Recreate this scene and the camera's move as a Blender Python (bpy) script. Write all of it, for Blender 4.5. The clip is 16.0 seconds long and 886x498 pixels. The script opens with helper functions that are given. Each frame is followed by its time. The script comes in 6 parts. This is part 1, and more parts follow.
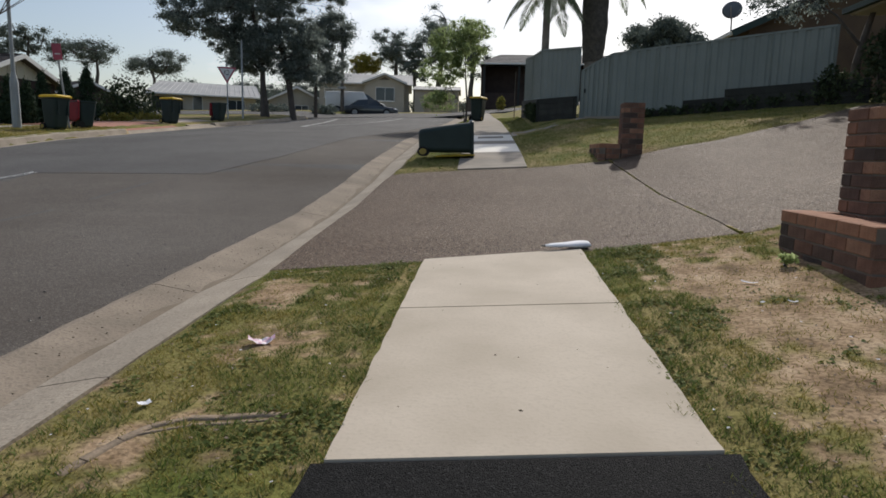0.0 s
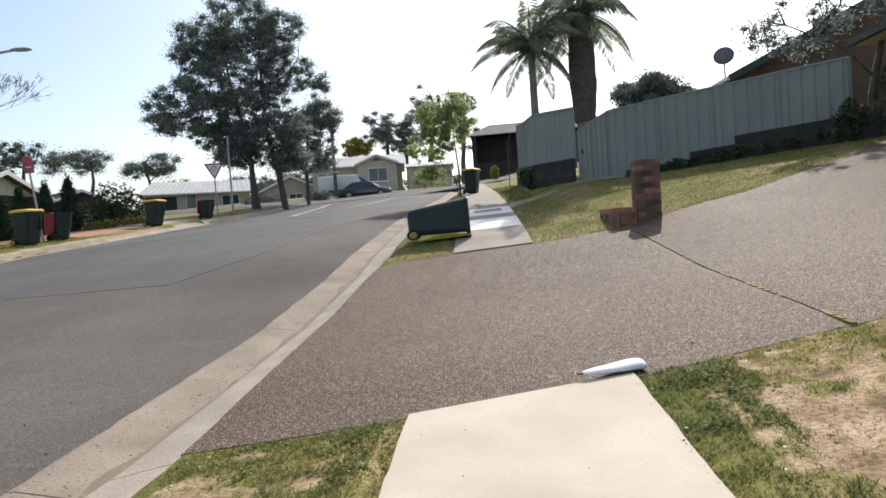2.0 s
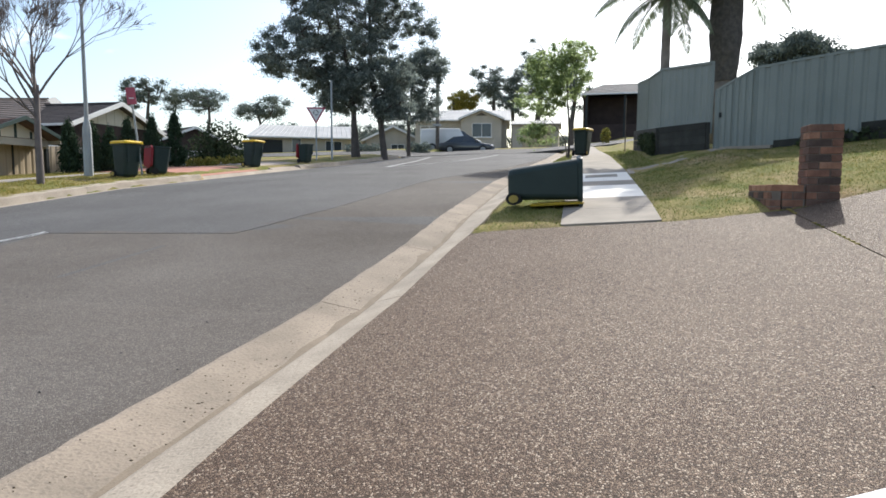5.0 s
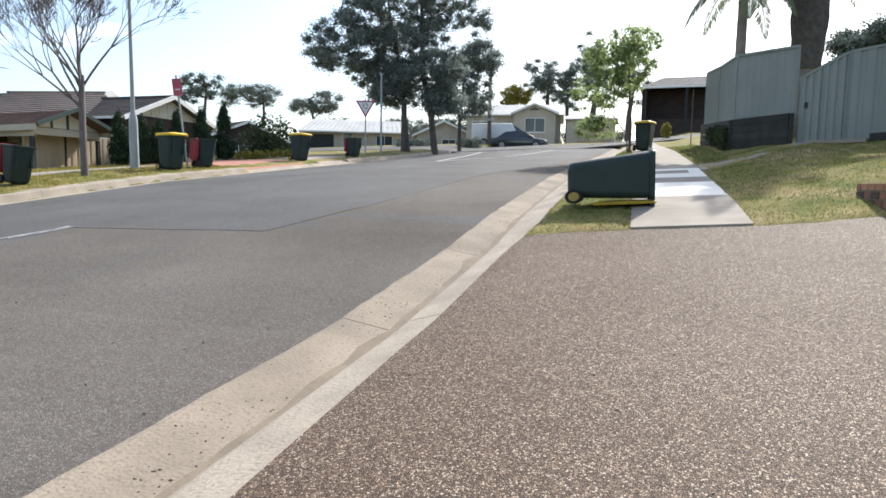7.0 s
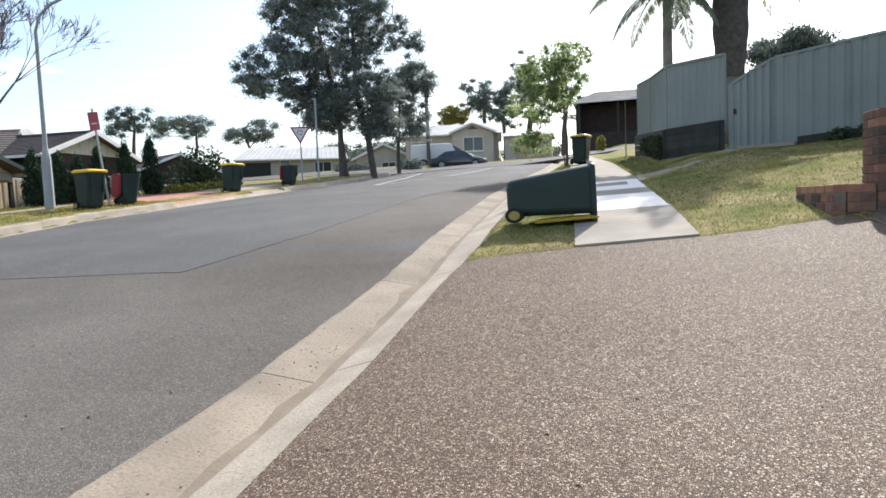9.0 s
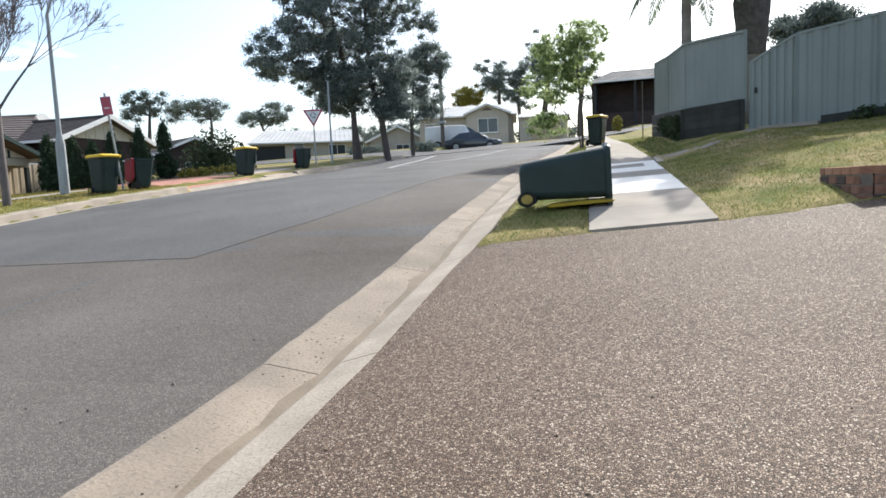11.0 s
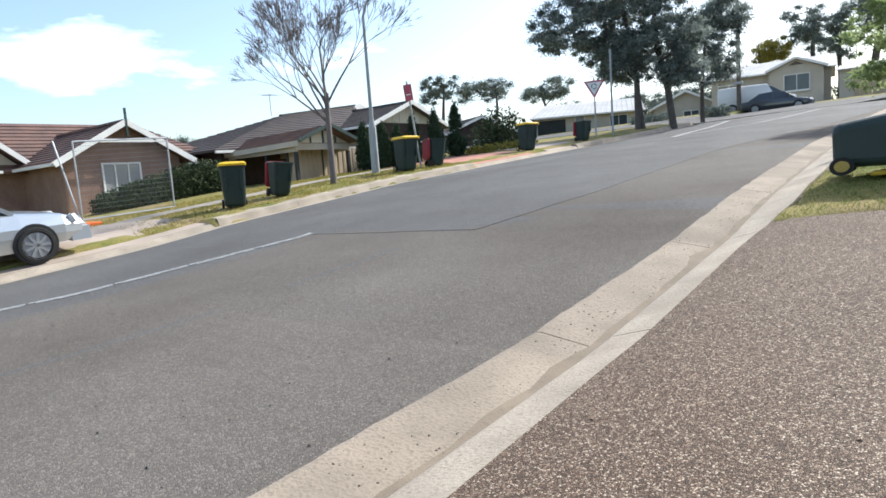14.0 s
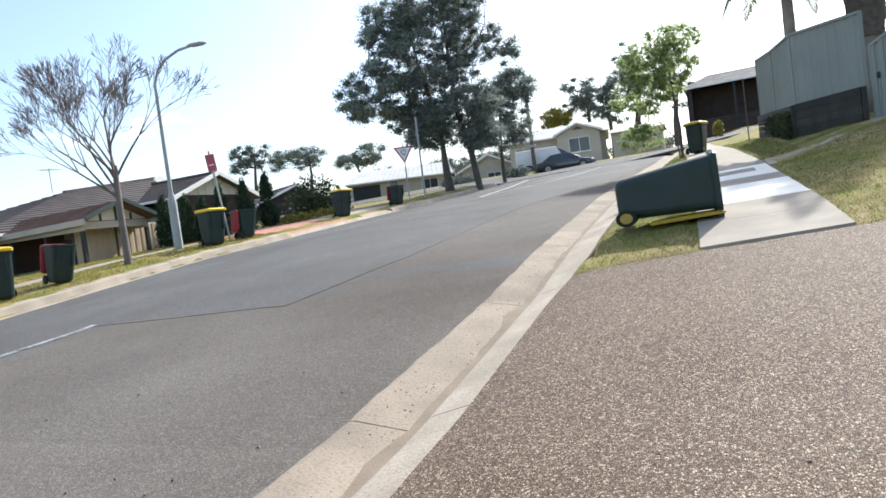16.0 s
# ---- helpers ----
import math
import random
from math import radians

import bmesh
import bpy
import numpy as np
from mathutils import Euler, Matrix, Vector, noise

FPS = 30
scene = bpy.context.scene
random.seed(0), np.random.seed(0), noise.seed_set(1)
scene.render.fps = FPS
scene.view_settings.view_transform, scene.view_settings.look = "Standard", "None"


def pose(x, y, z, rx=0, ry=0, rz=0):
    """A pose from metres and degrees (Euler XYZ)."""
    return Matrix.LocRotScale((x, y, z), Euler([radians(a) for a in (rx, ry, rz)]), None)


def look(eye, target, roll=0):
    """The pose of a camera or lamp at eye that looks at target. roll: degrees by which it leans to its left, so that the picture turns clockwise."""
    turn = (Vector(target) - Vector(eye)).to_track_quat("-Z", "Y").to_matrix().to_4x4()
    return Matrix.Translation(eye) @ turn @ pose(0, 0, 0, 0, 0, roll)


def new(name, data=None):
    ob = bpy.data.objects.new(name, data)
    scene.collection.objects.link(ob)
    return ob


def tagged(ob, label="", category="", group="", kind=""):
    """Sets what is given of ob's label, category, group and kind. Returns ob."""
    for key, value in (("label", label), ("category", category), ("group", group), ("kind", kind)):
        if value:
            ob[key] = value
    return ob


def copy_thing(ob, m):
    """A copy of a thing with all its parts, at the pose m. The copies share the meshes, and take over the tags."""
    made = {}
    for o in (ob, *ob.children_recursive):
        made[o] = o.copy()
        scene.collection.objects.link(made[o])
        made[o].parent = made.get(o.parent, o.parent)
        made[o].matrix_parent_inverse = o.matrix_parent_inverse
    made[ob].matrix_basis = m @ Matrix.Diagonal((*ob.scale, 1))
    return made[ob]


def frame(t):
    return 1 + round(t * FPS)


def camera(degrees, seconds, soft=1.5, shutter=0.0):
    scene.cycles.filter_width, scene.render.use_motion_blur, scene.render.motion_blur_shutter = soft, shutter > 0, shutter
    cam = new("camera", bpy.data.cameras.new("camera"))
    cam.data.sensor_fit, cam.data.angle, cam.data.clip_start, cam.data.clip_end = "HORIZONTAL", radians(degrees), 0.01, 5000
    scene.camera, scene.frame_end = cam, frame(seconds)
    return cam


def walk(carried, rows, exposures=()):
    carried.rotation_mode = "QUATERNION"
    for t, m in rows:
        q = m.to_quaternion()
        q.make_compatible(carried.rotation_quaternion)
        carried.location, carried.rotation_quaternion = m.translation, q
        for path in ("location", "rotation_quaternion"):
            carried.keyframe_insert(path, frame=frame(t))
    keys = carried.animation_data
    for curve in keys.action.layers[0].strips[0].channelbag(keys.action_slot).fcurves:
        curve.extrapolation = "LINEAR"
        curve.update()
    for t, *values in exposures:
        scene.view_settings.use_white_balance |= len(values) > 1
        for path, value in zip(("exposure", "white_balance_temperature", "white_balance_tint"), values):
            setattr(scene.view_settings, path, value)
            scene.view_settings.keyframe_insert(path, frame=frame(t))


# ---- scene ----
cam = camera(69.8, 16.0, soft=1.65)
PATH = [
    (0, (0.457, 0.418, 1.022), (0.318, 2.392, 0.726), 1.5),
    (0.5, (0.466, 0.884, 1.08), (0.131, 2.851, 0.95), -4.3),
    (1, (0.419, 1.289, 1.094), (0.3, 3.277, 0.908), -2.7),
    (1.5, (0.39, 1.551, 1.158), (0.554, 3.539, 1.018), -3.3),
    (2, (0.464, 1.885, 1.175), (0.312, 3.878, 1.104), -4.0),
    (2.5, (0.404, 2.135, 1.151), (0.086, 4.104, 1.014), -2.6),
    (3, (0.353, 2.353, 1.202), (0.034, 4.32, 1.031), 1.9),
    (3.5, (0.395, 2.619, 1.199), (-0.052, 4.553, 0.958), -0.1),
    (4, (0.451, 2.86, 1.213), (-0.044, 4.794, 1.091), 0.2),
    (4.2, (0.409, 2.951, 1.218), (-0.044, 4.894, 1.076), 0.7),
    (6.3, (0.084, 4.189, 1.193), (-0.373, 6.125, 0.986), 0.1),
    (6.5, (0.046, 4.262, 1.204), (-0.419, 6.204, 1.086), 1.1),
    (7, (0.049, 4.364, 1.2), (-0.554, 6.26, 0.994), 0.9),
    (7.5, (0.1, 4.584, 1.219), (-0.63, 6.444, 1.127), -0.0),
    (8, (0.094, 4.685, 1.211), (-0.569, 6.564, 1.035), -2.1),
    (8.5, (0.035, 4.822, 1.24), (-0.406, 6.76, 1.02), -2.3),
    (9, (0.023, 4.852, 1.233), (-0.42, 6.797, 1.091), -2.2),
    (9.5, (0.057, 4.953, 1.242), (-0.528, 6.859, 1.085), -2.4),
    (9.7, (0.069, 5.002, 1.236), (-0.462, 6.923, 1.067), -2.3),
    (11.8, (0.021, 4.98, 1.261), (-0.432, 6.913, 1.021), -2.8),
    (12, (0.043, 4.97, 1.257), (-0.354, 6.912, 0.989), -2.5),
    (12.5, (0.08, 5.102, 1.253), (-0.539, 6.987, 1.002), -2.7),
    (13, (0.098, 5.128, 1.245), (-0.837, 6.888, 1.07), -5.3),
    (13.5, (0.075, 5.092, 1.239), (-0.956, 6.793, 1.031), -4.4),
    (14, (0.08, 4.98, 1.251), (-1.177, 6.519, 1.022), -4.1),
    (14.5, (0.081, 4.942, 1.255), (-1.146, 6.513, 1.085), -1.7),
    (15, (0.054, 5.049, 1.25), (-1.008, 6.712, 0.923), -0.7),
    (15.5, (0.049, 5.21, 1.286), (-1.048, 6.873, 1.109), -6.5),
    (16, (0.006, 5.347, 1.275), (-0.773, 7.187, 1.192), -7.4),
]
walk(cam, [(t, look(eye, target, roll)) for t, eye, target, roll in PATH],
     exposures=[(0, -0.5, 6500, 10), (0.3, -0.36, 6500, 10), (0.6, -0.14, 6450, 9.5), (1.5, 0.27, 6500, 10), (3.5, 0.38, 6400, 9), (6.5, 0.74, 6300, 9), (9.0, 0.78, 6300, 9), (12.5, 0.73, 6200, 8), (14.5, 0.88, 6150, 7.5), (16.0, 0.92, 6200, 8)])

# ---- world and light ----
SUN_AZ, SUN_EL = radians(16.0), radians(40.0)
world = bpy.data.worlds.new("sky_world")
scene.world = world
world.use_nodes = True
wn, wl = world.node_tree.nodes, world.node_tree.links
wn.clear()
w_out = wn.new("ShaderNodeOutputWorld")
w_bg = wn.new("ShaderNodeBackground")
w_sky = wn.new("ShaderNodeTexSky")
w_sky.sky_type = "NISHITA"
w_sky.sun_disc = False
w_sky.sun_elevation, w_sky.sun_rotation = SUN_EL, SUN_AZ
w_sky.air_density, w_sky.dust_density, w_sky.ozone_density = 1.0, 2.0, 1.0
w_co = wn.new("ShaderNodeTexCoord")
w_map = wn.new("ShaderNodeMapping")
w_map.inputs["Scale"].default_value = (1.0, 1.0, 3.2)
w_cl = wn.new("ShaderNodeTexNoise")
w_cl.inputs["Scale"].default_value = 2.1
w_cl.inputs["Detail"].default_value = 7.0
w_cl.inputs["Roughness"].default_value = 0.55
w_rp = wn.new("ShaderNodeValToRGB")
w_rp.color_ramp.elements[0].position, w_rp.color_ramp.elements[1].position = 0.54, 0.70
w_mix = wn.new("ShaderNodeMix")
w_mix.data_type = "RGBA"
w_mix.inputs["B"].default_value = (11.0, 11.2, 11.6, 1)
wl.new(w_co.outputs["Generated"], w_map.inputs["Vector"])
wl.new(w_map.outputs["Vector"], w_cl.inputs["Vector"])
wl.new(w_cl.outputs["Fac"], w_rp.inputs["Fac"])
wl.new(w_rp.outputs["Color"], w_mix.inputs["Factor"])
wl.new(w_sky.outputs["Color"], w_mix.inputs["A"])
wl.new(w_mix.outputs["Result"], w_bg.inputs["Color"])
w_bg.inputs["Strength"].default_value = 0.15
wl.new(w_bg.outputs["Background"], w_out.inputs["Surface"])

sun_data = bpy.data.lights.new("sun", "SUN")
sun_data.energy, sun_data.angle, sun_data.color = 4.2, radians(0.6), (1.0, 0.95, 0.87)
sun = new("sun", sun_data)
SUN_DIR = Vector((math.sin(SUN_AZ) * math.cos(SUN_EL), math.cos(SUN_AZ) * math.cos(SUN_EL), math.sin(SUN_EL)))
sun.matrix_world = look(Vector((0, 0, 30)), Vector((0, 0, 30)) - SUN_DIR)


# ---- materials ----
def mat(name, c1, c2=None, rough=0.8, scale=3.0, fine=60.0, bump=0.15, c3=None, metal=0.0, spec=0.3, per_object=0.0, dist=0.01, fine_amt=0.5, coat=0.0):
    """Two scales of colour variation and a fine relief."""
    m = bpy.data.materials.new(name)
    m.use_nodes = True
    n, l = m.node_tree.nodes, m.node_tree.links
    b = n["Principled BSDF"]
    b.inputs["Roughness"].default_value = rough
    b.inputs["Metallic"].default_value = metal
    b.inputs["Specular IOR Level"].default_value = spec
    b.inputs["Coat Weight"].default_value = coat
    c2 = c2 or tuple(v * 0.75 for v in c1)
    co = n.new("ShaderNodeTexCoord")
    big, small = n.new("ShaderNodeTexNoise"), n.new("ShaderNodeTexNoise")
    big.inputs["Scale"].default_value, big.inputs["Detail"].default_value = scale, 5.0
    small.inputs["Scale"].default_value, small.inputs["Detail"].default_value = fine, 3.0
    for t in (big, small):
        l.new(co.outputs["Object"], t.inputs["Vector"])
    ramp = n.new("ShaderNodeValToRGB")
    ramp.color_ramp.elements[0].position, ramp.color_ramp.elements[1].position = 0.35, 0.65
    ramp.color_ramp.elements[0].color, ramp.color_ramp.elements[1].color = (*c1, 1), (*c2, 1)
    l.new(big.outputs["Fac"], ramp.inputs["Fac"])
    mix = n.new("ShaderNodeMix")
    mix.data_type, mix.blend_type = "RGBA", "MIX"
    r2 = n.new("ShaderNodeValToRGB")
    r2.color_ramp.elements[0].position, r2.color_ramp.elements[1].position = 0.5, 0.75
    r2.color_ramp.elements[0].color, r2.color_ramp.elements[1].color = (0, 0, 0, 1), (fine_amt, fine_amt, fine_amt, 1)
    l.new(small.outputs["Fac"], r2.inputs["Fac"])
    l.new(r2.outputs["Color"], mix.inputs["Factor"])
    l.new(ramp.outputs["Color"], mix.inputs["A"])
    mix.inputs["B"].default_value = (*(c3 or tuple(v * 0.6 for v in c1)), 1)
    last = mix.outputs["Result"]
    if per_object:
        info, hsv = n.new("ShaderNodeObjectInfo"), n.new("ShaderNodeHueSaturation")
        rng = n.new("ShaderNodeMapRange")
        rng.inputs["To Min"].default_value, rng.inputs["To Max"].default_value = 1 - per_object, 1 + per_object
        l.new(info.outputs["Random"], rng.inputs["Value"])
        l.new(rng.outputs["Result"], hsv.inputs["Value"])
        l.new(last, hsv.inputs["Color"])
        last = hsv.outputs["Color"]
    l.new(last, b.inputs["Base Color"])
    bp = n.new("ShaderNodeBump")
    bp.inputs["Strength"].default_value, bp.inputs["Distance"].default_value = bump, dist
    l.new(small.outputs["Fac"], bp.inputs["Height"])
    l.new(bp.outputs["Normal"], b.inputs["Normal"])
    return m


def aggregate_mat(name, tones, cell, gap, bump, big_c, rough=0.75, spec=0.4):
    """Stones of many tones set in a darker bed, with large soft stains."""
    m = bpy.data.materials.new(name)
    m.use_nodes = True
    n, l = m.node_tree.nodes, m.node_tree.links
    b = n["Principled BSDF"]
    b.inputs["Roughness"].default_value, b.inputs["Specular IOR Level"].default_value = rough, spec
    co = n.new("ShaderNodeTexCoord")
    v = n.new("ShaderNodeTexVoronoi")
    v.inputs["Scale"].default_value, v.inputs["Randomness"].default_value = cell, 1.0
    e = n.new("ShaderNodeTexVoronoi")
    e.feature = "DISTANCE_TO_EDGE"
    e.inputs["Scale"].default_value = cell
    for t in (v, e):
        l.new(co.outputs["Object"], t.inputs["Vector"])
    sep = n.new("ShaderNodeSeparateColor")
    l.new(v.outputs["Color"], sep.inputs["Color"])
    ramp = n.new("ShaderNodeValToRGB")
    ramp.color_ramp.interpolation = "CONSTANT"
    els = ramp.color_ramp.elements
    els[0].color = (*tones[0], 1)
    els[1].position, els[1].color = 1.0 / len(tones), (*tones[1], 1)
    for i, c in enumerate(tones[2:], 2):
        els.new(i / len(tones)).color = (*c, 1)
    l.new(sep.outputs["Red"], ramp.inputs["Fac"])
    er = n.new("ShaderNodeValToRGB")
    er.color_ramp.elements[0].position, er.color_ramp.elements[1].position = 0.02, 0.16
    l.new(e.outputs["Distance"], er.inputs["Fac"])
    mx = n.new("ShaderNodeMix")
    mx.data_type = "RGBA"
    mx.inputs["A"].default_value = (*gap, 1)
    l.new(er.outputs["Color"], mx.inputs["Factor"])
    l.new(ramp.outputs["Color"], mx.inputs["B"])
    big = n.new("ShaderNodeTexNoise")
    big.inputs["Scale"].default_value, big.inputs["Detail"].default_value = 0.4, 8.0
    l.new(co.outputs["Object"], big.inputs["Vector"])
    br = n.new("ShaderNodeValToRGB")
    br.color_ramp.elements[0].position, br.color_ramp.elements[1].position = 0.3, 0.7
    br.color_ramp.elements[0].color, br.color_ramp.elements[1].color = (*big_c, 1), (1, 1, 1, 1)
    l.new(big.outputs["Fac"], br.inputs["Fac"])
    mu = n.new("ShaderNodeMix")
    mu.data_type, mu.blend_type = "RGBA", "MULTIPLY"
    mu.inputs["Factor"].default_value = 1.0
    l.new(mx.outputs["Result"], mu.inputs["A"])
    l.new(br.outputs["Color"], mu.inputs["B"])
    l.new(mu.outputs["Result"], b.inputs["Base Color"])
    bp = n.new("ShaderNodeBump")
    bp.inputs["Strength"].default_value, bp.inputs["Distance"].default_value = bump, 0.006
    l.new(er.outputs["Color"], bp.inputs["Height"])
    l.new(bp.outputs["Normal"], b.inputs["Normal"])
    return m


def ground_mat():
    """Worn lawn: green and straw patches, and bare earth where the attribute says so."""
    m = bpy.data.materials.new("worn_lawn")
    m.use_nodes = True
    n, l = m.node_tree.nodes, m.node_tree.links
    b = n["Principled BSDF"]
    b.inputs["Roughness"].default_value, b.inputs["Specular IOR Level"].default_value = 0.95, 0.1
    co = n.new("ShaderNodeTexCoord")

    def noise_at(s, d=5.0):
        t = n.new("ShaderNodeTexNoise")
        t.inputs["Scale"].default_value, t.inputs["Detail"].default_value = s, d
        l.new(co.outputs["Object"], t.inputs["Vector"])
        return t

    def ramp_of(src, stops):
        r = n.new("ShaderNodeValToRGB")
        r.color_ramp.elements[0].position, r.color_ramp.elements[0].color = stops[0][0], (*stops[0][1], 1)
        r.color_ramp.elements[1].position, r.color_ramp.elements[1].color = stops[-1][0], (*stops[-1][1], 1)
        for p, c in stops[1:-1]:
            r.color_ramp.elements.new(p).color = (*c, 1)
        l.new(src, r.inputs["Fac"])
        return r.outputs["Color"]

    grass = ramp_of(noise_at(1.1).outputs["Fac"], [(0.32, (0.11, 0.14, 0.03)), (0.5, (0.22, 0.2, 0.065)), (0.68, (0.34, 0.27, 0.12))])
    earth = ramp_of(noise_at(5.0, 8.0).outputs["Fac"], [(0.3, (0.17, 0.12, 0.07)), (0.42, (0.29, 0.2, 0.118)), (0.55, (0.42, 0.302, 0.188)), (0.7, (0.52, 0.395, 0.262))])
    fine = noise_at(48.0, 7.0)
    at = n.new("ShaderNodeAttribute")
    at.attribute_name = "dirt"
    mx = n.new("ShaderNodeMix")
    mx.data_type = "RGBA"
    l.new(at.outputs["Fac"], mx.inputs["Factor"])
    l.new(grass, mx.inputs["A"])
    l.new(earth, mx.inputs["B"])
    dk = n.new("ShaderNodeMix")
    dk.data_type, dk.blend_type = "RGBA", "MULTIPLY"
    dk.inputs["Factor"].default_value = 0.6
    l.new(mx.outputs["Result"], dk.inputs["A"])
    l.new(ramp_of(fine.outputs["Fac"], [(0.36, (0.3, 0.27, 0.25)), (0.56, (1, 1, 1))]), dk.inputs["B"])
    l.new(dk.outputs["Result"], b.inputs["Base Color"])
    bp = n.new("ShaderNodeBump")
    bp.inputs["Strength"].default_value, bp.inputs["Distance"].default_value = 0.6, 0.015
    l.new(fine.outputs["Fac"], bp.inputs["Height"])
    l.new(bp.outputs["Normal"], b.inputs["Normal"])
    return m


def leaf_mat(name, tones, rough=0.75, trans=0.25):
    """Leaves: tone varies from leaf to leaf; some light passes through."""
    m = bpy.data.materials.new(name)
    m.use_nodes = True
    n, l = m.node_tree.nodes, m.node_tree.links
    b = n["Principled BSDF"]
    b.inputs["Roughness"].default_value, b.inputs["Specular IOR Level"].default_value = rough, 0.12
    g = n.new("ShaderNodeNewGeometry")
    r = n.new("ShaderNodeValToRGB")
    r.color_ramp.elements[0].color, r.color_ramp.elements[1].color = (*tones[0], 1), (*tones[-1], 1)
    for i, c in enumerate(tones[1:-1], 1):
        r.color_ramp.elements.new(i / (len(tones) - 1)).color = (*c, 1)
    l.new(g.outputs["Random Per Island"], r.inputs["Fac"])
    l.new(r.outputs["Color"], b.inputs["Base Color"])
    t = n.new("ShaderNodeBsdfTranslucent")
    l.new(r.outputs["Color"], t.inputs["Color"])
    s = n.new("ShaderNodeMixShader")
    s.inputs["Fac"].default_value = trans
    l.new(b.outputs["BSDF"], s.inputs[1])
    l.new(t.outputs["BSDF"], s.inputs[2])
    l.new(s.outputs["Shader"], n["Material Output"].inputs["Surface"])
    return m


def brick_tones(m, tones):
    """Each brick takes one of the kiln's tones; the material's own pattern stains it."""
    n, l = m.node_tree.nodes, m.node_tree.links
    b = n["Principled BSDF"]
    src = b.inputs["Base Color"].links[0].from_socket
    info, r, mx = n.new("ShaderNodeObjectInfo"), n.new("ShaderNodeValToRGB"), n.new("ShaderNodeMix")
    r.color_ramp.interpolation = "CONSTANT"
    r.color_ramp.elements[0].color = (*tones[0], 1)
    r.color_ramp.elements[1].position, r.color_ramp.elements[1].color = 1 / len(tones), (*tones[1], 1)
    for i, c in enumerate(tones[2:], 2):
        r.color_ramp.elements.new(i / len(tones)).color = (*c, 1)
    mx.data_type, mx.blend_type = "RGBA", "MULTIPLY"
    mx.inputs["Factor"].default_value = 1.0
    l.new(info.outputs["Random"], r.inputs["Fac"])
    l.new(src, mx.inputs["A"])
    l.new(r.outputs["Color"], mx.inputs["B"])
    l.new(mx.outputs["Result"], b.inputs["Base Color"])


def glass_mat(name, tint=(0.05, 0.06, 0.07)):
    m = bpy.data.materials.new(name)
    m.use_nodes = True
    b = m.node_tree.nodes["Principled BSDF"]
    b.inputs["Base Color"].default_value = (*tint, 1)
    b.inputs["Roughness"].default_value = 0.06
    b.inputs["Specular IOR Level"].default_value = 0.6
    return m


ASPHALT = aggregate_mat("road_asphalt", [(0.1, 0.096, 0.093), (0.15, 0.145, 0.14), (0.125, 0.12, 0.116), (0.18, 0.175, 0.168), (0.22, 0.213, 0.205)], 130.0, (0.055, 0.053, 0.052), 0.35, (0.62, 0.61, 0.6), 0.85, 0.25)
ASPHALT_OLD = aggregate_mat("older_asphalt", [(0.13, 0.112, 0.096), (0.17, 0.149, 0.128), (0.195, 0.172, 0.148), (0.15, 0.13, 0.112), (0.24, 0.213, 0.183)], 95.0, (0.085, 0.078, 0.072), 0.4, (0.6, 0.575, 0.55), 0.9, 0.2)
ASPHALT_BLACK = aggregate_mat("fresh_black_asphalt", [(0.012, 0.012, 0.013), (0.02, 0.02, 0.02), (0.016, 0.016, 0.017), (0.03, 0.03, 0.03)], 130.0, (0.007, 0.007, 0.007), 1.0, (0.8, 0.8, 0.8), 0.85, 0.15)
PEBBLE = aggregate_mat("exposed_aggregate", [(0.18, 0.122, 0.085), (0.32, 0.23, 0.161), (0.245, 0.171, 0.12), (0.12, 0.083, 0.06), (0.42, 0.315, 0.228), (0.26, 0.185, 0.131), (0.6, 0.5, 0.385), (0.145, 0.1, 0.071)], 124.0, (0.075, 0.054, 0.04), 1.0, (0.75, 0.7, 0.67), 0.72, 0.22)
CONCRETE = mat("footpath_concrete", (0.56, 0.485, 0.39), (0.45, 0.385, 0.3), 0.85, 1.8, 60.0, 0.12, (0.4, 0.34, 0.265), fine_amt=0.4)
CONCRETE_GREY = mat("grey_path_concrete", (0.32, 0.28, 0.228), (0.25, 0.22, 0.182), 0.88, 2.2, 90.0, 0.15, (0.2, 0.173, 0.145))
CONCRETE_NEW = mat("pale_new_concrete", (0.8, 0.76, 0.68), (0.74, 0.7, 0.62), 0.8, 2.0, 150.0, 0.08, (0.66, 0.62, 0.55), fine_amt=0.3)
KERB = mat("kerb_concrete", (0.4, 0.342, 0.27), (0.29, 0.247, 0.194), 0.92, 2.0, 60.0, 0.6, (0.17, 0.14, 0.108), fine_amt=0.7)
LAWN = ground_mat()
BRICK = mat("mixed_brown_brick", (0.9, 0.86, 0.84), (0.6, 0.56, 0.55), 0.88, 9.0, 110.0, 0.6, (0.35, 0.31, 0.3), fine_amt=0.6)
brick_tones(BRICK, [(0.11, 0.083, 0.07), (0.24, 0.135, 0.095), (0.33, 0.175, 0.115), (0.17, 0.11, 0.085), (0.4, 0.23, 0.15), (0.22, 0.135, 0.1), (0.3, 0.165, 0.115)])
# Orange coping tones, brightened beyond the wall bricks to paint sun on the tops.
BRICK_CAP = mat("sunlit_orange_coping", (0.95, 0.92, 0.9), (0.7, 0.66, 0.64), 0.88, 9.0, 110.0, 0.6, (0.5, 0.45, 0.43), fine_amt=0.5)
brick_tones(BRICK_CAP, [(0.38, 0.2, 0.125), (0.46, 0.255, 0.165), (0.42, 0.225, 0.14), (0.33, 0.175, 0.115)])
MORTAR = mat("mortar", (0.2, 0.165, 0.13), (0.14, 0.115, 0.095), 0.95, 8.0, 120.0, 0.4)
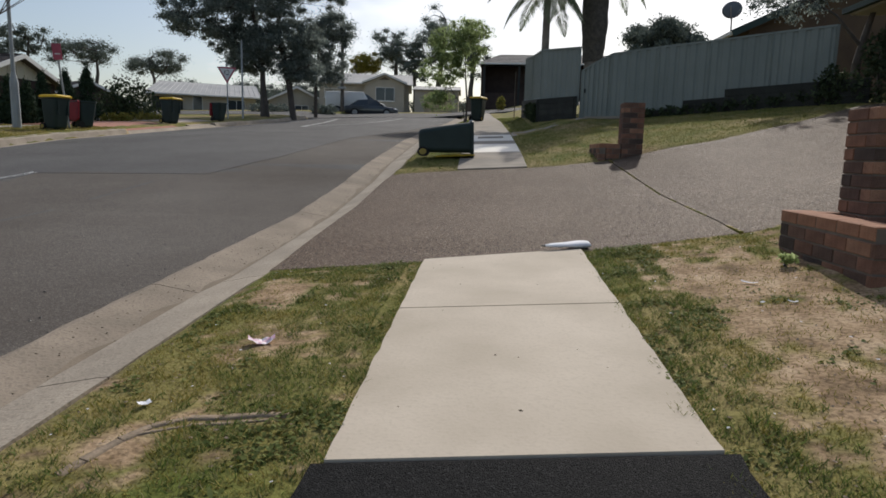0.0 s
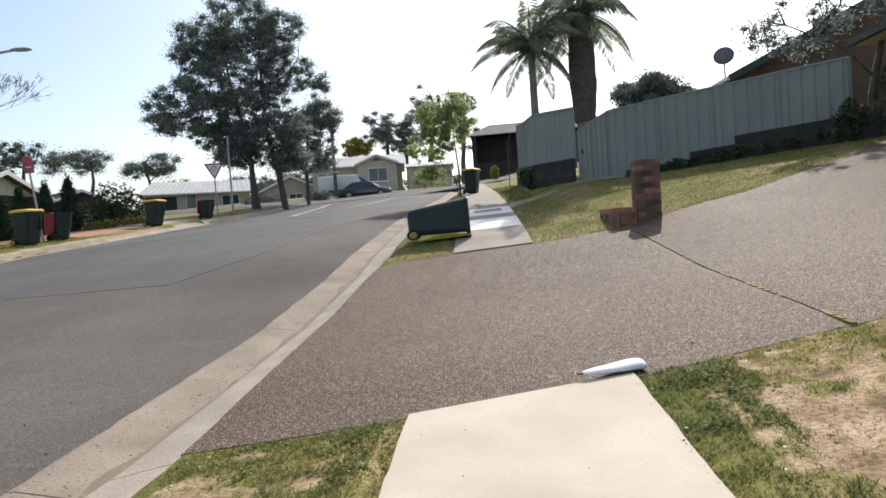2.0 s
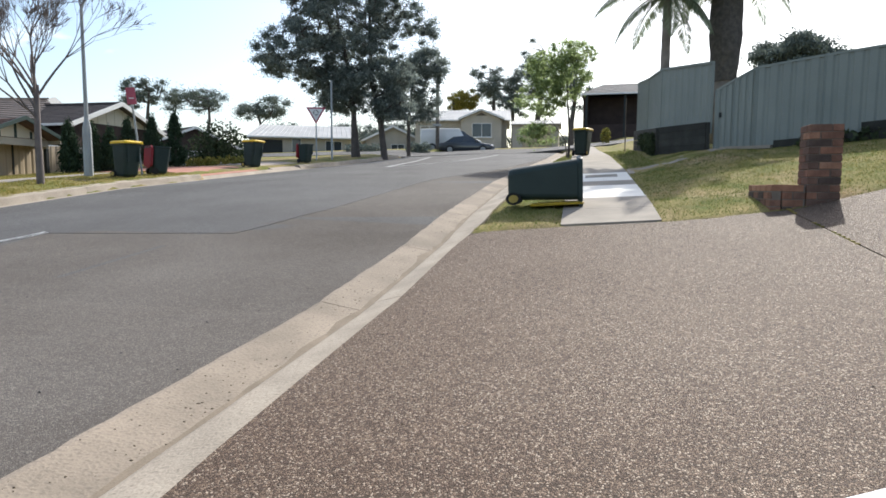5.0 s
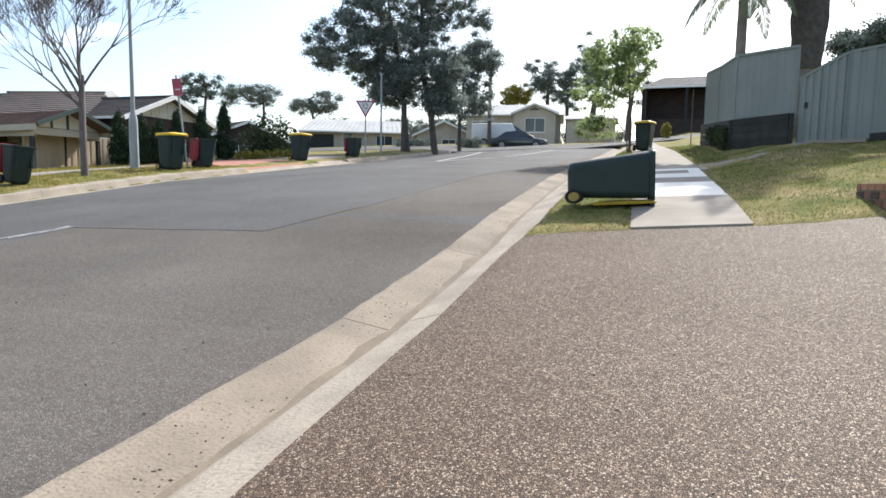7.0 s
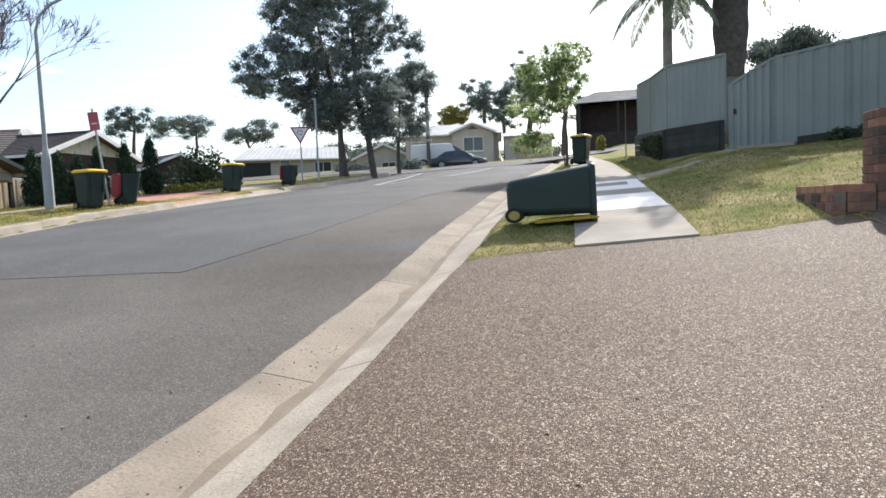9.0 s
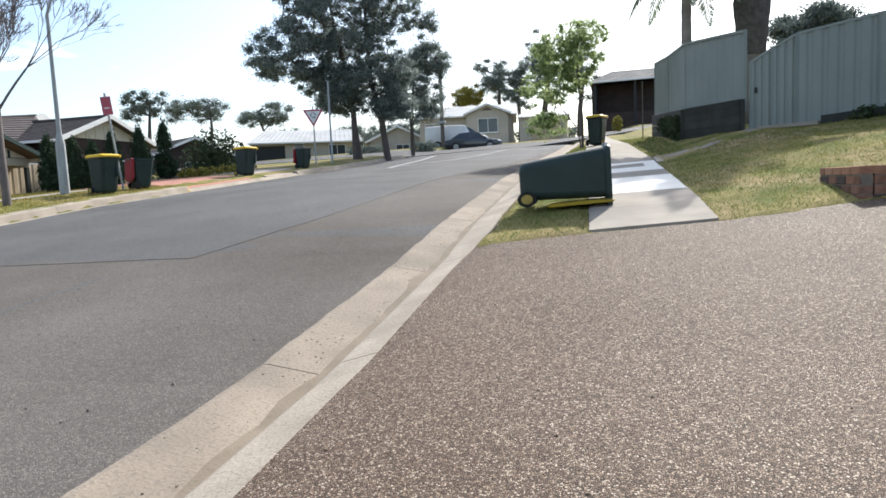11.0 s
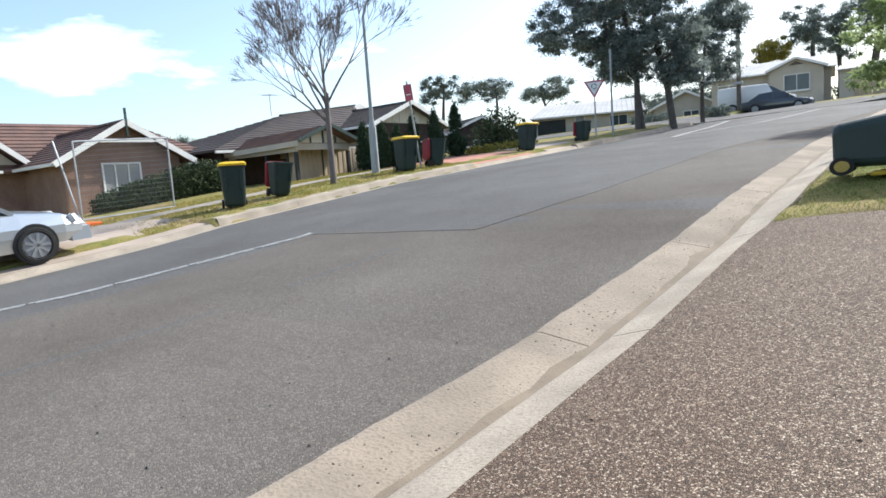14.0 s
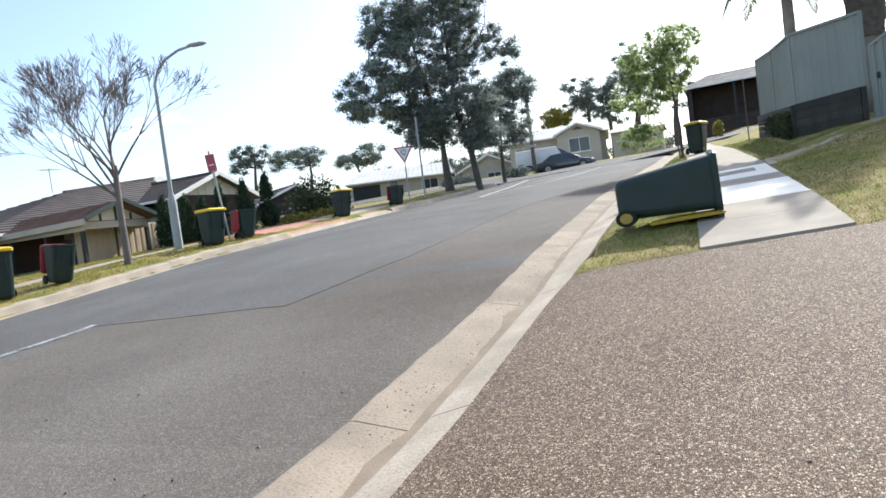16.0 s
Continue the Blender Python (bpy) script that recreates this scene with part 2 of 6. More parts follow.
FENCE_GREY = mat("green_grey_steel", (0.21, 0.235, 0.215), (0.175, 0.2, 0.185), 0.55, 0.8, 40.0, 0.03, (0.26, 0.28, 0.26), fine_amt=0.25)
TIMBER_DARK = mat("dark_weathered_timber", (0.04, 0.042, 0.036), (0.026, 0.027, 0.024), 0.85, 4.0, 60.0, 0.4, (0.02, 0.016, 0.014), per_object=0.2)
BIN_GREEN = mat("dark_green_plastic", (0.02, 0.036, 0.033), (0.015, 0.028, 0.026), 0.42, 3.0, 220.0, 0.08, (0.02, 0.03, 0.028), spec=0.3, fine_amt=0.3)
BIN_YELLOW = mat("yellow_plastic", (0.75, 0.5, 0.02), (0.66, 0.42, 0.02), 0.45, 3.0, 160.0, 0.05, (0.55, 0.36, 0.03), spec=0.4, fine_amt=0.3)
BIN_RED = mat("red_plastic", (0.26, 0.02, 0.028), (0.2, 0.018, 0.024), 0.5, 3.0, 160.0, 0.05)
RUBBER = mat("black_rubber", (0.018, 0.018, 0.018), (0.028, 0.027, 0.026), 0.85, 5.0, 120.0, 0.2)
STEEL = mat("galvanised_steel", (0.4, 0.41, 0.42), (0.33, 0.34, 0.35), 0.45, 3.0, 60.0, 0.05, metal=0.7)
POLE_GREY = mat("grey_painted_steel", (0.33, 0.36, 0.37), (0.28, 0.3, 0.31), 0.55, 2.0, 50.0, 0.05)
TIMBER_POLE = mat("grey_timber_pole", (0.16, 0.135, 0.11), (0.11, 0.095, 0.08), 0.9, 3.0, 40.0, 0.3)
BARK_DARK = mat("dark_bark", (0.11, 0.095, 0.085), (0.075, 0.065, 0.058), 0.92, 4.0, 35.0, 0.5)
BARK_BARE = mat("grey_brown_twigs", (0.17, 0.145, 0.135), (0.12, 0.103, 0.097), 0.85, 4.0, 50.0, 0.2)
PALM_TRUNK = mat("palm_trunk", (0.26, 0.23, 0.2), (0.18, 0.16, 0.14), 0.9, 5.0, 40.0, 0.4)
PALM_SKIRT = mat("dry_palm_fibre", (0.125, 0.112, 0.1), (0.075, 0.069, 0.063), 0.95, 9.0, 60.0, 0.8)
LEAF_EUC = leaf_mat("eucalypt_leaves", [(0.11, 0.142, 0.13), (0.2, 0.235, 0.215), (0.33, 0.37, 0.33)], trans=0.52)
LEAF_FAR = leaf_mat("far_tree_leaves", [(0.1, 0.125, 0.115), (0.15, 0.18, 0.155), (0.21, 0.24, 0.2)])
LEAF_YOUNG = leaf_mat("light_green_leaves", [(0.17, 0.22, 0.08), (0.28, 0.35, 0.15), (0.44, 0.52, 0.27)], trans=0.7)
LEAF_PALM = leaf_mat("palm_leaflets", [(0.12, 0.155, 0.095), (0.19, 0.23, 0.15), (0.28, 0.32, 0.22)], trans=0.5)
LEAF_DARK = leaf_mat("cypress_leaves", [(0.02, 0.036, 0.022), (0.034, 0.058, 0.032), (0.05, 0.08, 0.042)], trans=0.1)
LEAF_HEDGE = leaf_mat("hedge_leaves", [(0.03, 0.045, 0.024), (0.05, 0.068, 0.034), (0.08, 0.1, 0.05)], trans=0.2)
LEAF_YELLOW = leaf_mat("yellow_green_leaves", [(0.14, 0.15, 0.03), (0.25, 0.2, 0.05), (0.2, 0.22, 0.05)], trans=0.3)
LEAF_WEED = leaf_mat("weed_leaves", [(0.075, 0.1, 0.025), (0.12, 0.15, 0.04), (0.2, 0.22, 0.07)], 0.7, 0.3)
BLADE = leaf_mat("grass_blades", [(0.075, 0.115, 0.026), (0.125, 0.175, 0.045), (0.2, 0.22, 0.07), (0.38, 0.32, 0.17)], 0.7, 0.4)
BLADE_DRY = leaf_mat("dry_grass_blades", [(0.15, 0.16, 0.03), (0.24, 0.215, 0.05), (0.34, 0.275, 0.08), (0.4, 0.32, 0.12)], 0.75, 0.3)
LINE_WHITE = mat("worn_road_paint", (0.62, 0.62, 0.6), (0.3, 0.3, 0.29), 0.7, 9.0, 38.0, 0.2, (0.15, 0.15, 0.145), fine_amt=1.0)
PAPER = mat("white_paper", (0.8, 0.8, 0.82), (0.7, 0.7, 0.73), 0.7, 9.0, 60.0, 0.05, (0.45, 0.45, 0.5), fine_amt=0.35)
WHITE_PAINT = mat("white_paint", (0.78, 0.77, 0.73), (0.7, 0.69, 0.66), 0.6, 1.5, 40.0, 0.03, (0.6, 0.59, 0.56), fine_amt=0.3)
CREAM = mat("cream_cladding", (0.48, 0.43, 0.35), (0.42, 0.38, 0.31), 0.75, 1.2, 30.0, 0.05, (0.48, 0.43, 0.33), fine_amt=0.3)
# Lighter copy of the cream: sun on two street gables, put into the colour.
CREAM_SUNLIT = mat("sunlit_cream_paint", (0.68, 0.62, 0.48), (0.6, 0.55, 0.43), 0.7, 1.2, 30.0, 0.05, (0.5, 0.45, 0.35), fine_amt=0.3)
CREAM_FENCE = mat("beige_steel_fence", (0.45, 0.36, 0.25), (0.4, 0.32, 0.22), 0.6, 1.0, 30.0, 0.05, (0.34, 0.27, 0.19), fine_amt=0.3)
HOUSE_BRICK = mat("brown_house_brick", (0.33, 0.215, 0.155), (0.25, 0.16, 0.12), 0.9, 1.6, 26.0, 0.3, (0.15, 0.085, 0.07), fine_amt=0.7, dist=0.004)
DARK_BRICK = mat("dark_house_brick", (0.06, 0.042, 0.036), (0.042, 0.03, 0.027), 0.9, 2.0, 26.0, 0.3, (0.045, 0.034, 0.03), fine_amt=0.7)
TAN_BRICK = mat("tan_house_brick", (0.14, 0.094, 0.056), (0.1, 0.068, 0.045), 0.9, 1.6, 24.0, 0.3, (0.14, 0.1, 0.07), fine_amt=0.7)
TILE_BROWN = mat("brown_roof_tiles", (0.16, 0.095, 0.075), (0.11, 0.07, 0.06), 0.7, 1.4, 9.0, 0.3, (0.07, 0.05, 0.045), fine_amt=0.6)
TILE_DARK = mat("dark_roof_tiles", (0.095, 0.078, 0.072), (0.068, 0.058, 0.055), 0.7, 1.4, 9.0, 0.3, (0.045, 0.04, 0.04), fine_amt=0.6)
TILE_GREY = mat("grey_roof_tiles", (0.3, 0.28, 0.265), (0.24, 0.22, 0.21), 0.7, 1.4, 9.0, 0.3, (0.1, 0.09, 0.09), fine_amt=0.6)
ROOF_METAL = mat("pale_metal_roof", (0.44, 0.435, 0.415), (0.37, 0.365, 0.35), 0.5, 0.6, 20.0, 0.03, (0.46, 0.45, 0.44), fine_amt=0.3)
GUTTER_GREEN = mat("dark_green_trim", (0.035, 0.06, 0.05), (0.03, 0.048, 0.042), 0.5, 2.0, 40.0, 0.03)
POST_DARK = mat("dark_post_paint", (0.03, 0.035, 0.034), (0.025, 0.028, 0.027), 0.6, 2.0, 40.0, 0.05)
GLASS = glass_mat("window_glass")
GLASS_PALE = glass_mat("curtained_glass", (0.3, 0.3, 0.29))
SIGN_RED = mat("faded_red_sign", (0.4, 0.09, 0.13), (0.34, 0.08, 0.12), 0.5, 6.0, 30.0, 0.02, (0.4, 0.08, 0.1), fine_amt=0.3)
SIGN_WHITE = mat("sign_white", (0.75, 0.75, 0.74), (0.68, 0.68, 0.67), 0.5, 6.0, 30.0, 0.02)
SIGN_BLACK = mat("sign_black", (0.03, 0.03, 0.03), None, 0.5)
ORANGE = mat("orange_plastic", (0.75, 0.16, 0.03), (0.62, 0.13, 0.03), 0.5, 4.0, 60.0, 0.1)
CAR_SILVER = mat("silver_car_paint", (0.55, 0.58, 0.6), (0.5, 0.53, 0.55), 0.28, 1.0, 200.0, 0.0, (0.6, 0.63, 0.65), metal=0.6, coat=0.8, fine_amt=0.2)
CAR_WHITE = mat("white_car_paint", (0.75, 0.75, 0.74), (0.7, 0.7, 0.69), 0.35, 1.0, 100.0, 0.0, coat=0.5, fine_amt=0.1)
CAR_GREY = mat("grey_car_paint", (0.09, 0.095, 0.1), (0.07, 0.075, 0.08), 0.3, 1.0, 100.0, 0.0, metal=0.4, coat=0.8, fine_amt=0.2)
HEADLIGHT = glass_mat("headlight_glass", (0.55, 0.56, 0.57))
HUB_YELLOW = mat("dirty_yellow_plastic", (0.4, 0.3, 0.07), (0.3, 0.22, 0.06), 0.7, 8.0, 90.0, 0.1)
RED_PAVER = mat("red_pavers", (0.42, 0.2, 0.14), (0.34, 0.16, 0.11), 0.85, 3.0, 40.0, 0.25, (0.25, 0.13, 0.1), fine_amt=0.6)
DRIVE_PALE = mat("pale_driveway_concrete", (0.4, 0.33, 0.27), (0.33, 0.27, 0.22), 0.88, 1.2, 70.0, 0.2, (0.25, 0.21, 0.18))
SOIL = mat("dark_soil", (0.09, 0.065, 0.045), (0.06, 0.045, 0.032), 0.95, 12.0, 80.0, 0.8)
GUTTER = mat("dirty_gutter_concrete", (0.32, 0.262, 0.2), (0.215, 0.178, 0.136), 0.92, 1.6, 55.0, 0.6, (0.145, 0.12, 0.095), fine_amt=0.7)
SILT = mat("gutter_silt", (0.235, 0.188, 0.138), (0.185, 0.148, 0.108), 0.95, 4.0, 90.0, 0.3, (0.1, 0.08, 0.06))
SEAM = mat("tar_seam", (0.075, 0.072, 0.07), (0.12, 0.116, 0.112), 0.7, 3.0, 50.0, 0.2)
# Darker copy of the bin yellow: shade under the fallen bin, put into the colour.
YELLOW_SHADED = mat("shaded_yellow_plastic", (0.5, 0.34, 0.03), (0.36, 0.25, 0.03), 0.6, 5.0, 60.0, 0.1)
BARK_ROOT = mat("grey_root", (0.3, 0.23, 0.16), (0.22, 0.17, 0.12), 0.9, 14.0, 60.0, 0.6)
EARTH = mat("dry_earth", (0.46, 0.36, 0.26), (0.34, 0.26, 0.18), 0.95, 20.0, 90.0, 0.4)
WRAP_PINK = mat("pink_wrapper", (0.6, 0.3, 0.4), (0.75, 0.7, 0.72), 0.4, 40.0, 90.0, 0.1, (0.25, 0.15, 0.3))

# ---- heights ----
PROFILE = [(-60, -2.8), (-8, -.39), (0, 0), (4.86, .236), (8.1, .42), (11.0, .735), (12.5, .96), (14.2, 1.15), (18, 1.56), (25.6, 2.15), (35, 2.85), (50, 4.12), (60, 5.0), (75, 5.75), (700, 7)]
CROSS = [(-700, -1.5), (-30, -.5), (-14, -.2), (-12.35, -.27), (-12.2, -.27), (-12.12, -.41), (-11.8, -.43), (-7.6, -.27), (-5, -.21), (-1.93, -.205), (-1.5, -.24), (-1.28, -.115), (-1.1, -.07), (0, 0), (1.2, .056), (2.5, .18), (3.6, .42), (8, 1.05), (14, 1.5), (700, 3.5)]
PY, PZ = zip(*PROFILE)
CX, CZ = zip(*CROSS)


def along(y):
    return float(np.interp(y, PY, PZ))


def G(x, y):
    """Height of the ground."""
    z = along(y) + float(np.interp(x, CX, CZ))
    if x > -1.1 and y > 13:
        z += 0.17 * min(1.0, max(0.0, (y - 13) / 5.5)) * float(np.interp(x, (1.3, 2.4, 2.9, 3.7), (0, 1, 1, 0)))
        z += 0.15 * min(1.0, max(0.0, (y - 17) / 7)) * min(1.0, (x + 1.1) / 0.6) * float(np.interp(x, (3, 8), (1, 0)))
    return z


def kerb_in(y):
    """Inner edge of the kerb: drawn in along the driveway, flared at its ends."""
    return float(np.interp(y, (4.3, 5.2, 6.4, 7.6, 10.0, 11.1, 11.7), (-1.1, -1.09, -1.14, -1.18, -1.2, -1.17, -1.12)))


def path_x(y):
    """How far the footpath drifts sideways on its way."""
    return float(np.interp(y, (5.3, 11.2, 17, 24, 44), (0, -.095, -.2, -.4, -.9)))


def near_edge(x):
    return float(np.interp(x, (-1.06, 0, 1.2, 2.4, 9.3), (4.8, 4.95, 5.25, 5.6, 6.2)))


def far_edge(x):
    return float(np.interp(x, (-1.06, 0, 1.2, 2.65, 4.26, 6, 8, 9.3), (11.05, 11.14, 11.28, 11.47, 11.75, 12.75, 14.4, 15.2)))


def bare(x, y):
    """How bare the earth is, 0 to 1."""
    w = 0.0
    for cx, cy, rx, ry, a in ((1.9, 4.25, 0.48, 0.55, 1.1), (2.2, 3.5, 0.7, 0.6, 0.9), (1.75, 3.2, 0.28, 0.4, 0.8), (2.0, 2.4, 0.6, 0.6, 0.8), (-0.72, 4.08, 0.3, 0.26, 1.2), (-0.5, 3.2, 0.22, 0.2, 0.8), (-0.68, 2.24, 0.1, 0.2, 1.3), (-0.95, 1.75, 0.2, 0.3, 0.9), (-0.45, 2.42, 0.3, 0.05, 1.1), (3.2, 2.9, 0.9, 1.0, 0.8)):
        d = ((x - cx) / rx) ** 2 + ((y - cy) / ry) ** 2
        w = max(w, a * math.exp(-d * 0.8))
    w += 0.3 if x > 1.62 else 0.0
    w += 0.85 * (noise.noise(Vector((x * 3.1, y * 3.1, 2.0))) * 0.8 + noise.noise(Vector((x * 8, y * 8, 5.0))) * 1.0 + noise.noise(Vector((x * 21, y * 21, 8.0))) * 0.6)
    if 1.1 < x < 1.38:
        w -= 0.45
    return min(1.0, max(0.0, (w - 0.42) * 3.2))


# ---- mesh helpers ----
def link_mesh(name, verts, faces, material, parent=None, label="", smooth=False):
    me = bpy.data.meshes.new(name)
    me.from_pydata([tuple(v) for v in verts], [], faces)
    me.materials.append(material)
    if smooth:
        me.polygons.foreach_set("use_smooth", [True] * len(me.polygons))
    ob = new(name, me)
    ob.parent = parent
    if label:
        ob["label"] = label
    return ob


def part(name, bm, material, parent=None, label="", smooth=False):
    me = bpy.data.meshes.new(name)
    bm.normal_update()
    bm.to_mesh(me)
    bm.free()
    me.materials.append(material)
    if smooth:
        me.polygons.foreach_set("use_smooth", [True] * len(me.polygons))
    ob = new(name, me)
    ob.parent = parent
    if label:
        ob["label"] = label
    return ob


def thing(name, m, label, category, group=""):
    e = new(name)
    e.empty_display_size = 0.2
    e.matrix_world = m
    return tagged(e, label, category, group)


def put_box(bm, x0, x1, y0, y1, z0, z1, bevel=0.0):
    vs = [bm.verts.new((x, y, z)) for z in (z0, z1) for x, y in ((x0, y0), (x1, y0), (x1, y1), (x0, y1))]
    fs = [bm.faces.new([vs[i] for i in f]) for f in ((3, 2, 1, 0), (4, 5, 6, 7), (0, 1, 5, 4), (1, 2, 6, 5), (2, 3, 7, 6), (3, 0, 4, 7))]
    if bevel:
        bmesh.ops.bevel(bm, geom=list({e for f in fs for e in f.edges}), offset=bevel, segments=1, affect="EDGES")


def box(x0, x1, y0, y1, z0, z1, bevel=0.0):
    bm = bmesh.new()
    put_box(bm, x0, x1, y0, y1, z0, z1, bevel)
    return bm


def put_tube(bm, p0, p1, r0, r1=None, n=8, caps=True):
    p0, p1 = Vector(p0), Vector(p1)
    r1 = r0 if r1 is None else r1
    d = (p1 - p0).normalized()
    a = d.orthogonal().normalized()
    b = d.cross(a)
    rings = []
    for p, r in ((p0, r0), (p1, r1)):
        rings.append([bm.verts.new(p + (a * math.cos(i * math.tau / n) + b * math.sin(i * math.tau / n)) * r) for i in range(n)])
    for i in range(n):
        bm.faces.new((rings[0][i], rings[0][(i + 1) % n], rings[1][(i + 1) % n], rings[1][i]))
    if caps:
        bm.faces.new(list(reversed(rings[0])))
        bm.faces.new(rings[1])


def tube(p0, p1, r0, r1=None, n=10):
    bm = bmesh.new()
    put_tube(bm, p0, p1, r0, r1, n)
    return bm


def loft(rings, caps=True):
    """A skin over rings of equal count."""
    bm = bmesh.new()
    vr = [[bm.verts.new(p) for p in r] for r in rings]
    n = len(rings[0])
    for a, b in zip(vr, vr[1:]):
        for i in range(n):
            bm.faces.new((a[i], a[(i + 1) % n], b[(i + 1) % n], b[i]))
    if caps:
        bm.faces.new(list(reversed(vr[0])))
        bm.faces.new(vr[-1])
    return bm


def round_rect(w, d, r, z, n=4, cx=0.0, cy=0.0):
    pts = []
    for sx, sy, a0 in ((1, 1, 0), (-1, 1, 90), (-1, -1, 180), (1, -1, 270)):
        for i in range(n + 1):
            a = radians(a0 + 90 * i / n)
            pts.append((cx + sx * (w / 2 - r) + r * math.cos(a), cy + sy * (d / 2 - r) + r * math.sin(a), z))
    return pts


def sheet(name, xs, ys, zf, material, parent=None, label="", skirt=0.0):
    """A grid that follows a height, with its edge turned down."""
    verts = [(x, y, zf(x, y)) for y in ys for x in xs]
    nx, ny = len(xs), len(ys)
    faces = [(j * nx + i, j * nx + i + 1, (j + 1) * nx + i + 1, (j + 1) * nx + i) for j in range(ny - 1) for i in range(nx - 1)]
    if skirt:
        rim = [i for i in range(nx)] + [j * nx + nx - 1 for j in range(1, ny)] + [(ny - 1) * nx + i for i in range(nx - 2, -1, -1)] + [j * nx for j in range(ny - 2, 0, -1)]
        k = len(verts)
        verts += [(verts[i][0], verts[i][1], verts[i][2] - skirt) for i in rim]
        m = len(rim)
        faces += [(rim[i], k + i, k + (i + 1) % m, rim[(i + 1) % m]) for i in range(m)]
    return link_mesh(name, verts, faces, material, parent, label)


def warped(name, n_u, n_v, f, material, parent=None, label="", skirt=0.1):
    """As sheet(), over any patch f(u, v) -> (x, y, z), u and v from 0 to 1."""
    pts = [f(i / n_u, j / n_v) for j in range(n_v + 1) for i in range(n_u + 1)]
    nx, ny = n_u + 1, n_v + 1
    faces = [(j * nx + i, j * nx + i + 1, (j + 1) * nx + i + 1, (j + 1) * nx + i) for j in range(ny - 1) for i in range(nx - 1)]
    rim = [i for i in range(nx)] + [j * nx + nx - 1 for j in range(1, ny)] + [(ny - 1) * nx + i for i in range(nx - 2, -1, -1)] + [j * nx for j in range(ny - 2, 0, -1)]
    k, m = len(pts), len(rim)
    pts += [(pts[i][0], pts[i][1], pts[i][2] - skirt) for i in rim]
    faces += [(rim[i], k + i, k + (i + 1) % m, rim[(i + 1) % m]) for i in range(m)]
    return link_mesh(name, pts, faces, material, parent, label)


def steps(a, b, d):
    n = max(1, round((b - a) / d))
    return [a + (b - a) * i / n for i in range(n + 1)]

# ---- ground, road, kerbs, paths ----
gx = [-700, -350, -180, -100, -70] + steps(-50, -15, 2.5) + steps(-14.4, -12.2, 0.2) + [-12.1, -11.9, -9, -6, -3, -1.95, -1.8] + steps(-1.14, 3.36, 0.06) + steps(3.6, 9.6, 0.3) + steps(11, 30, 2.5) + [45, 70, 110, 200, 400, 700]
gy = [-700, -300, -120, -60, -30, -15, -8, -4, -2] + steps(-1, 5.8, 0.06) + steps(6.1, 10.9, 0.3) + steps(11.0, 26, 0.15) + steps(27, 60, 1.5) + [70, 85, 110, 160, 260, 450, 700]


def covered(x, y):
    if -12.0 < x < kerb_in(y) - 0.01 and y < 56:
        return True
    if -12.45 < x < -11.9 and (4.1 < y < 12.3 or 22.0 < y < 29.8):
        return True
    if -1.3 < x < 9.2 and near_edge(x) + 0.07 < y < far_edge(x) - 0.07:
        return True
    if 0.06 < x - path_x(y) < 1.1 and (y < 5.1 or 11.25 < y < 44):
        return True
    return 44.6 < y < 55.4


def ground_height(x, y):
    z = G(x, y)
    if covered(x, y):
        return z - (0.32 if x < -1.3 else 0.12)
    amp = 0.018 if (-1.1 < x < 9 and y < 26) else 0.03
    if abs(x - path_x(y) - 0.6) < 0.7 or -1.25 < x < -0.98 or abs(y - near_edge(x)) < 0.12 or y > 40 or x < -14.3:
        amp *= 0.4
    lift = 0.0 if (abs(x - path_x(y) - 0.6) < 0.7 or abs(y - near_edge(x)) < 0.12 or abs(y - far_edge(x)) < 0.12 or -1.25 < x < -0.98) else 0.014
    return z + lift + amp * noise.noise(Vector((x * 2.2, y * 2.2, 0))) + 0.4 * amp * noise.noise(Vector((x * 8, y * 8, 3)))


ground = tagged(sheet("ground", gx, gy, ground_height, LAWN), "worn suburban lawn with bare sandy patches", "ground", kind="structure")
dirt_attr = ground.data.attributes.new("dirt", "FLOAT", "POINT")
dirt_attr.data.foreach_set("value", [bare(v.co.x, v.co.y) if (-1.3 < v.co.x < 9 and v.co.y < 6) else min(1, max(0, 0.9 * noise.noise(v.co * 0.9) + 0.05)) for v in ground.data.vertices])
ground.data.polygons.foreach_set("use_smooth", [True] * len(ground.data.polygons))

road_ys = steps(-60, -2, 2.0) + steps(-1.5, 14, 0.4) + steps(14.8, 56, 0.8)
road = tagged(sheet("road", [-11.86, -10.5, -9, -7.6, -6.3, -5, -3.4, -1.93], road_ys, lambda x, y: G(x, y), ASPHALT, skirt=0.05), "grey asphalt suburban road with a faint seam", "road", kind="structure")

def seam_x(y):
    return float(np.interp(y, (11.2, 11.25, 13.45, 19.2, 24, 40), (-7.6, -4.5, -3.95, -3.5, -2.6, -1.9)))


tagged(warped("worn_lane", 8, 70, lambda u, v: (lambda y: (lambda x: (x, y, G(x, y) + 0.005 - 0.004 * u))((1 - u) * (-7.45 if y < 11.2 else seam_x(y)) + u * -1.935))(-20 + 56 * v), ASPHALT_OLD, skirt=0.01), "older coarse asphalt of the kerbside lane", "road surface", kind="structure")
cross_street = tagged(sheet("cross_street", steps(-120, 120, 4.0), steps(44.5, 55.5, 1.2), lambda x, y: max(G(x, y), along(y) - 0.27 if -12 < x < -1 else -9) + 0.02, ASPHALT, skirt=0.1), "asphalt cross street at the junction", "road", kind="structure")


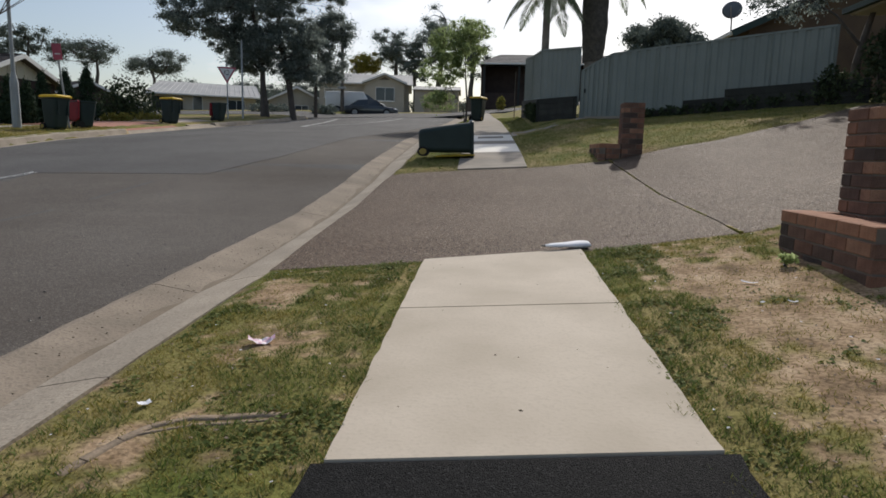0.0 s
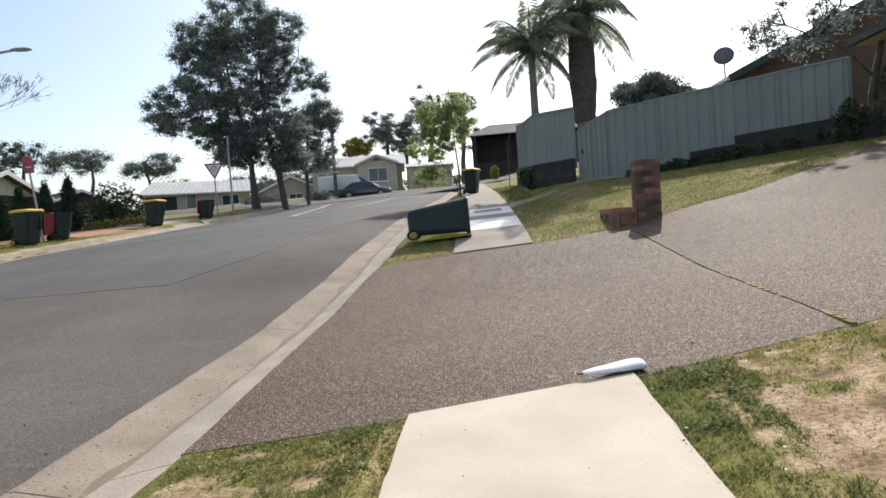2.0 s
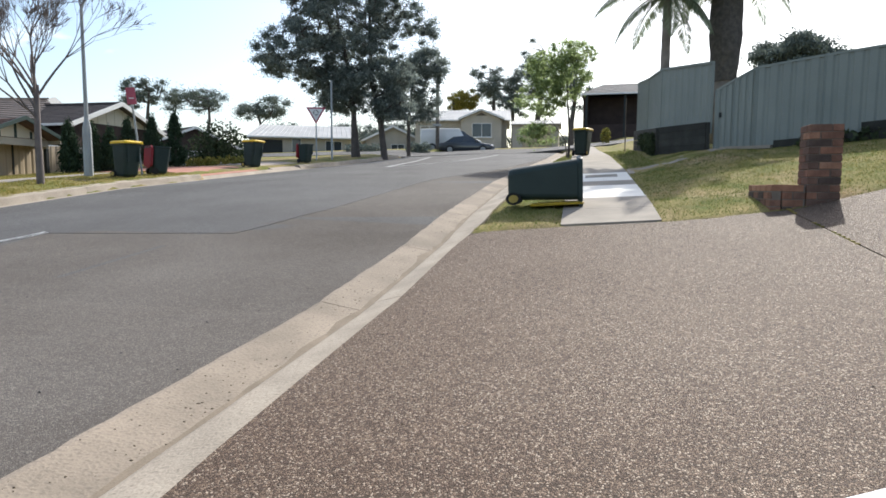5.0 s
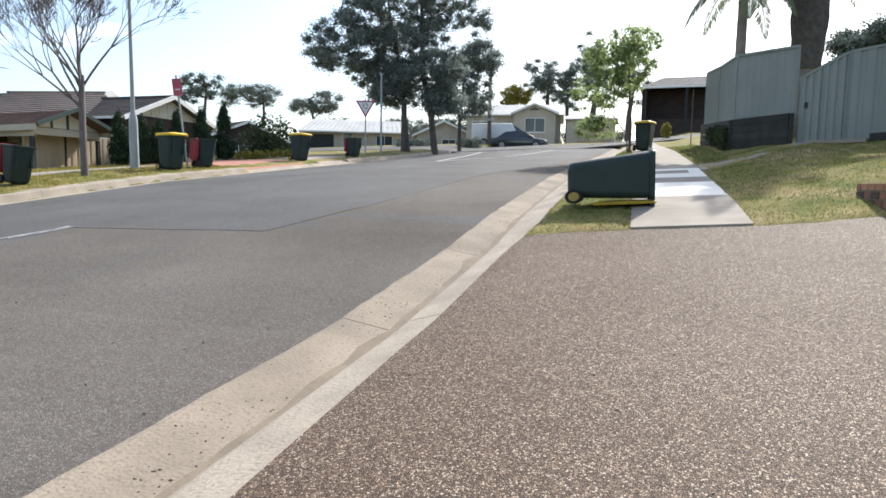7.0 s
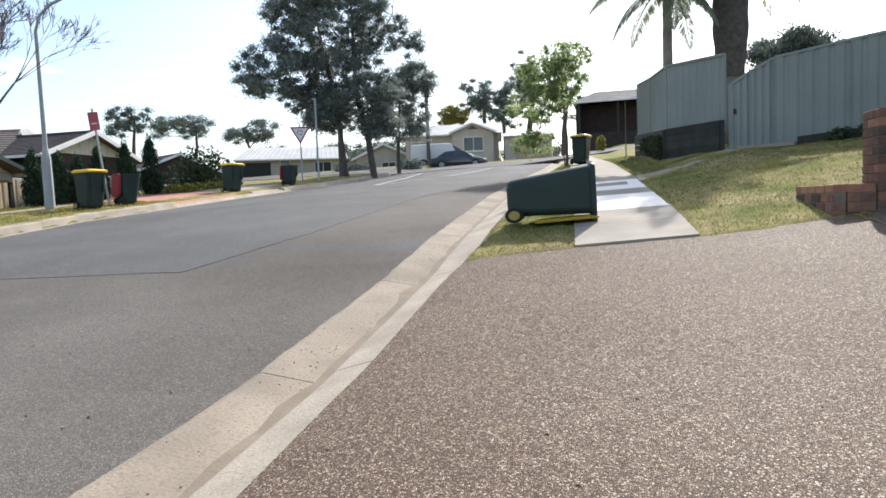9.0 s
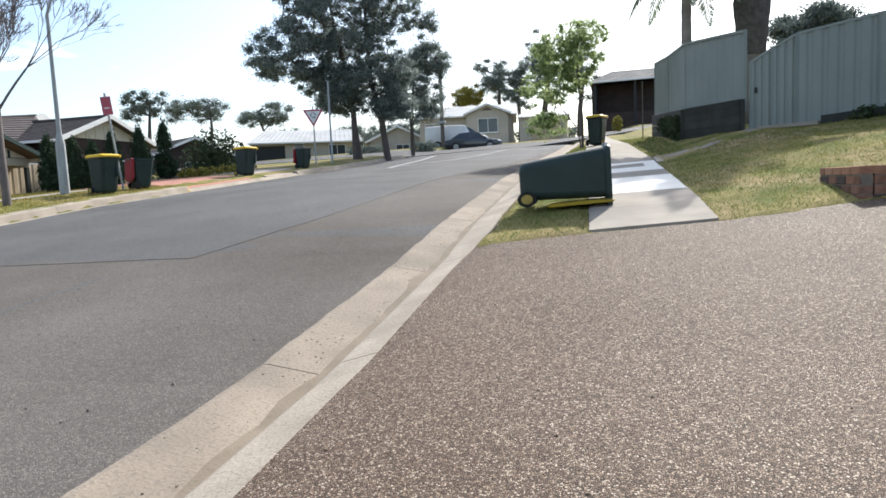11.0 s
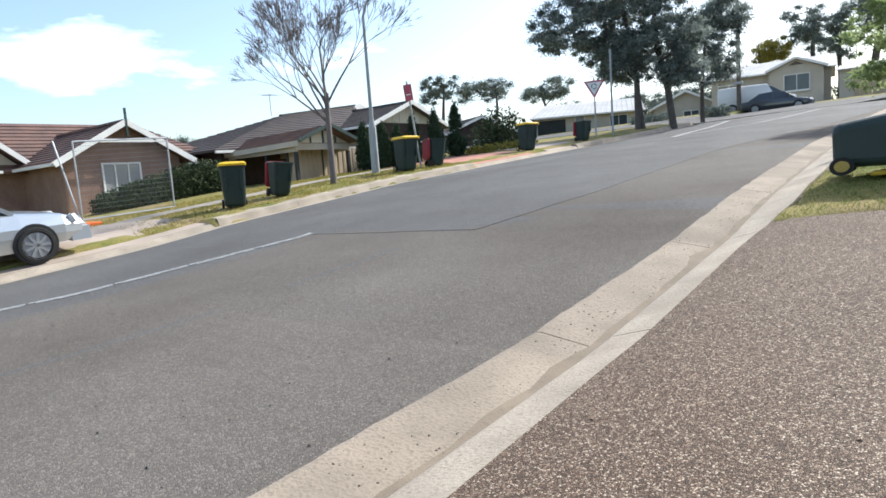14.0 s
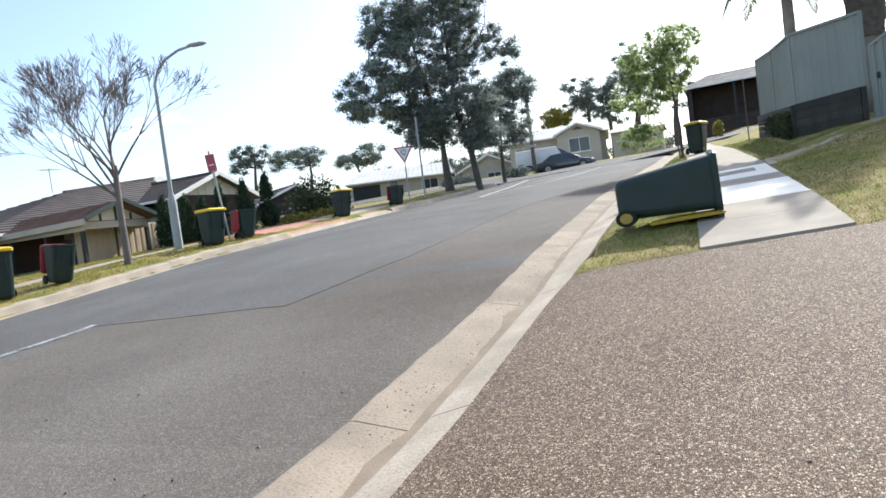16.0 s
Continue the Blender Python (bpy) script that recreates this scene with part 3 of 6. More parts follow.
def kerb_piece(y0, y1, parent):
    """One cast length of the rolled kerb and gutter."""
    ys = steps(y0 + 0.005, y1 - 0.005, 0.12 if -1 < y0 < 14 else 0.5)
    for name, prof, m_ in (("gutter", [(-1.945, -.45), (-1.945, -.192), (-1.91, -.188), (-1.62, -.236), (-1.53, -.25), (-1.485, -.245), (-1.465, -.225), (-1.465, -.45)], GUTTER), ("kerb_length", [(0, -.45), (0, -.222), (.03, -.18), (.12, -.165), (.85, -.108), (1, -.1), (1, -.45)], KERB)):
        rings = []
        for y in ys:
            lift = min(1.0, max(0.0, (y - 10.6) / 0.7)) if y > 8 else min(1.0, max(0.0, (5.0 - y) / 0.6))
            ring = []
            for x, z in prof:
                if name == "kerb_length":
                    z += 0.03 * lift if z > -.17 else 0
                    x = -1.464 + x * (kerb_in(y) + 1.464)
                worn = 0.018 * noise.noise(Vector((x * 5, y * 3, 1))) + 0.016 * noise.noise(Vector((x * 5, y * 11, 1))) if x < -1.94 else 0.004 * noise.noise(Vector((1, y * 9, 2)))
                ring.append((x + worn, y, along(y) + z + 0.003 * noise.noise(Vector((x * 9, y * 4, 7)))))
            rings.append(ring)
        part(name, loft(rings), m_, parent)


kerb = tagged(new("kerb"), "worn concrete rolled kerb and gutter", "kerb", kind="structure")
kys = [-40, -30, -20, -12, -6, -2.0, 0.9, 2.85, 4.74, 8.3, 10.7, 13.1, 15.5, 17.9, 20.3, 22.7, 25.1, 28, 31, 34, 37, 40, 43.6]
for a, b in zip(kys, kys[1:]):
    kerb_piece(a, b, kerb)
far_kerb = tagged(new("far_kerb"), "low concrete kerb along the far verge", "kerb", kind="structure")
for a, b in zip([-40, -30, -20, -10, -2, 2, 4, 12.45] + steps(14.6, 43.6, 2.5), [-30, -20, -10, -2, 2, 4, 12.45] + steps(14.6, 43.6, 2.5)):
    low = 4 <= a < 12 or 21.5 <= a < 29
    h = -.36 if low else -.27
    prof = [(-11.84, -.6), (-11.84, -.425), (-12.08, -.43), (-12.14, h - .02), (-12.18, h + .012), (-12.36, h + .02), (-12.36, -.6)]
    part("kerb_length", loft([[(x, y, along(y) + z) for x, z in prof] for y in steps(a + 0.004, b - 0.004, 1.0)]), KERB, far_kerb)


def slab(parent, l0, l1, r0, r1, material, lift=0.02, x0=0.0, x1=1.17):
    """One path slab with joints left open at its ends."""
    def f(u, v):
        x = x0 + (x1 - x0) * u
        jag = 0.012 * noise.noise(Vector((x * 5, v * 9, 4)))
        y = (l0 + (r0 - l0) * u) * (1 - v) + (l1 + (r1 - l1) * u) * v
        y += 0.004 if v == 0 else (-0.004 if v == 1 else 0)
        if u in (0, 1):
            x += 0.010 * noise.noise(Vector((y * 6, x, 3))) + 0.006 * noise.noise(Vector((y * 21, x, 3)))
        x += path_x(y)
        return (x, y, G(x, y) + lift + 0.001 * jag)
    return warped("path_slab", 10, max(6, int((l1 - l0) / 0.1)), f, material, parent)


footpath = tagged(new("footpath"), "pale concrete footpath slabs with open joints", "footpath", kind="structure")
slab(footpath, -3.5, -1.9, -3.4, -1.8, CONCRETE)
slab(footpath, -1.89, -0.4, -1.79, -0.3, CONCRETE)
slab(footpath, -0.39, 1.1, -0.29, 1.2, CONCRETE)
slab(footpath, 2.14, 3.71, 2.23, 3.80, CONCRETE)
slab(footpath, 3.716, 4.97, 3.806, 5.29, CONCRETE)
patch = slab(footpath, 1.1, 2.135, 1.2, 2.225, ASPHALT_BLACK, 0.015, -0.04, 1.21)
patch.name = "asphalt_patch"
patch["label"] = "black asphalt patch"
far_path = tagged(new("far_footpath"), "grey and pale concrete footpath slabs", "footpath", kind="structure")
for a, b, m_ in ((11.19, 12.2, CONCRETE_GREY), (12.2, 13.25, CONCRETE_GREY), (13.25, 14.95, CONCRETE_NEW), (14.95, 15.75, CONCRETE_GREY), (15.75, 17.4, CONCRETE_NEW), (17.4, 19.0, CONCRETE_GREY), (19.0, 20.6, CONCRETE_GREY), (20.6, 22.2, CONCRETE_GREY), (22.2, 23.8, CONCRETE_GREY), (23.8, 25.6, CONCRETE_GREY), (25.6, 28, CONCRETE_GREY), (28, 31, CONCRETE_GREY), (31, 35, CONCRETE_GREY), (35, 39.5, CONCRETE_GREY), (39.5, 44.3, CONCRETE_GREY)):
    e = 0.12 if a < 11.5 else 0.0
    slab(far_path, a, b, a + e, b, m_)
part("pit_lid", loft([[(x, y, G(x, y) + dz) for x, y in ((0.12, 16.5), (0.75, 16.5), (0.75, 17.05), (0.12, 17.05))] for dz in (-0.02, 0.024)]), CONCRETE_GREY, far_path, "grey service pit lid set in a pale slab")
side_path = tagged(warped("side_path", 20, 6, lambda u, v: (lambda x, y: (x, y, G(x, y) + 0.012))(0.99 + 2.2 * u, 17.1 + 1.55 * u + (0.95 - 0.15 * u) * v), CONCRETE_GREY), "narrow concrete path to the side gate", "path", kind="structure")

driveway = tagged(new("driveway"), "exposed aggregate concrete driveway with joints", "driveway", kind="structure")
for a, b in ((-1.055, 2.462), (2.478, 6.15), (6.165, 9.3)):
    def drive(u, v, a=a, b=b):
        x = a + (b - a) * u
        if a < -1:
            x = kerb_in(near_edge(-1.06) + (far_edge(-1.06) - near_edge(-1.06)) * v) * (1 - u) + b * u + 0.004 * (1 - u)
        x += 0.05 * math.sin(2 * v) * (1 if a > 6 or b > 6 and u == 1 else 0)
        y0, y1 = near_edge(x), far_edge(x)
        y = y0 + (y1 - y0) * v
        if v in (0, 1):
            y += 0.015 * noise.noise(Vector((x * 4, v, 0)))
        return (x, y, G(x, y) + 0.016 * min(1.0, 0.2 + v * 8, 0.2 + (1 - v) * 8))
    warped("driveway_slab", 24, 48, drive, PEBBLE, driveway)
crack = bmesh.new()
for (x0, y0), (x1, y1) in (((2.47, 5.65), (2.47, 11.55)),):
    for y in steps(y0, y1, 0.11):
        if noise.noise(Vector((y * 1.7, 0, 0))) > -0.05:
            s = 0.012 + 0.012 * abs(noise.noise(Vector((y * 5, 1, 0))))
            put_box(crack, x0 - s, x0 + s, y - 0.05, y + 0.05, G(x0, y) - 0.01, G(x0, y) + 0.019)
tagged(part("joint_weeds", crack, BLADE_DRY), "moss and weeds in the driveway joint", "weeds", kind="stuff")


# ---- road paint ----
def stripe(parent, p, q, w, lift=0.012):
    p, q = Vector((*p, 0)), Vector((*q, 0))
    side = Vector((-(q - p).y, (q - p).x, 0)).normalized() * (w / 2)
    n = max(2, int((q - p).length / 0.25))
    def f(u, v):
        c = p.lerp(q, v) + side * (2 * u - 1)
        return (c.x, c.y, G(c.x, c.y) + lift)
    return warped("painted_stripe", 1, n, f, LINE_WHITE, parent, skirt=0.004)


paint = tagged(new("road_marking"), "worn white centre line and splitter lines on the road", "road marking", kind="structure")
y = 11.3
while y > 2:
    x = -7.7 - 0.2 * (11.3 - y)
    stripe(paint, (x, y), (x - 0.18, y - 0.9), 0.045)
    stripe(paint, (x + 0.1, y - 0.04), (x - 0.07, y - 0.86), 0.03)
    y -= 0.93
stripe(paint, (-7.55, 27.2), (-9.4, 41.2), 0.16)
stripe(paint, (-7.5, 27.2), (-6.0, 31.6), 0.12)
stripe(paint, (-6.0, 31.6), (-5.2, 41.0), 0.12)
stripe(paint, (-11.6, 42.9), (-6.2, 43.6), 0.3)

seam = tagged(new("road_seam"), "dark tar seam between old and new asphalt", "road seam", kind="structure")
for p, q in (((-7.6, 11.22), (-6.0, 11.2)), ((-6.0, 11.2), (-4.5, 11.24)), ((-4.5, 11.24), (-4.2, 12.2)), ((-4.2, 12.2), (-3.95, 13.45)), ((-3.95, 13.45), (-3.5, 19.2)), ((-3.5, 19.2), (-2.6, 24.0)), ((-2.6, 24), (-1.95, 36))):
    s_ = stripe(seam, p, q, 0.011, 0.01)
    s_.name = "tar_line"
    s_.data.materials[0] = SEAM
def silt_at(u, v):
    y = -3 + 30 * v
    x = -1.47 - (0.1 + 0.12 * abs(noise.noise(Vector((y * 1.3, 0, 5)))) + 0.05 * abs(noise.noise(Vector((y * 6, 3, 5))))) * (1 - u)
    return (x, y, along(y) + float(np.interp(x, (-1.9, -1.62, -1.53, -1.485, -1.465), (-.19, -.236, -.25, -.245, -.225))) + 0.001 + 0.007 * (1 - abs(2 * u - 1)))


silt = tagged(warped("gutter_silt", 4, 220, silt_at, SILT, skirt=0.006), "brown silt lying along the gutter", "silt", kind="stuff")

# ---- verge strips and drives on the far side ----
def drive_z(x, y):
    return along(y) + (float(np.interp(-x, (12.3, 13.4), (-.335, -.17))) if x > -13.4 else G(x, y) - along(y) + 0.035)


tagged(warped("far_driveway", 10, 10, lambda u, v: (lambda x, y: (x, y, drive_z(x, y)))(-12.3 - 5.7 * u, 4.0 + 8.4 * v - 0.9 * u * v), DRIVE_PALE), "pale concrete driveway across the road", "driveway", kind="structure")
tagged(warped("paved_driveway", 10, 10, lambda u, v: (lambda x, y: (x, y, drive_z(x, y)))(-12.3 - 5.5 * u, 21.9 + 4.0 * v + 0.6 * u), RED_PAVER), "red paved driveway between two verges", "driveway", kind="structure")
tagged(warped("concrete_driveway", 10, 10, lambda u, v: (lambda x, y: (x, y, drive_z(x, y)))(-12.3 - 7 * u, 27.0 + 3.4 * v + 2.5 * u), DRIVE_PALE), "grey concrete driveway beside shrubs", "driveway", kind="structure")
tagged(warped("far_side_path", 3, 40, lambda u, v: (lambda x, y: (x, y, G(x, y) + 0.03))(-15.9 + 1.1 * u, 11.6 + 10 * v), CONCRETE_GREY), "concrete footpath across the road", "footpath", kind="structure")


# ---- leaves, trunks ----
def quads(name, pos, ax, ay, material, parent=None, label=""):
    """Many small leaves: centre, half length and half width vectors; each is a bent diamond."""
    n = len(pos)
    v = np.empty((n, 4, 3), np.float32)
    v[:, 0], v[:, 1], v[:, 2], v[:, 3] = pos - ax, pos + ay, pos + ax, pos - ay
    me = bpy.data.meshes.new(name)
    me.vertices.add(n * 4)
    me.vertices.foreach_set("co", v.ravel())
    me.loops.add(n * 4)
    me.loops.foreach_set("vertex_index", np.arange(n * 4, dtype=np.int32))
    me.polygons.add(n)
    me.polygons.foreach_set("loop_start", np.arange(0, n * 4, 4, dtype=np.int32))
    me.update(calc_edges=True)
    me.materials.append(material)
    ob = new(name, me)
    ob.parent = parent
    if label:
        ob["label"] = label
    return ob


def leaf_cloud(name, clumps, per, length, width, material, parent, seed, droop=0.0, shell=0.5, label=""):
    """clumps: rows of centre x, y, z and radii x, y, z."""
    g = np.random.default_rng(seed)
    c = np.array(clumps, np.float32)
    n = len(c) * per
    d = g.normal(size=(n, 3))
    d /= np.linalg.norm(d, axis=1)[:, None]
    r = (shell + (1 - shell) * g.random(n)) if shell else g.random(n) ** 0.45
    which = np.repeat(np.arange(len(c)), per)
    if shell < 0.3:
        r = np.minimum(np.abs(g.normal(size=n)) * 0.55, 1.25)
    pos = c[which, :3] + d * r[:, None] * c[which, 3:]
    a = g.normal(size=(n, 3))
    a[:, 2] -= droop
    a /= np.linalg.norm(a, axis=1)[:, None]
    b = np.cross(a, g.normal(size=(n, 3)))
    b /= np.linalg.norm(b, axis=1)[:, None]
    s = (0.6 + 0.8 * g.random(n))[:, None]
    return quads(name, pos, a * s * length / 2, b * s * width / 2, material, parent, label)


def grow(rnd, base, way, length, radius, depth, spread, segs, tips, split=(2, 3), up=0.15, shrink=0.72):
    """Limbs that fork; fills segs with tapering pieces and tips with end points."""
    p, d = Vector(base), Vector(way).normalized()
    r = radius
    n = 3
    for i in range(n):
        d = (d + Vector((rnd.uniform(-1, 1), rnd.uniform(-1, 1), rnd.uniform(-0.6, 1) * up * 3)) * 0.13).normalized()
        q = p + d * (length / n)
        r2 = r * 0.86
        segs.append((p.copy(), q.copy(), r, r2))
        p, r = q, r2
    if depth == 0:
        tips.append(p)
        return
    for k in range(rnd.randint(*split)):
        a = d.orthogonal().normalized()
        a.rotate(Matrix.Rotation(rnd.uniform(0, math.tau), 3, d))
        w = (d + a * spread * rnd.uniform(0.6, 1.25) + Vector((0, 0, up))).normalized()
        grow(rnd, p, w, length * shrink * rnd.uniform(0.8, 1.15), r * rnd.uniform(0.6, 0.8), depth - 1, spread, segs, tips, split, up, shrink)


def wood(name, segs, material, parent, sides=6, least=0.0):
    bm = bmesh.new()
    for p, q, r0, r1 in segs:
        put_tube(bm, p, q, max(r0, least), max(r1, least), sides if r0 > 0.03 else 4, False)
    return part(name, bm, material, parent, smooth=True)


# ---- wheelie bins ----
def wheelie_bin(m, lid_mat, lid_turn, label, s=1.0, group="", lid_label="", foot=True):
    b = thing("wheelie_bin", m, label, "bin", group)
    rings = [round_rect(0.38 * s, 0.38 * s, 0.08, 0.028, cy=0.035), round_rect(0.44 * s, 0.455 * s, 0.1, 0.045, cy=0.032), round_rect(0.47 * s, 0.5 * s, 0.1, 0.09, cy=0.03), round_rect(0.52 * s, 0.57 * s, 0.09, 0.5 * s, cy=0.005), round_rect(0.55 * s, 0.64 * s, 0.09, 0.915 * s, cy=-0.02), round_rect(0.60 * s, 0.68 * s, 0.08, 0.935 * s, cy=-0.02), round_rect(0.605 * s, 0.685 * s, 0.08, 0.96 * s, cy=-0.02), round_rect(0.595 * s, 0.675 * s, 0.08, 0.985 * s, cy=-0.02), round_rect(0.53 * s, 0.62 * s, 0.07, 0.985 * s, cy=-0.02), round_rect(0.47 * s, 0.51 * s, 0.05, 0.5 * s, cy=0.005), round_rect(0.4 * s, 0.4 * s, 0.04, 0.12, cy=0.03)]
    bm = loft(rings)
    for x in (-0.17, 0.17) if foot else ():
        put_box(bm, x * s - 0.02, x * s + 0.02, -0.34 * s, -0.25 * s, 0.45 * s, 0.93 * s)
    part("body", bm, BIN_GREEN, b)
    hinge_y, hinge_z = 0.345 * s, 1.0 * s
    lr = [round_rect(0.61 * s, 0.73 * s, 0.07, -0.03, cy=-0.365 * s), round_rect(0.62 * s, 0.74 * s, 0.07, 0.02, cy=-0.365 * s), round_rect(0.54 * s, 0.66 * s, 0.08, 0.05, cy=-0.365 * s), round_rect(0.3 * s, 0.4 * s, 0.08, 0.065, cy=-0.365 * s)]
    lb = loft(lr)
    put_box(lb, -0.16 * s, 0.16 * s, -0.775 * s, -0.72 * s, -0.01, 0.015, 0.005)
    lid = part("lid", lb, lid_mat, b, lid_label)
    lid.matrix_basis = pose(0, hinge_y, hinge_z, lid_turn, 0, 0)
    hb = bmesh.new()
    put_tube(hb, (-0.26 * s, 0.385 * s, 0.955 * s), (0.26 * s, 0.385 * s, 0.955 * s), 0.016)
    for x in (-0.25, 0, 0.25):
        put_box(hb, x * s - 0.018, x * s + 0.018, 0.3 * s, 0.4 * s, 0.93 * s, 0.985 * s, 0.004)
    part("handle", hb, BIN_GREEN, b)
    part("axle", tube((-0.27 * s, 0.26 * s, 0.1), (0.27 * s, 0.26 * s, 0.1), 0.012), STEEL, b)
    if foot:
        part("foot", box(-0.16 * s, 0.16 * s, -0.13 * s, -0.06 * s, 0.0, 0.06, 0.006), BIN_GREEN, b)
    for sx in (-1, 1):
        wh = part("wheel", tube((sx * 0.235 * s, 0.26 * s, 0.1), (sx * 0.285 * s, 0.26 * s, 0.1), 0.1, n=20), RUBBER, b)
        part("hub", tube((sx * 0.25 * s, 0.26 * s, 0.1), (sx * 0.292 * s, 0.26 * s, 0.1), 0.062, n=16), HUB_YELLOW if lid_mat in (BIN_YELLOW, YELLOW_SHADED) else RUBBER, wh)
    return b


fz = G(-0.3, 12.5) + 0.02
LYING = Matrix(((0, 0, 1, 0), (-1, 0, 0, 0), (0, -1, 0, 0), (0, 0, 0, 1)))
fallen = wheelie_bin(pose(-0.93, 12.55, fz + 0.325, 0, -2, 3) @ LYING @ Matrix.Diagonal((1, 0.88, 1.07, 1)), YELLOW_SHADED, -268, "dark green wheelie bin lying on its back on the verge", lid_label="yellow lid folded back under the bin", foot=False)
lid_under = [o for o in fallen.children if o.name.startswith("lid")][0]
lid_under.matrix_basis = lid_under.matrix_basis @ Matrix.Diagonal((1, 0.94, 0.5, 1))
part("rim_bracket", box(-0.05, 0.05, -0.395, -0.34, 0.915, 0.975, 0.012), POLE_GREY, fallen, "grey bracket on the rim")
BINS = "wheelie bins at the kerb"
wheelie_bin(pose(-0.1, 25.8, G(-0.1, 25.8) + 0.01, 0, 0, 160), BIN_YELLOW, 0, "dark green wheelie bin with a yellow lid by the footpath", 0.88, group=BINS)
bin_a = wheelie_bin(pose(-13.1, 13.55, G(-13.1, 13.55) + 0.015, 0, 0, 60), BIN_YELLOW, 0, "dark green wheelie bin with a yellow lid on the verge", group=BINS)
copy_thing(bin_a, pose(-13.05, 19.6, G(-13.05, 19.6) + 0.015, 0, 0, 75))
copy_thing(bin_a, pose(-12.85, 26.4, G(-12.85, 26.4) + 0.015, 0, 2, 70))
bin_g = wheelie_bin(pose(-13.3, 15.0, G(-13.3, 15.0) + 0.015, 3, 4, 75), BIN_RED, -266, "smaller dark green wheelie bin with its red lid hanging open", 0.88, BINS, "red lid hanging open behind the bin")
copy_thing(bin_g, pose(-13.1, 21.1, G(-13.1, 21.1) + 0.015, 0, 0, 150))
copy_thing(bin_g, pose(-12.85, 31.2, G(-12.85, 31.2) + 0.015, 0, 0, 70))


# ---- brick planters and piers ----
brick_bm = box(-0.115, 0.115, -0.055, 0.055, -0.038, 0.038, 0.004)
brick_me = bpy.data.meshes.new("brick")
brick_bm.to_mesh(brick_me)
brick_bm.free()
brick_me.materials.append(BRICK)
cap_me = brick_me.copy()
cap_me.materials[0] = BRICK_CAP


def brick_at(parent, x, y, z, rz, sx=1.0, sy=1.0, me=None):
    o = new("brick", me or brick_me)
    o.parent = parent
    o.matrix_basis = pose(x + random.uniform(-.002, .002), y + random.uniform(-.002, .002), z, random.uniform(-.5, .5), random.uniform(-.5, .5), rz + random.uniform(-.6, .6)) @ Matrix.Diagonal((sx, sy, 1, 1))


def wall_run(parent, x0, y0, x1, y1, z0, courses, cap=0.0):
    """A single skin of bricks from one end to the other."""
    d = Vector((x1 - x0, y1 - y0, 0))
    n, rz = d.length, math.degrees(math.atan2(d.y, d.x))
    u = d.normalized()
    for c in range(-1, courses):
        s = 0.0
        first = 0.115 if c % 2 else 0.23
        while s < n - 0.02:
            w = min(first, n - s)
            m_ = s + w / 2
            top = cap if c == courses - 1 else 0.0
            brick_at(parent, x0 + u.x * m_ + top / 2, y0 + u.y * m_, z0 + 0.038 + c * 0.086 + top * 0.04, rz, max(0.2, (w - 0.01) / 0.23), 1 + top / 0.11, cap_me if c == courses - 1 else None)
            s += w + 0.0
            first = 0.24
    mb = bmesh.new()
    put_box(mb, 0.006, n - 0.006, -0.049, 0.049, -0.15, courses * 0.086 - 0.016)
    mo = part("mortar", mb, MORTAR, parent)
    mo.matrix_basis = pose(x0, y0, z0, 0, 0, rz)


def pier(parent, x, y, z0, courses, w=0.35):
    for c in range(-1, courses):
        z = z0 + 0.038 + c * 0.086
        for k in range(4):
            a = k * 90
            m_ = pose(x, y, 0, 0, 0, a)
            off = -(w / 2 - 0.055)
            p = m_ @ Vector(((w / 2 - 0.115) * (1 if c % 2 else -1), off, 0))
            brick_at(parent, p.x, p.y, z, a)
    mb = bmesh.new()
    put_box(mb, -w / 2 + 0.009, w / 2 - 0.009, -w / 2 + 0.009, w / 2 - 0.009, -0.15, courses * 0.086 - 0.014)
    mo = part("mortar", mb, MORTAR, parent)
    mo.matrix_basis = pose(x, y, z0)


def planter(name_m, label, pz, sign, courses, pier_courses):
    """An L of low wall round a soil bed, with a pier at its inner end."""
    b = thing("brick_planter", name_m, label, "planter", "brick planters at the driveway")
    wall_run(b, 0.055, 0.0, 0.055, -sign * 1.1, 0, courses, 0.1)
    wall_run(b, 0.115, -sign * 0.055, 0.365, -sign * 0.055, 0, courses)
    wall_run(b, 0.115, -sign * 1.045, 0.72, -sign * 1.045, 0, courses)
    wall_run(b, 0.665, -sign * 0.36, 0.665, -sign * 0.99, 0, courses)
    pier(b, 0.545, -sign * 0.175, 0, pier_courses)
    part("soil", box(0.12, 0.61, min(-sign * 0.36, -sign * 0.98), max(-sign * 0.36, -sign * 0.98), -0.1, courses * 0.086 - 0.1), SOIL, b)
    return b


planter(pose(2.48, 4.97, 0.45), "mixed brown brick planter with a tall square pier", 0, 1, 3, 11)
planter(pose(2.29, 11.5, 1.02), "mixed brown brick planter and pier beside the lawn", 0, -1, 3, 11)


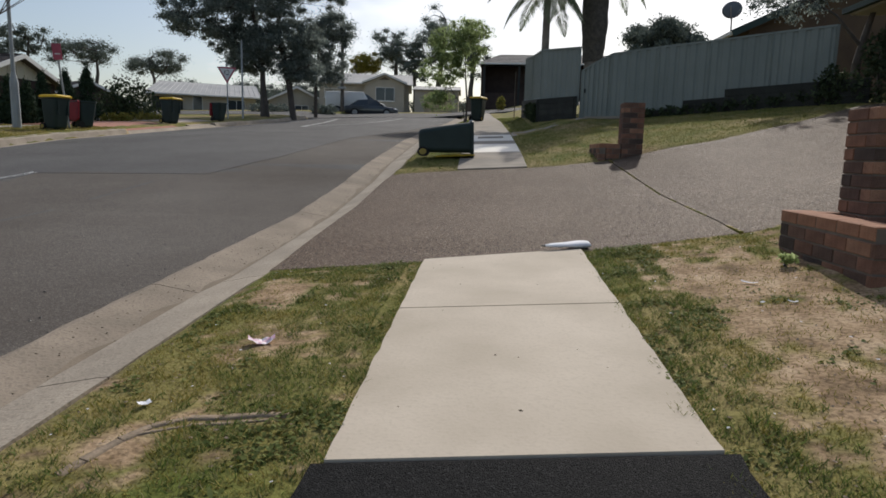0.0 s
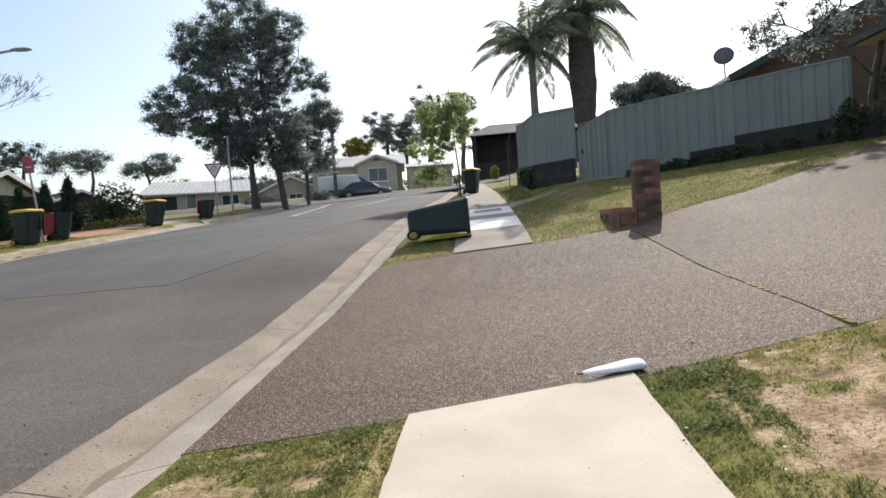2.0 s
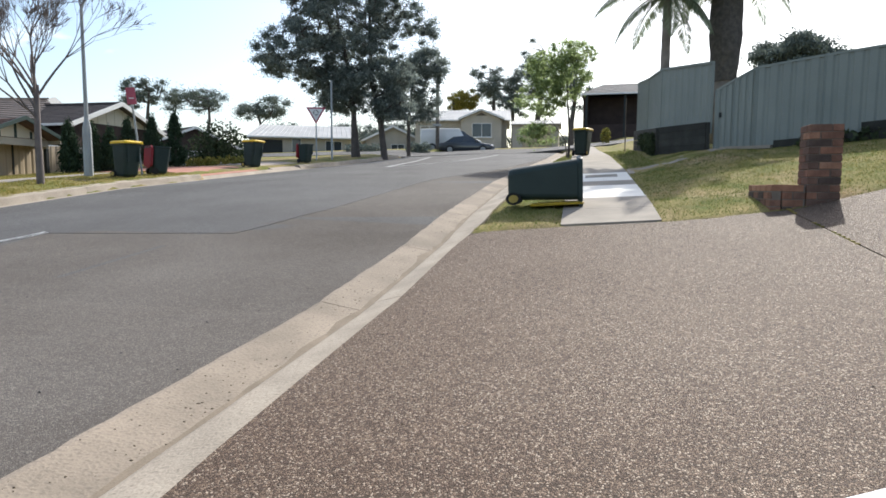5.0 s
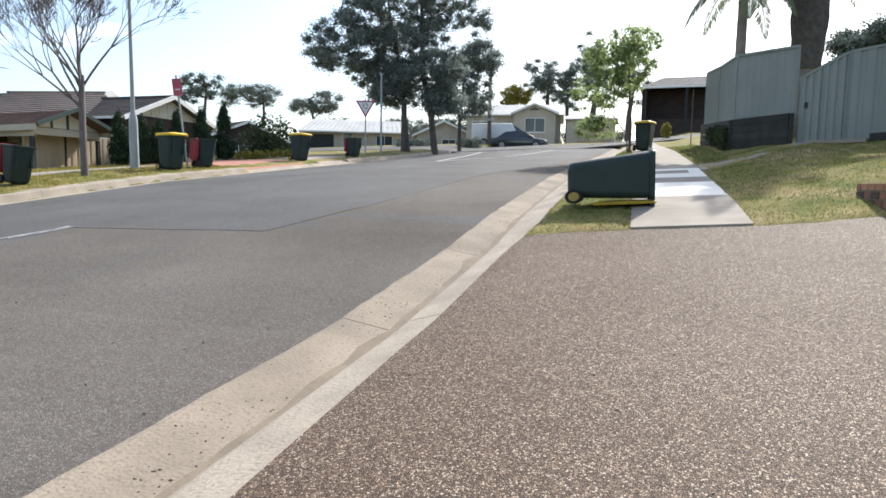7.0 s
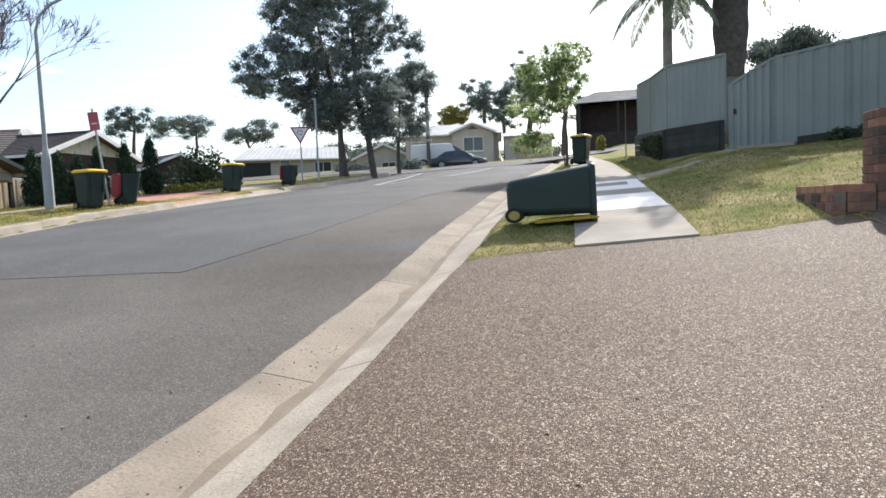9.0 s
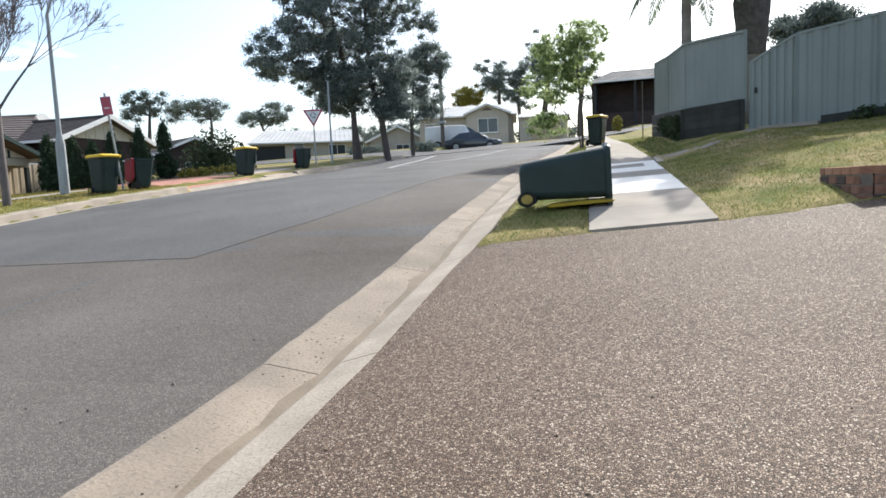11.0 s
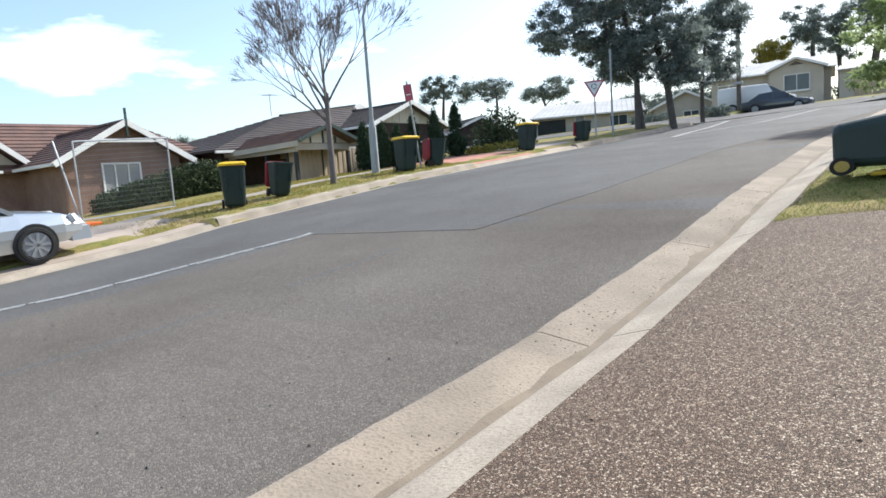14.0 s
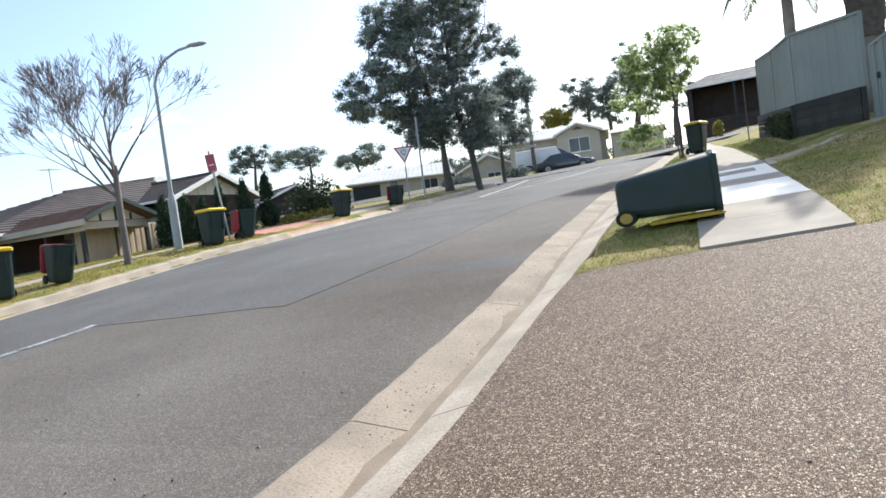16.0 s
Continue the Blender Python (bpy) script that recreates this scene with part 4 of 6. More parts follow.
# ---- steel fence ----
def fence_panel(parent, p, q, z0, z1, h0, h1, name="panel", material=None):
    """Ribbed sheet between two points, with bottoms z0, z1 and tops h0, h1."""
    p, q = Vector((*p, 0)), Vector((*q, 0))
    n_dir = Vector((-(q - p).y, (q - p).x, 0)).normalized()
    ln = (q - p).length
    ribs = max(3, int(ln / 0.24))
    line = []
    for i in range(ribs):
        a, w = i / ribs, 1 / ribs
        line += [(a, 0), (a + w * 0.52, 0), (a + w * 0.66, 0.022), (a + w * 0.86, 0.022)]
    line.append((1, 0))
    verts, faces = [], []
    for t, o in line:
        c = p.lerp(q, t) + n_dir * (o - 0.018)
        verts += [(c.x, c.y, z0 + (z1 - z0) * t), (c.x, c.y, h0 + (h1 - h0) * t)]
    k = len(line)
    faces = [(2 * i, 2 * i + 2, 2 * i + 3, 2 * i + 1) for i in range(k - 1)]
    verts += [(v[0] + n_dir.x * 0.004, v[1] + n_dir.y * 0.004, v[2]) for v in verts]
    faces += [(2 * k + 2 * i + 1, 2 * k + 2 * i + 3, 2 * k + 2 * i + 2, 2 * k + 2 * i) for i in range(k - 1)]
    link_mesh(name, verts, faces, material or FENCE_GREY, parent)


def bar(parent, name, a, b, wx, wz, material):
    """A square bar from a to b."""
    a, b = Vector(a), Vector(b)
    d = (b - a).normalized()
    s = d.cross(Vector((0, 0, 1)))
    s = s.normalized() if s.length > 0.01 else Vector((1, 0, 0))
    t = s.cross(d).normalized()
    bm = loft([[c + s * wx / 2 * i + t * wz / 2 * j for i, j in ((-1, -1), (1, -1), (1, 1), (-1, 1))] for c in (a, b)])
    return part(name, bm, material, parent)


def steel_fence(label, pts, gate=False):
    """pts: x, y, bottom, top along the fence."""
    f = thing("steel_gate" if gate else "steel_fence", pose(0, 0, 0), label, "gate" if gate else "fence")
    for (x0, y0, b0, t0), (x1, y1, b1, t1) in zip(pts, pts[1:]):
        fence_panel(f, (x0, y0), (x1, y1), b0, b1, t0, t1)
        bar(f, "top_rail", (x0, y0, t0), (x1, y1, t1), 0.06, 0.05, FENCE_GREY)
        bar(f, "bottom_rail", (x0, y0, b0), (x1, y1, b1), 0.06, 0.06, FENCE_GREY)
    for x, y, b, t in pts:
        bar(f, "post", (x, y, b - 0.25), (x, y, t + 0.02), 0.06, 0.06, FENCE_GREY)
    return f


steel_fence("green-grey ribbed steel fence above a dry lawn", [(3.72, 18.75, 1.97, 3.86), (4.8, 17.99, 2.1, 3.93), (5.85, 17.25, 2.25, 3.97), (7.0, 16.44, 2.37, 4.03), (8.05, 15.7, 2.48, 4.07)])
steel_fence("green-grey steel side gate with a lock", [(2.97, 19.2, 1.97, 3.45), (3.32, 18.99, 1.97, 3.66), (3.69, 18.77, 1.97, 3.85)], True)
steel_fence("tall green-grey steel fence above a timber wall", [(2.88, 19.25, 2.74, 4.1), (1.95, 21.0, 2.82, 4.28), (1.87, 24.0, 3.0, 4.55), (1.75, 27.0, 3.25, 4.88)])
lock_box = tagged(part("gate_latch", box(3.02, 3.07, 19.09, 19.12, 2.84, 2.95, 0.004), POST_DARK), "small dark latch on the steel gate", "latch")
low = thing("timber_wall", pose(0, 0, 0), "low dark timber wall below a steel fence", "wall")
for i in range(5):
    bar(low, "sleeper", (2.8, 19.2, 2.03 + i * 0.16), (1.9, 20.88, 2.05 + i * 0.165), 0.09, 0.158, TIMBER_DARK)
    bar(low, "sleeper", (1.87, 20.93, 2.05 + i * 0.165), (1.68, 27.0, 2.5 + i * 0.165), 0.09, 0.155, TIMBER_DARK)
for x, y, z in ((2.81, 19.13, 2.0), (1.86, 20.83, 2.0), (1.79, 24.5, 2.3)):
    bar(low, "post", (x, y, z - 0.4), (x, y, z + 0.74), 0.07, 0.07, TIMBER_DARK)
sleepers = thing("sleeper_wall", pose(0, 0, 0), "dark timber sleepers retaining a bed below the fence", "retaining wall")
for p, q, k in (((4.0, 18.3), (6.2, 16.7), 1), ((5.3, 17.35), (8.1, 15.3), 2), ((6.1, 16.75), (8.5, 15.0), 3)):
    for i in range(k):
        bar(sleepers, "sleeper", (*p, G(*p) + 0.08 + i * 0.19), (*q, G(*q) + 0.08 + i * 0.19), 0.1, 0.18, TIMBER_DARK)
step_slab = tagged(part("loose_slab", loft([[(x, y, G(3.4, 18.5) + dz) for x, y in ((3.0, 18.75), (3.9, 18.2), (4.05, 18.4), (3.12, 18.98))] for dz in (0.02, 0.09)]), CONCRETE_GREY), "loose concrete slab lying by the gate", "slab")


def hedge(name, clumps, per, label, mat_=None, size=0.09, cat="hedge", seed=3):
    t = thing(name, pose(0, 0, 0), label, cat)
    rnd = random.Random(seed)
    for c in clumps:
        b = Vector((c[0], c[1], c[2] - c[5]))
        wood("stem", [(b + Vector((0, 0, -0.1)), Vector(c[:3]) + Vector((rnd.uniform(-.5, .5) * c[3], rnd.uniform(-.5, .5) * c[4], c[5] * 0.5)), 0.018, 0.006)], BARK_DARK, t, 4)
    leaf_cloud("foliage", clumps, per, size * 1.5, size * 0.7, mat_ or LEAF_HEDGE, t, seed, 0.0, 0.45)
    return t


hedge("clipped_hedge", [(1.78 + 0.02 * (i % 2), 21.1 + 0.42 * i, 2.36 + 0.04 * i, 0.13, 0.28, 0.34) for i in range(12)], 600, "dark clipped hedge along a low timber wall", size=0.05)
hedge("low_shrubs", [(4.6 + 0.42 * i, 17.85 - 0.29 * i, 2.15 + 0.055 * i, 0.3, 0.25, 0.2) for i in range(8)], 260, "low dark shrubs in the bed along the fence", size=0.08, cat="shrub", seed=5)
hedge("garden_shrub", [(8.6, 15.0, 2.75, 0.55, 0.5, 0.6), (9.0, 14.4, 2.8, 0.4, 0.5, 0.65), (7.9, 15.4, 2.7, 0.4, 0.3, 0.5), (8.7, 15.1, 3.4, 0.4, 0.4, 0.5)], 700, "dark rounded shrub by the brick house", size=0.07, cat="shrub", seed=6)


# ---- trees ----
def tree(name, base, label, seed, height, trunk_r, leaf, bark, leaf_len, leaf_w, per, clump_r, depth=3, spread=0.7, up=0.18, first=0.35, droop=0.4, lean=(0, 0), flat=0.7, shrink=0.72, cat="tree", least=0.0, shell=0.25):
    rnd = random.Random(seed)
    t = thing(name, pose(*base), label, cat)
    segs, tips = [], []
    top = Vector((lean[0], lean[1], height * first))
    segs.append((Vector((0, 0, -0.3)), top * 0.5, trunk_r * 1.15, trunk_r))
    grow(rnd, top * 0.5, top, height * first * 0.55, trunk_r, depth, spread, segs, tips, (3, 4), up, shrink)
    wood("trunk", segs, bark, t, 8, least)
    clumps = []
    for p in tips:
        k = clump_r * rnd.uniform(0.7, 1.3)
        clumps.append((p.x, p.y, p.z, k, k, k * flat))
    leaf_cloud("crown", clumps, per, leaf_len, leaf_w, leaf, t, seed, droop, shell)
    return t


def shaped_tree(name, base, label, seed, lobes, trunks, leaf, bark, leaf_len, leaf_w, per, clump_r, n_clumps, cat="tree", droop=0.5):
    """A tree whose crown is spread over given lobes; each clump hangs on a limb from a trunk."""
    rnd = random.Random(seed)
    t = thing(name, pose(*base), label, cat)
    segs, clumps = [], []
    for (bx, by), r, path in trunks:
        pts = [Vector((bx, by, -0.4))] + [Vector(p) for p in path]
        for i, (p, q) in enumerate(zip(pts, pts[1:])):
            k0, k1 = 1 - 0.75 * i / len(path), 1 - 0.75 * (i + 1) / len(path)
            segs.append((p, q, r * k0, r * k1))
    nodes = [s[1] for s in segs] + [s[0].lerp(s[1], 0.5) for s in segs]
    for cx, cy, cz, rx, ry, rz, share in lobes:
        for k in range(int(n_clumps * share)):
            while True:
                v = Vector((rnd.uniform(-1, 1), rnd.uniform(-1, 1), rnd.uniform(-1, 1)))
                if 0.25 < v.length < 1:
                    break
            p = Vector((cx + v.x * rx, cy + v.y * ry, cz + v.z * rz))
            s = clump_r * rnd.uniform(0.6, 1.3)
            clumps.append((*p, s, s, s * 0.65))
            near = min((n_ for n_ in nodes if n_.z < p.z + 0.5), key=lambda n_: (n_ - p).length, default=nodes[0])
            mid = near.lerp(p, 0.5) + Vector((rnd.uniform(-.3, .3), rnd.uniform(-.3, .3), rnd.uniform(0, .5))) * clump_r
            segs += [(near, mid, trunks[0][1] * 0.16, trunks[0][1] * 0.1), (mid, p, trunks[0][1] * 0.1, trunks[0][1] * 0.03)]
            if rnd.random() < 0.4:
                nodes.append(mid)
    wood("trunk", segs, bark, t, 7)
    leaf_cloud("crown", clumps, per, leaf_len, leaf_w, leaf, t, seed, droop, 0.2)
    return t


shaped_tree("eucalypt", (-13.55, 39.3, G(-13.55, 39.3)), "tall dark eucalypt with two trunks beside the road", 11,
            [(-3.0, -1.0, 6.0, 2.4, 2.3, 1.8, 0.17), (-1.2, 0, 8.2, 3.0, 2.6, 2.4, 0.24), (0.0, 0, 11.0, 2.5, 2.2, 1.9, 0.17), (-2.2, 0, 9.8, 2.2, 2.0, 1.6, 0.13), (1.9, 0.6, 8.4, 2.0, 1.8, 1.5, 0.11), (3.9, 1.0, 7.4, 1.1, 1.0, 0.7, 0.03), (2.4, 0.3, 10.4, 1.7, 1.5, 1.3, 0.08), (0.2, 0.2, 6.3, 2.4, 2.0, 1.2, 0.12), (0.6, 0.5, 4.2, 2.4, 2.0, 1.2, 0.15), (-1.4, 0.2, 4.6, 2.0, 1.6, 1.0, 0.1), (1.9, 0.6, 4.9, 1.8, 1.5, 1.1, 0.1), (1.9, 0.8, 3.0, 1.6, 1.4, 0.9, 0.09), (-0.6, 0, 3.4, 1.6, 1.4, 0.8, 0.07), (-4.6, -1.4, 5.3, 1.0, 1.0, 0.6, 0.02)],
            [((0, 0), 0.2, [(0.0, 0.0, 2.6), (-0.3, 0.0, 5.0), (-0.9, 0.0, 7.6), (-1.2, 0, 9.6)]), ((1.55, 1.2), 0.22, [(1.3, 1.0, 2.2), (0.9, 0.6, 4.4), (0.9, 0.3, 7.0), (1.0, 0, 9.8)]), ((0.3, 0.1), 0.12, [(0.0, 0, 2.6), (-1.6, -0.4, 4.4), (-3.2, -0.8, 5.6)])],
            LEAF_EUC, BARK_DARK, 0.18, 0.048, 250, 0.58, 520)
shaped_tree("bushy_eucalypt", (-12.0, 45.5, G(-12, 45.5) - 0.2), "dense dark eucalypt behind the taller tree", 12,
            [(0, 0, 4.4, 2.4, 2.0, 2.1, 0.65), (1.3, 0, 6.2, 1.4, 1.4, 1.2, 0.35)], [((0, 0), 0.15, [(0, 0, 2.5), (0.2, 0, 4.5), (0.6, 0, 6.5)])], LEAF_EUC, BARK_DARK, 0.18, 0.048, 270, 0.7, 150)
shaped_tree("street_tree", (-0.62, 24.5, G(-0.62, 24.5)), "young light-green street tree with drooping leaves", 13,
            [(-0.15, 0, 2.6, 0.95, 0.7, 0.75, 0.3), (-0.75, 0, 1.9, 0.9, 0.6, 0.65, 0.24), (-0.95, -0.1, 0.8, 0.65, 0.5, 0.35, 0.14), (0.15, 0, 3.3, 0.8, 0.6, 0.5, 0.2), (-0.65, 0, 2.9, 0.7, 0.5, 0.55, 0.12)],
            [((0.1, 0), 0.045, [(0.12, 0, 0.9), (0.05, 0, 1.7), (0.0, 0, 2.6), (0.05, 0, 3.5)]), ((0.1, 0), 0.03, [(0.0, 0, 0.6), (-0.5, 0, 1.3), (-0.7, 0, 1.9)])],
            LEAF_YOUNG, BARK_DARK, 0.12, 0.032, 52, 0.25, 280, droop=0.9)
shaped_tree("garden_tree", (8.9, 16.4, 2.45), "slender garden tree with fine sparse leaves", 14,
            [(-1.7, 0.2, 2.5, 0.9, 0.7, 0.6, 0.3), (-0.4, 0.0, 3.0, 1.1, 0.8, 0.7, 0.4), (0.6, -0.3, 2.9, 0.8, 0.7, 0.6, 0.3)],
            [((0, 0), 0.12, [(0.0, 0, 0.9), (0.1, 0, 1.5), (0.3, 0, 2.3), (0.5, 0, 3.1)]), ((0.45, -0.2), 0.08, [(0.45, -0.2, 0.9), (0.5, -0.1, 1.6), (0.7, 0, 2.8)]), ((0.0, 0), 0.06, [(0.05, 0, 1.3), (-0.6, 0.0, 2.0), (-1.7, 0.1, 2.6)])],
            LEAF_EUC, BARK_DARK, 0.075, 0.03, 150, 0.34, 75, droop=0.3)

# bare winter tree
rnd = random.Random(21)
bare_tree = thing("bare_tree", pose(-13.5, 17.0, G(-13.5, 17.0)), "leafless spreading street tree on the far verge", "tree")
segs, tips = [], []
segs.append((Vector((0, 0, -0.2)), Vector((0.02, -0.03, 1.2)), 0.1, 0.08))
segs.append((Vector((0.02, -0.03, 1.2)), Vector((0.06, -0.04, 2.5)), 0.08, 0.065))
wood("trunk", segs, BARK_BARE, bare_tree, 9)
for k in range(10):
    a = k * math.tau * 0.382 + rnd.uniform(-.3, .3)
    tilt = rnd.uniform(0.3, 0.7) if k else 0.06
    if k > 7:
        a, tilt = radians(215 + 35 * (k - 8)), 0.88
    segs = []
    grow(rnd, (0.05, -0.035, 2.45 - 0.09 * k), (math.cos(a) * tilt - 0.1, math.sin(a) * tilt - 0.13, 1), rnd.uniform(1.0, 1.3), 0.034, 5, 0.46, segs, tips, (2, 4), 0.17, 0.68)
    wood("limb", segs, BARK_BARE, bare_tree, 5, 0.004)


def palm(base, height, crown_r, label, trunk_r, skirt, seed, n_fronds):
    rnd = random.Random(seed)
    t = thing("palm_tree", pose(*base), label, "palm tree", "palms behind the fence")
    rings = []
    for i in range(22):
        z = height * i / 21
        r = trunk_r * (1.0 - 0.25 * i / 21) * (1 + 0.04 * (i % 2))
        rings.append([(r * math.cos(k * math.tau / 12), r * math.sin(k * math.tau / 12), z) for k in range(12)])
    part("trunk", loft(rings), PALM_TRUNK, t, smooth=True)
    if skirt:
        rings = []
        for i in range(14):
            z = height * (0.35 + 0.63 * i / 13)
            r = trunk_r * (1.02 + 0.42 * math.sin(math.pi * i / 13) - 0.1 * i / 13)
            rings.append([(r * (1 + 0.12 * rnd.random()) * math.cos(k * math.tau / 16), r * (1 + 0.12 * rnd.random()) * math.sin(k * math.tau / 16), z + 0.08 * rnd.random()) for k in range(16)])
        part("leaf_skirt", loft(rings), PALM_SKIRT, t, "dry brown skirt of old leaf bases")
    for f in range(n_fronds):
        az = f * 2.4 + rnd.uniform(-.2, .2)
        el = radians(rnd.uniform(5, 80)) if f > 5 else radians(-15)
        ln = crown_r * rnd.uniform(0.9, 1.2)
        pts, d = [], Vector((math.cos(az) * math.cos(el), math.sin(az) * math.cos(el), math.sin(el)))
        p = Vector((0, 0, height))
        for i in range(13):
            pts.append(p.copy())
            p = p + d * ln / 12
            d = (d + Vector((0, 0, -0.1 - 0.012 * i))).normalized()
        bm = bmesh.new()
        for i in range(12):
            put_tube(bm, pts[i], pts[i + 1], 0.03 * (1 - i / 13) + 0.006, 0.03 * (1 - (i + 1) / 13) + 0.006, 4, False)
        frond = part("frond", bm, LEAF_PALM, t)
        pos, ax, ay = [], [], []
        for i in range(1, 96):
            s = i / 96 * 12
            k = min(11, int(s))
            c = pts[k].lerp(pts[k + 1], s - k)
            run = (pts[k + 1] - pts[k]).normalized()
            side = run.cross(Vector((0, 0, 1))).normalized()
            for sg in (-1, 1):
                w = 0.6 * crown_r / 2.3 * math.sin(math.pi * min(1, 0.18 + 0.8 * i / 96)) * rnd.uniform(0.8, 1.15)
                dr = (side * sg + run * 0.45 + Vector((0, 0, -0.55 - rnd.uniform(0, .5)))).normalized()
                pos.append(c + dr * w / 2)
                ax.append(dr * w / 2)
                ay.append(run * 0.016)
        quads("foliage", np.array(pos), np.array(ax), np.array(ay), LEAF_PALM, frond)
    return t


palm((2.1, 22.0, 2.1), 4.4, 1.95, "tall slender palm behind the steel fence", 0.14, False, 31, 28)
palm((3.82, 23.2, 2.3), 5.5, 2.2, "stout palm with a dry brown skirt", 0.3, True, 32, 28)


# ---- houses ----
def roof_slope(parent, name, e0, e1, r0, r1, courses, material, step=0.035, ribs=False):
    """A slope from the eave e0-e1 up to the ridge r0-r1: overlapping courses, or ribs down a metal sheet."""
    e0, e1, r0, r1 = (Vector(v) for v in (e0, e1, r0, r1))
    up = (e1 - e0).cross(r0 - e0).normalized()
    if up.z < 0:
        up = -up
    verts, faces = [], []
    if not ribs:
        for i in range(courses):
            a, b = i / courses, (i + 1) / courses
            p0, p1 = e0.lerp(r0, a), e1.lerp(r1, a)
            k = len(verts)
            verts += [p0, p1, p0 + up * step, p1 + up * step]
            faces += [(k, k + 1, k + 3, k + 2), (k + 2, k + 3, k + 5, k + 4)]
        verts += [r0, r1]
    else:
        n = courses
        line = []
        for i in range(n):
            a, w = i / n, 1 / n
            line += [(a, 0), (a + w * 0.8, 0), (a + w * 0.84, step), (a + w * 0.96, step)]
        line.append((1, 0))
        for t, h in line:
            verts += [e0.lerp(e1, t) + up * h, r0.lerp(r1, t) + up * h]
        faces += [(2 * i, 2 * i + 2, 2 * i + 3, 2 * i + 1) for i in range(len(line) - 1)]
    k = len(verts)
    verts += [e0 - up * 0.08, e1 - up * 0.08, r1 - up * 0.08, r0 - up * 0.08]
    faces += [(k + 3, k + 2, k + 1, k), (k, k + 1, 1 if not ribs else 2 * (len(line) - 1), 0)]
    return link_mesh(name, verts, faces, material, parent)


def window(parent, x, y, z, w, h, rz=0.0, bars=1, pane=None, frame=None, sill=True):
    """Framed window on a wall that faces -y before the turn; x, y, z is the middle of its lower edge."""
    m = pose(x, y, z, 0, 0, rz)
    bm = bmesh.new()
    put_box(bm, -w / 2, -w / 2 + 0.06, -0.05, 0.02, 0, h)
    put_box(bm, w / 2 - 0.06, w / 2, -0.05, 0.02, 0, h)
    put_box(bm, -w / 2 + 0.06, w / 2 - 0.06, -0.05, 0.02, 0, 0.06)
    put_box(bm, -w / 2 + 0.06, w / 2 - 0.06, -0.05, 0.02, h - 0.06, h)
    for i in range(bars):
        c = -w / 2 + w * (i + 1) / (bars + 1)
        put_box(bm, c - 0.025, c + 0.025, -0.045, 0.02, 0.06, h - 0.06)
    wn_ = part("window", bm, frame or WHITE_PAINT, parent)
    wn_.matrix_basis = m
    for i in range(bars + 1):
        a, b = -w / 2 + w * i / (bars + 1) + 0.035, -w / 2 + w * (i + 1) / (bars + 1) - 0.03
        part("pane", box(a, b, -0.02, -0.008, 0.06, h - 0.06), pane or GLASS, wn_)
    if sill:
        part("sill", box(-w / 2 - 0.06, w / 2 + 0.06, -0.12, 0.0, -0.07, 0.0), frame or WHITE_PAINT, wn_)
    return wn_


def brick_courses(parent, x0, x1, z0, z1, y=0.0, rz=0.0, ox=0.0, oy=0.0):
    """Recessed bed joints as thin proud courses on a wall."""
    bm = bmesh.new()
    z = z0
    while z < z1:
        put_box(bm, x0, x1, y - 0.012, y, z, min(z + 0.068, z1))
        z += 0.086
    o = part("brick_course", bm, HOUSE_BRICK, parent)
    o.matrix_basis = pose(ox, oy, 0, 0, 0, rz)
    return o


def gable_wing(parent, w, d, base, eave, apex, wall, roof, over=0.4, courses=14, barge=None, infill=None, ribs=False, hip_back=0.0, gutter=None):
    """A wing with its gable at y = 0 facing -y, running back to y = d; x is centred."""
    bm = bmesh.new()
    put_box(bm, -w / 2, w / 2, 0, d, base, eave)
    part("wall", bm, wall, parent)
    gb = bmesh.new()
    rise = apex - eave
    gb.faces.new([gb.verts.new(v) for v in ((-w / 2, 0.0, eave), (w / 2, 0.0, eave), (0, 0.0, apex - 0.06))])
    gb.faces.new([gb.verts.new(v) for v in ((w / 2, 0.1, eave), (-w / 2, 0.1, eave), (0, 0.1, apex - 0.06))])
    part("gable_wall", gb, infill or wall, parent)
    k = over * rise / (w / 2)
    for s in (-1, 1):
        roof_slope(parent, "roof", (s * (w / 2 + over), -0.45, eave - k), (s * (w / 2 + over), d + 0.3, eave - k), (0, -0.45, apex), (0, d + 0.3 - hip_back, apex), courses, roof, ribs=ribs)
        if barge:
            bar(parent, "barge_board", (s * (w / 2 + over + 0.03), -0.47, eave - k - 0.04), (0, -0.47, apex - 0.02), 0.05, 0.2, barge)
        bar(parent, "gutter", (s * (w / 2 + over + 0.05), -0.4, eave - k - 0.03), (s * (w / 2 + over + 0.05), d, eave - k - 0.03), 0.11, 0.1, gutter or WHITE_PAINT)
    bar(parent, "ridge_cap", (0, -0.45, apex + 0.03), (0, d + 0.3 - hip_back, apex + 0.03), 0.22, 0.08, roof)


# brick house with a street gable
hA = thing("brick_house", pose(-23.5, 15.95, 0, 0, 0, 90), "brown brick house with a white-trimmed gable", "house")
gable_wing(hA, 4.2, 7.0, 0.2, 2.78, 3.98, HOUSE_BRICK, TILE_BROWN, 0.4, 13, WHITE_PAINT)
brick_courses(hA, -2.05, 2.05, 0.3, 2.76)
window(hA, -0.15, 0, 1.5, 1.4, 1.05, bars=2, pane=GLASS_PALE)
bar(hA, "finial", (0, -0.47, 3.4), (0, -0.47, 4.45), 0.07, 0.07, GUTTER_GREEN)
bar(hA, "gable_tie", (-1.0, -0.47, 3.3), (1.0, -0.47, 3.3), 0.05, 0.12, WHITE_PAINT)
bm = bmesh.new()
put_box(bm, -9.5, 2.08, 3.7, 9.5, 0.0, 2.62)
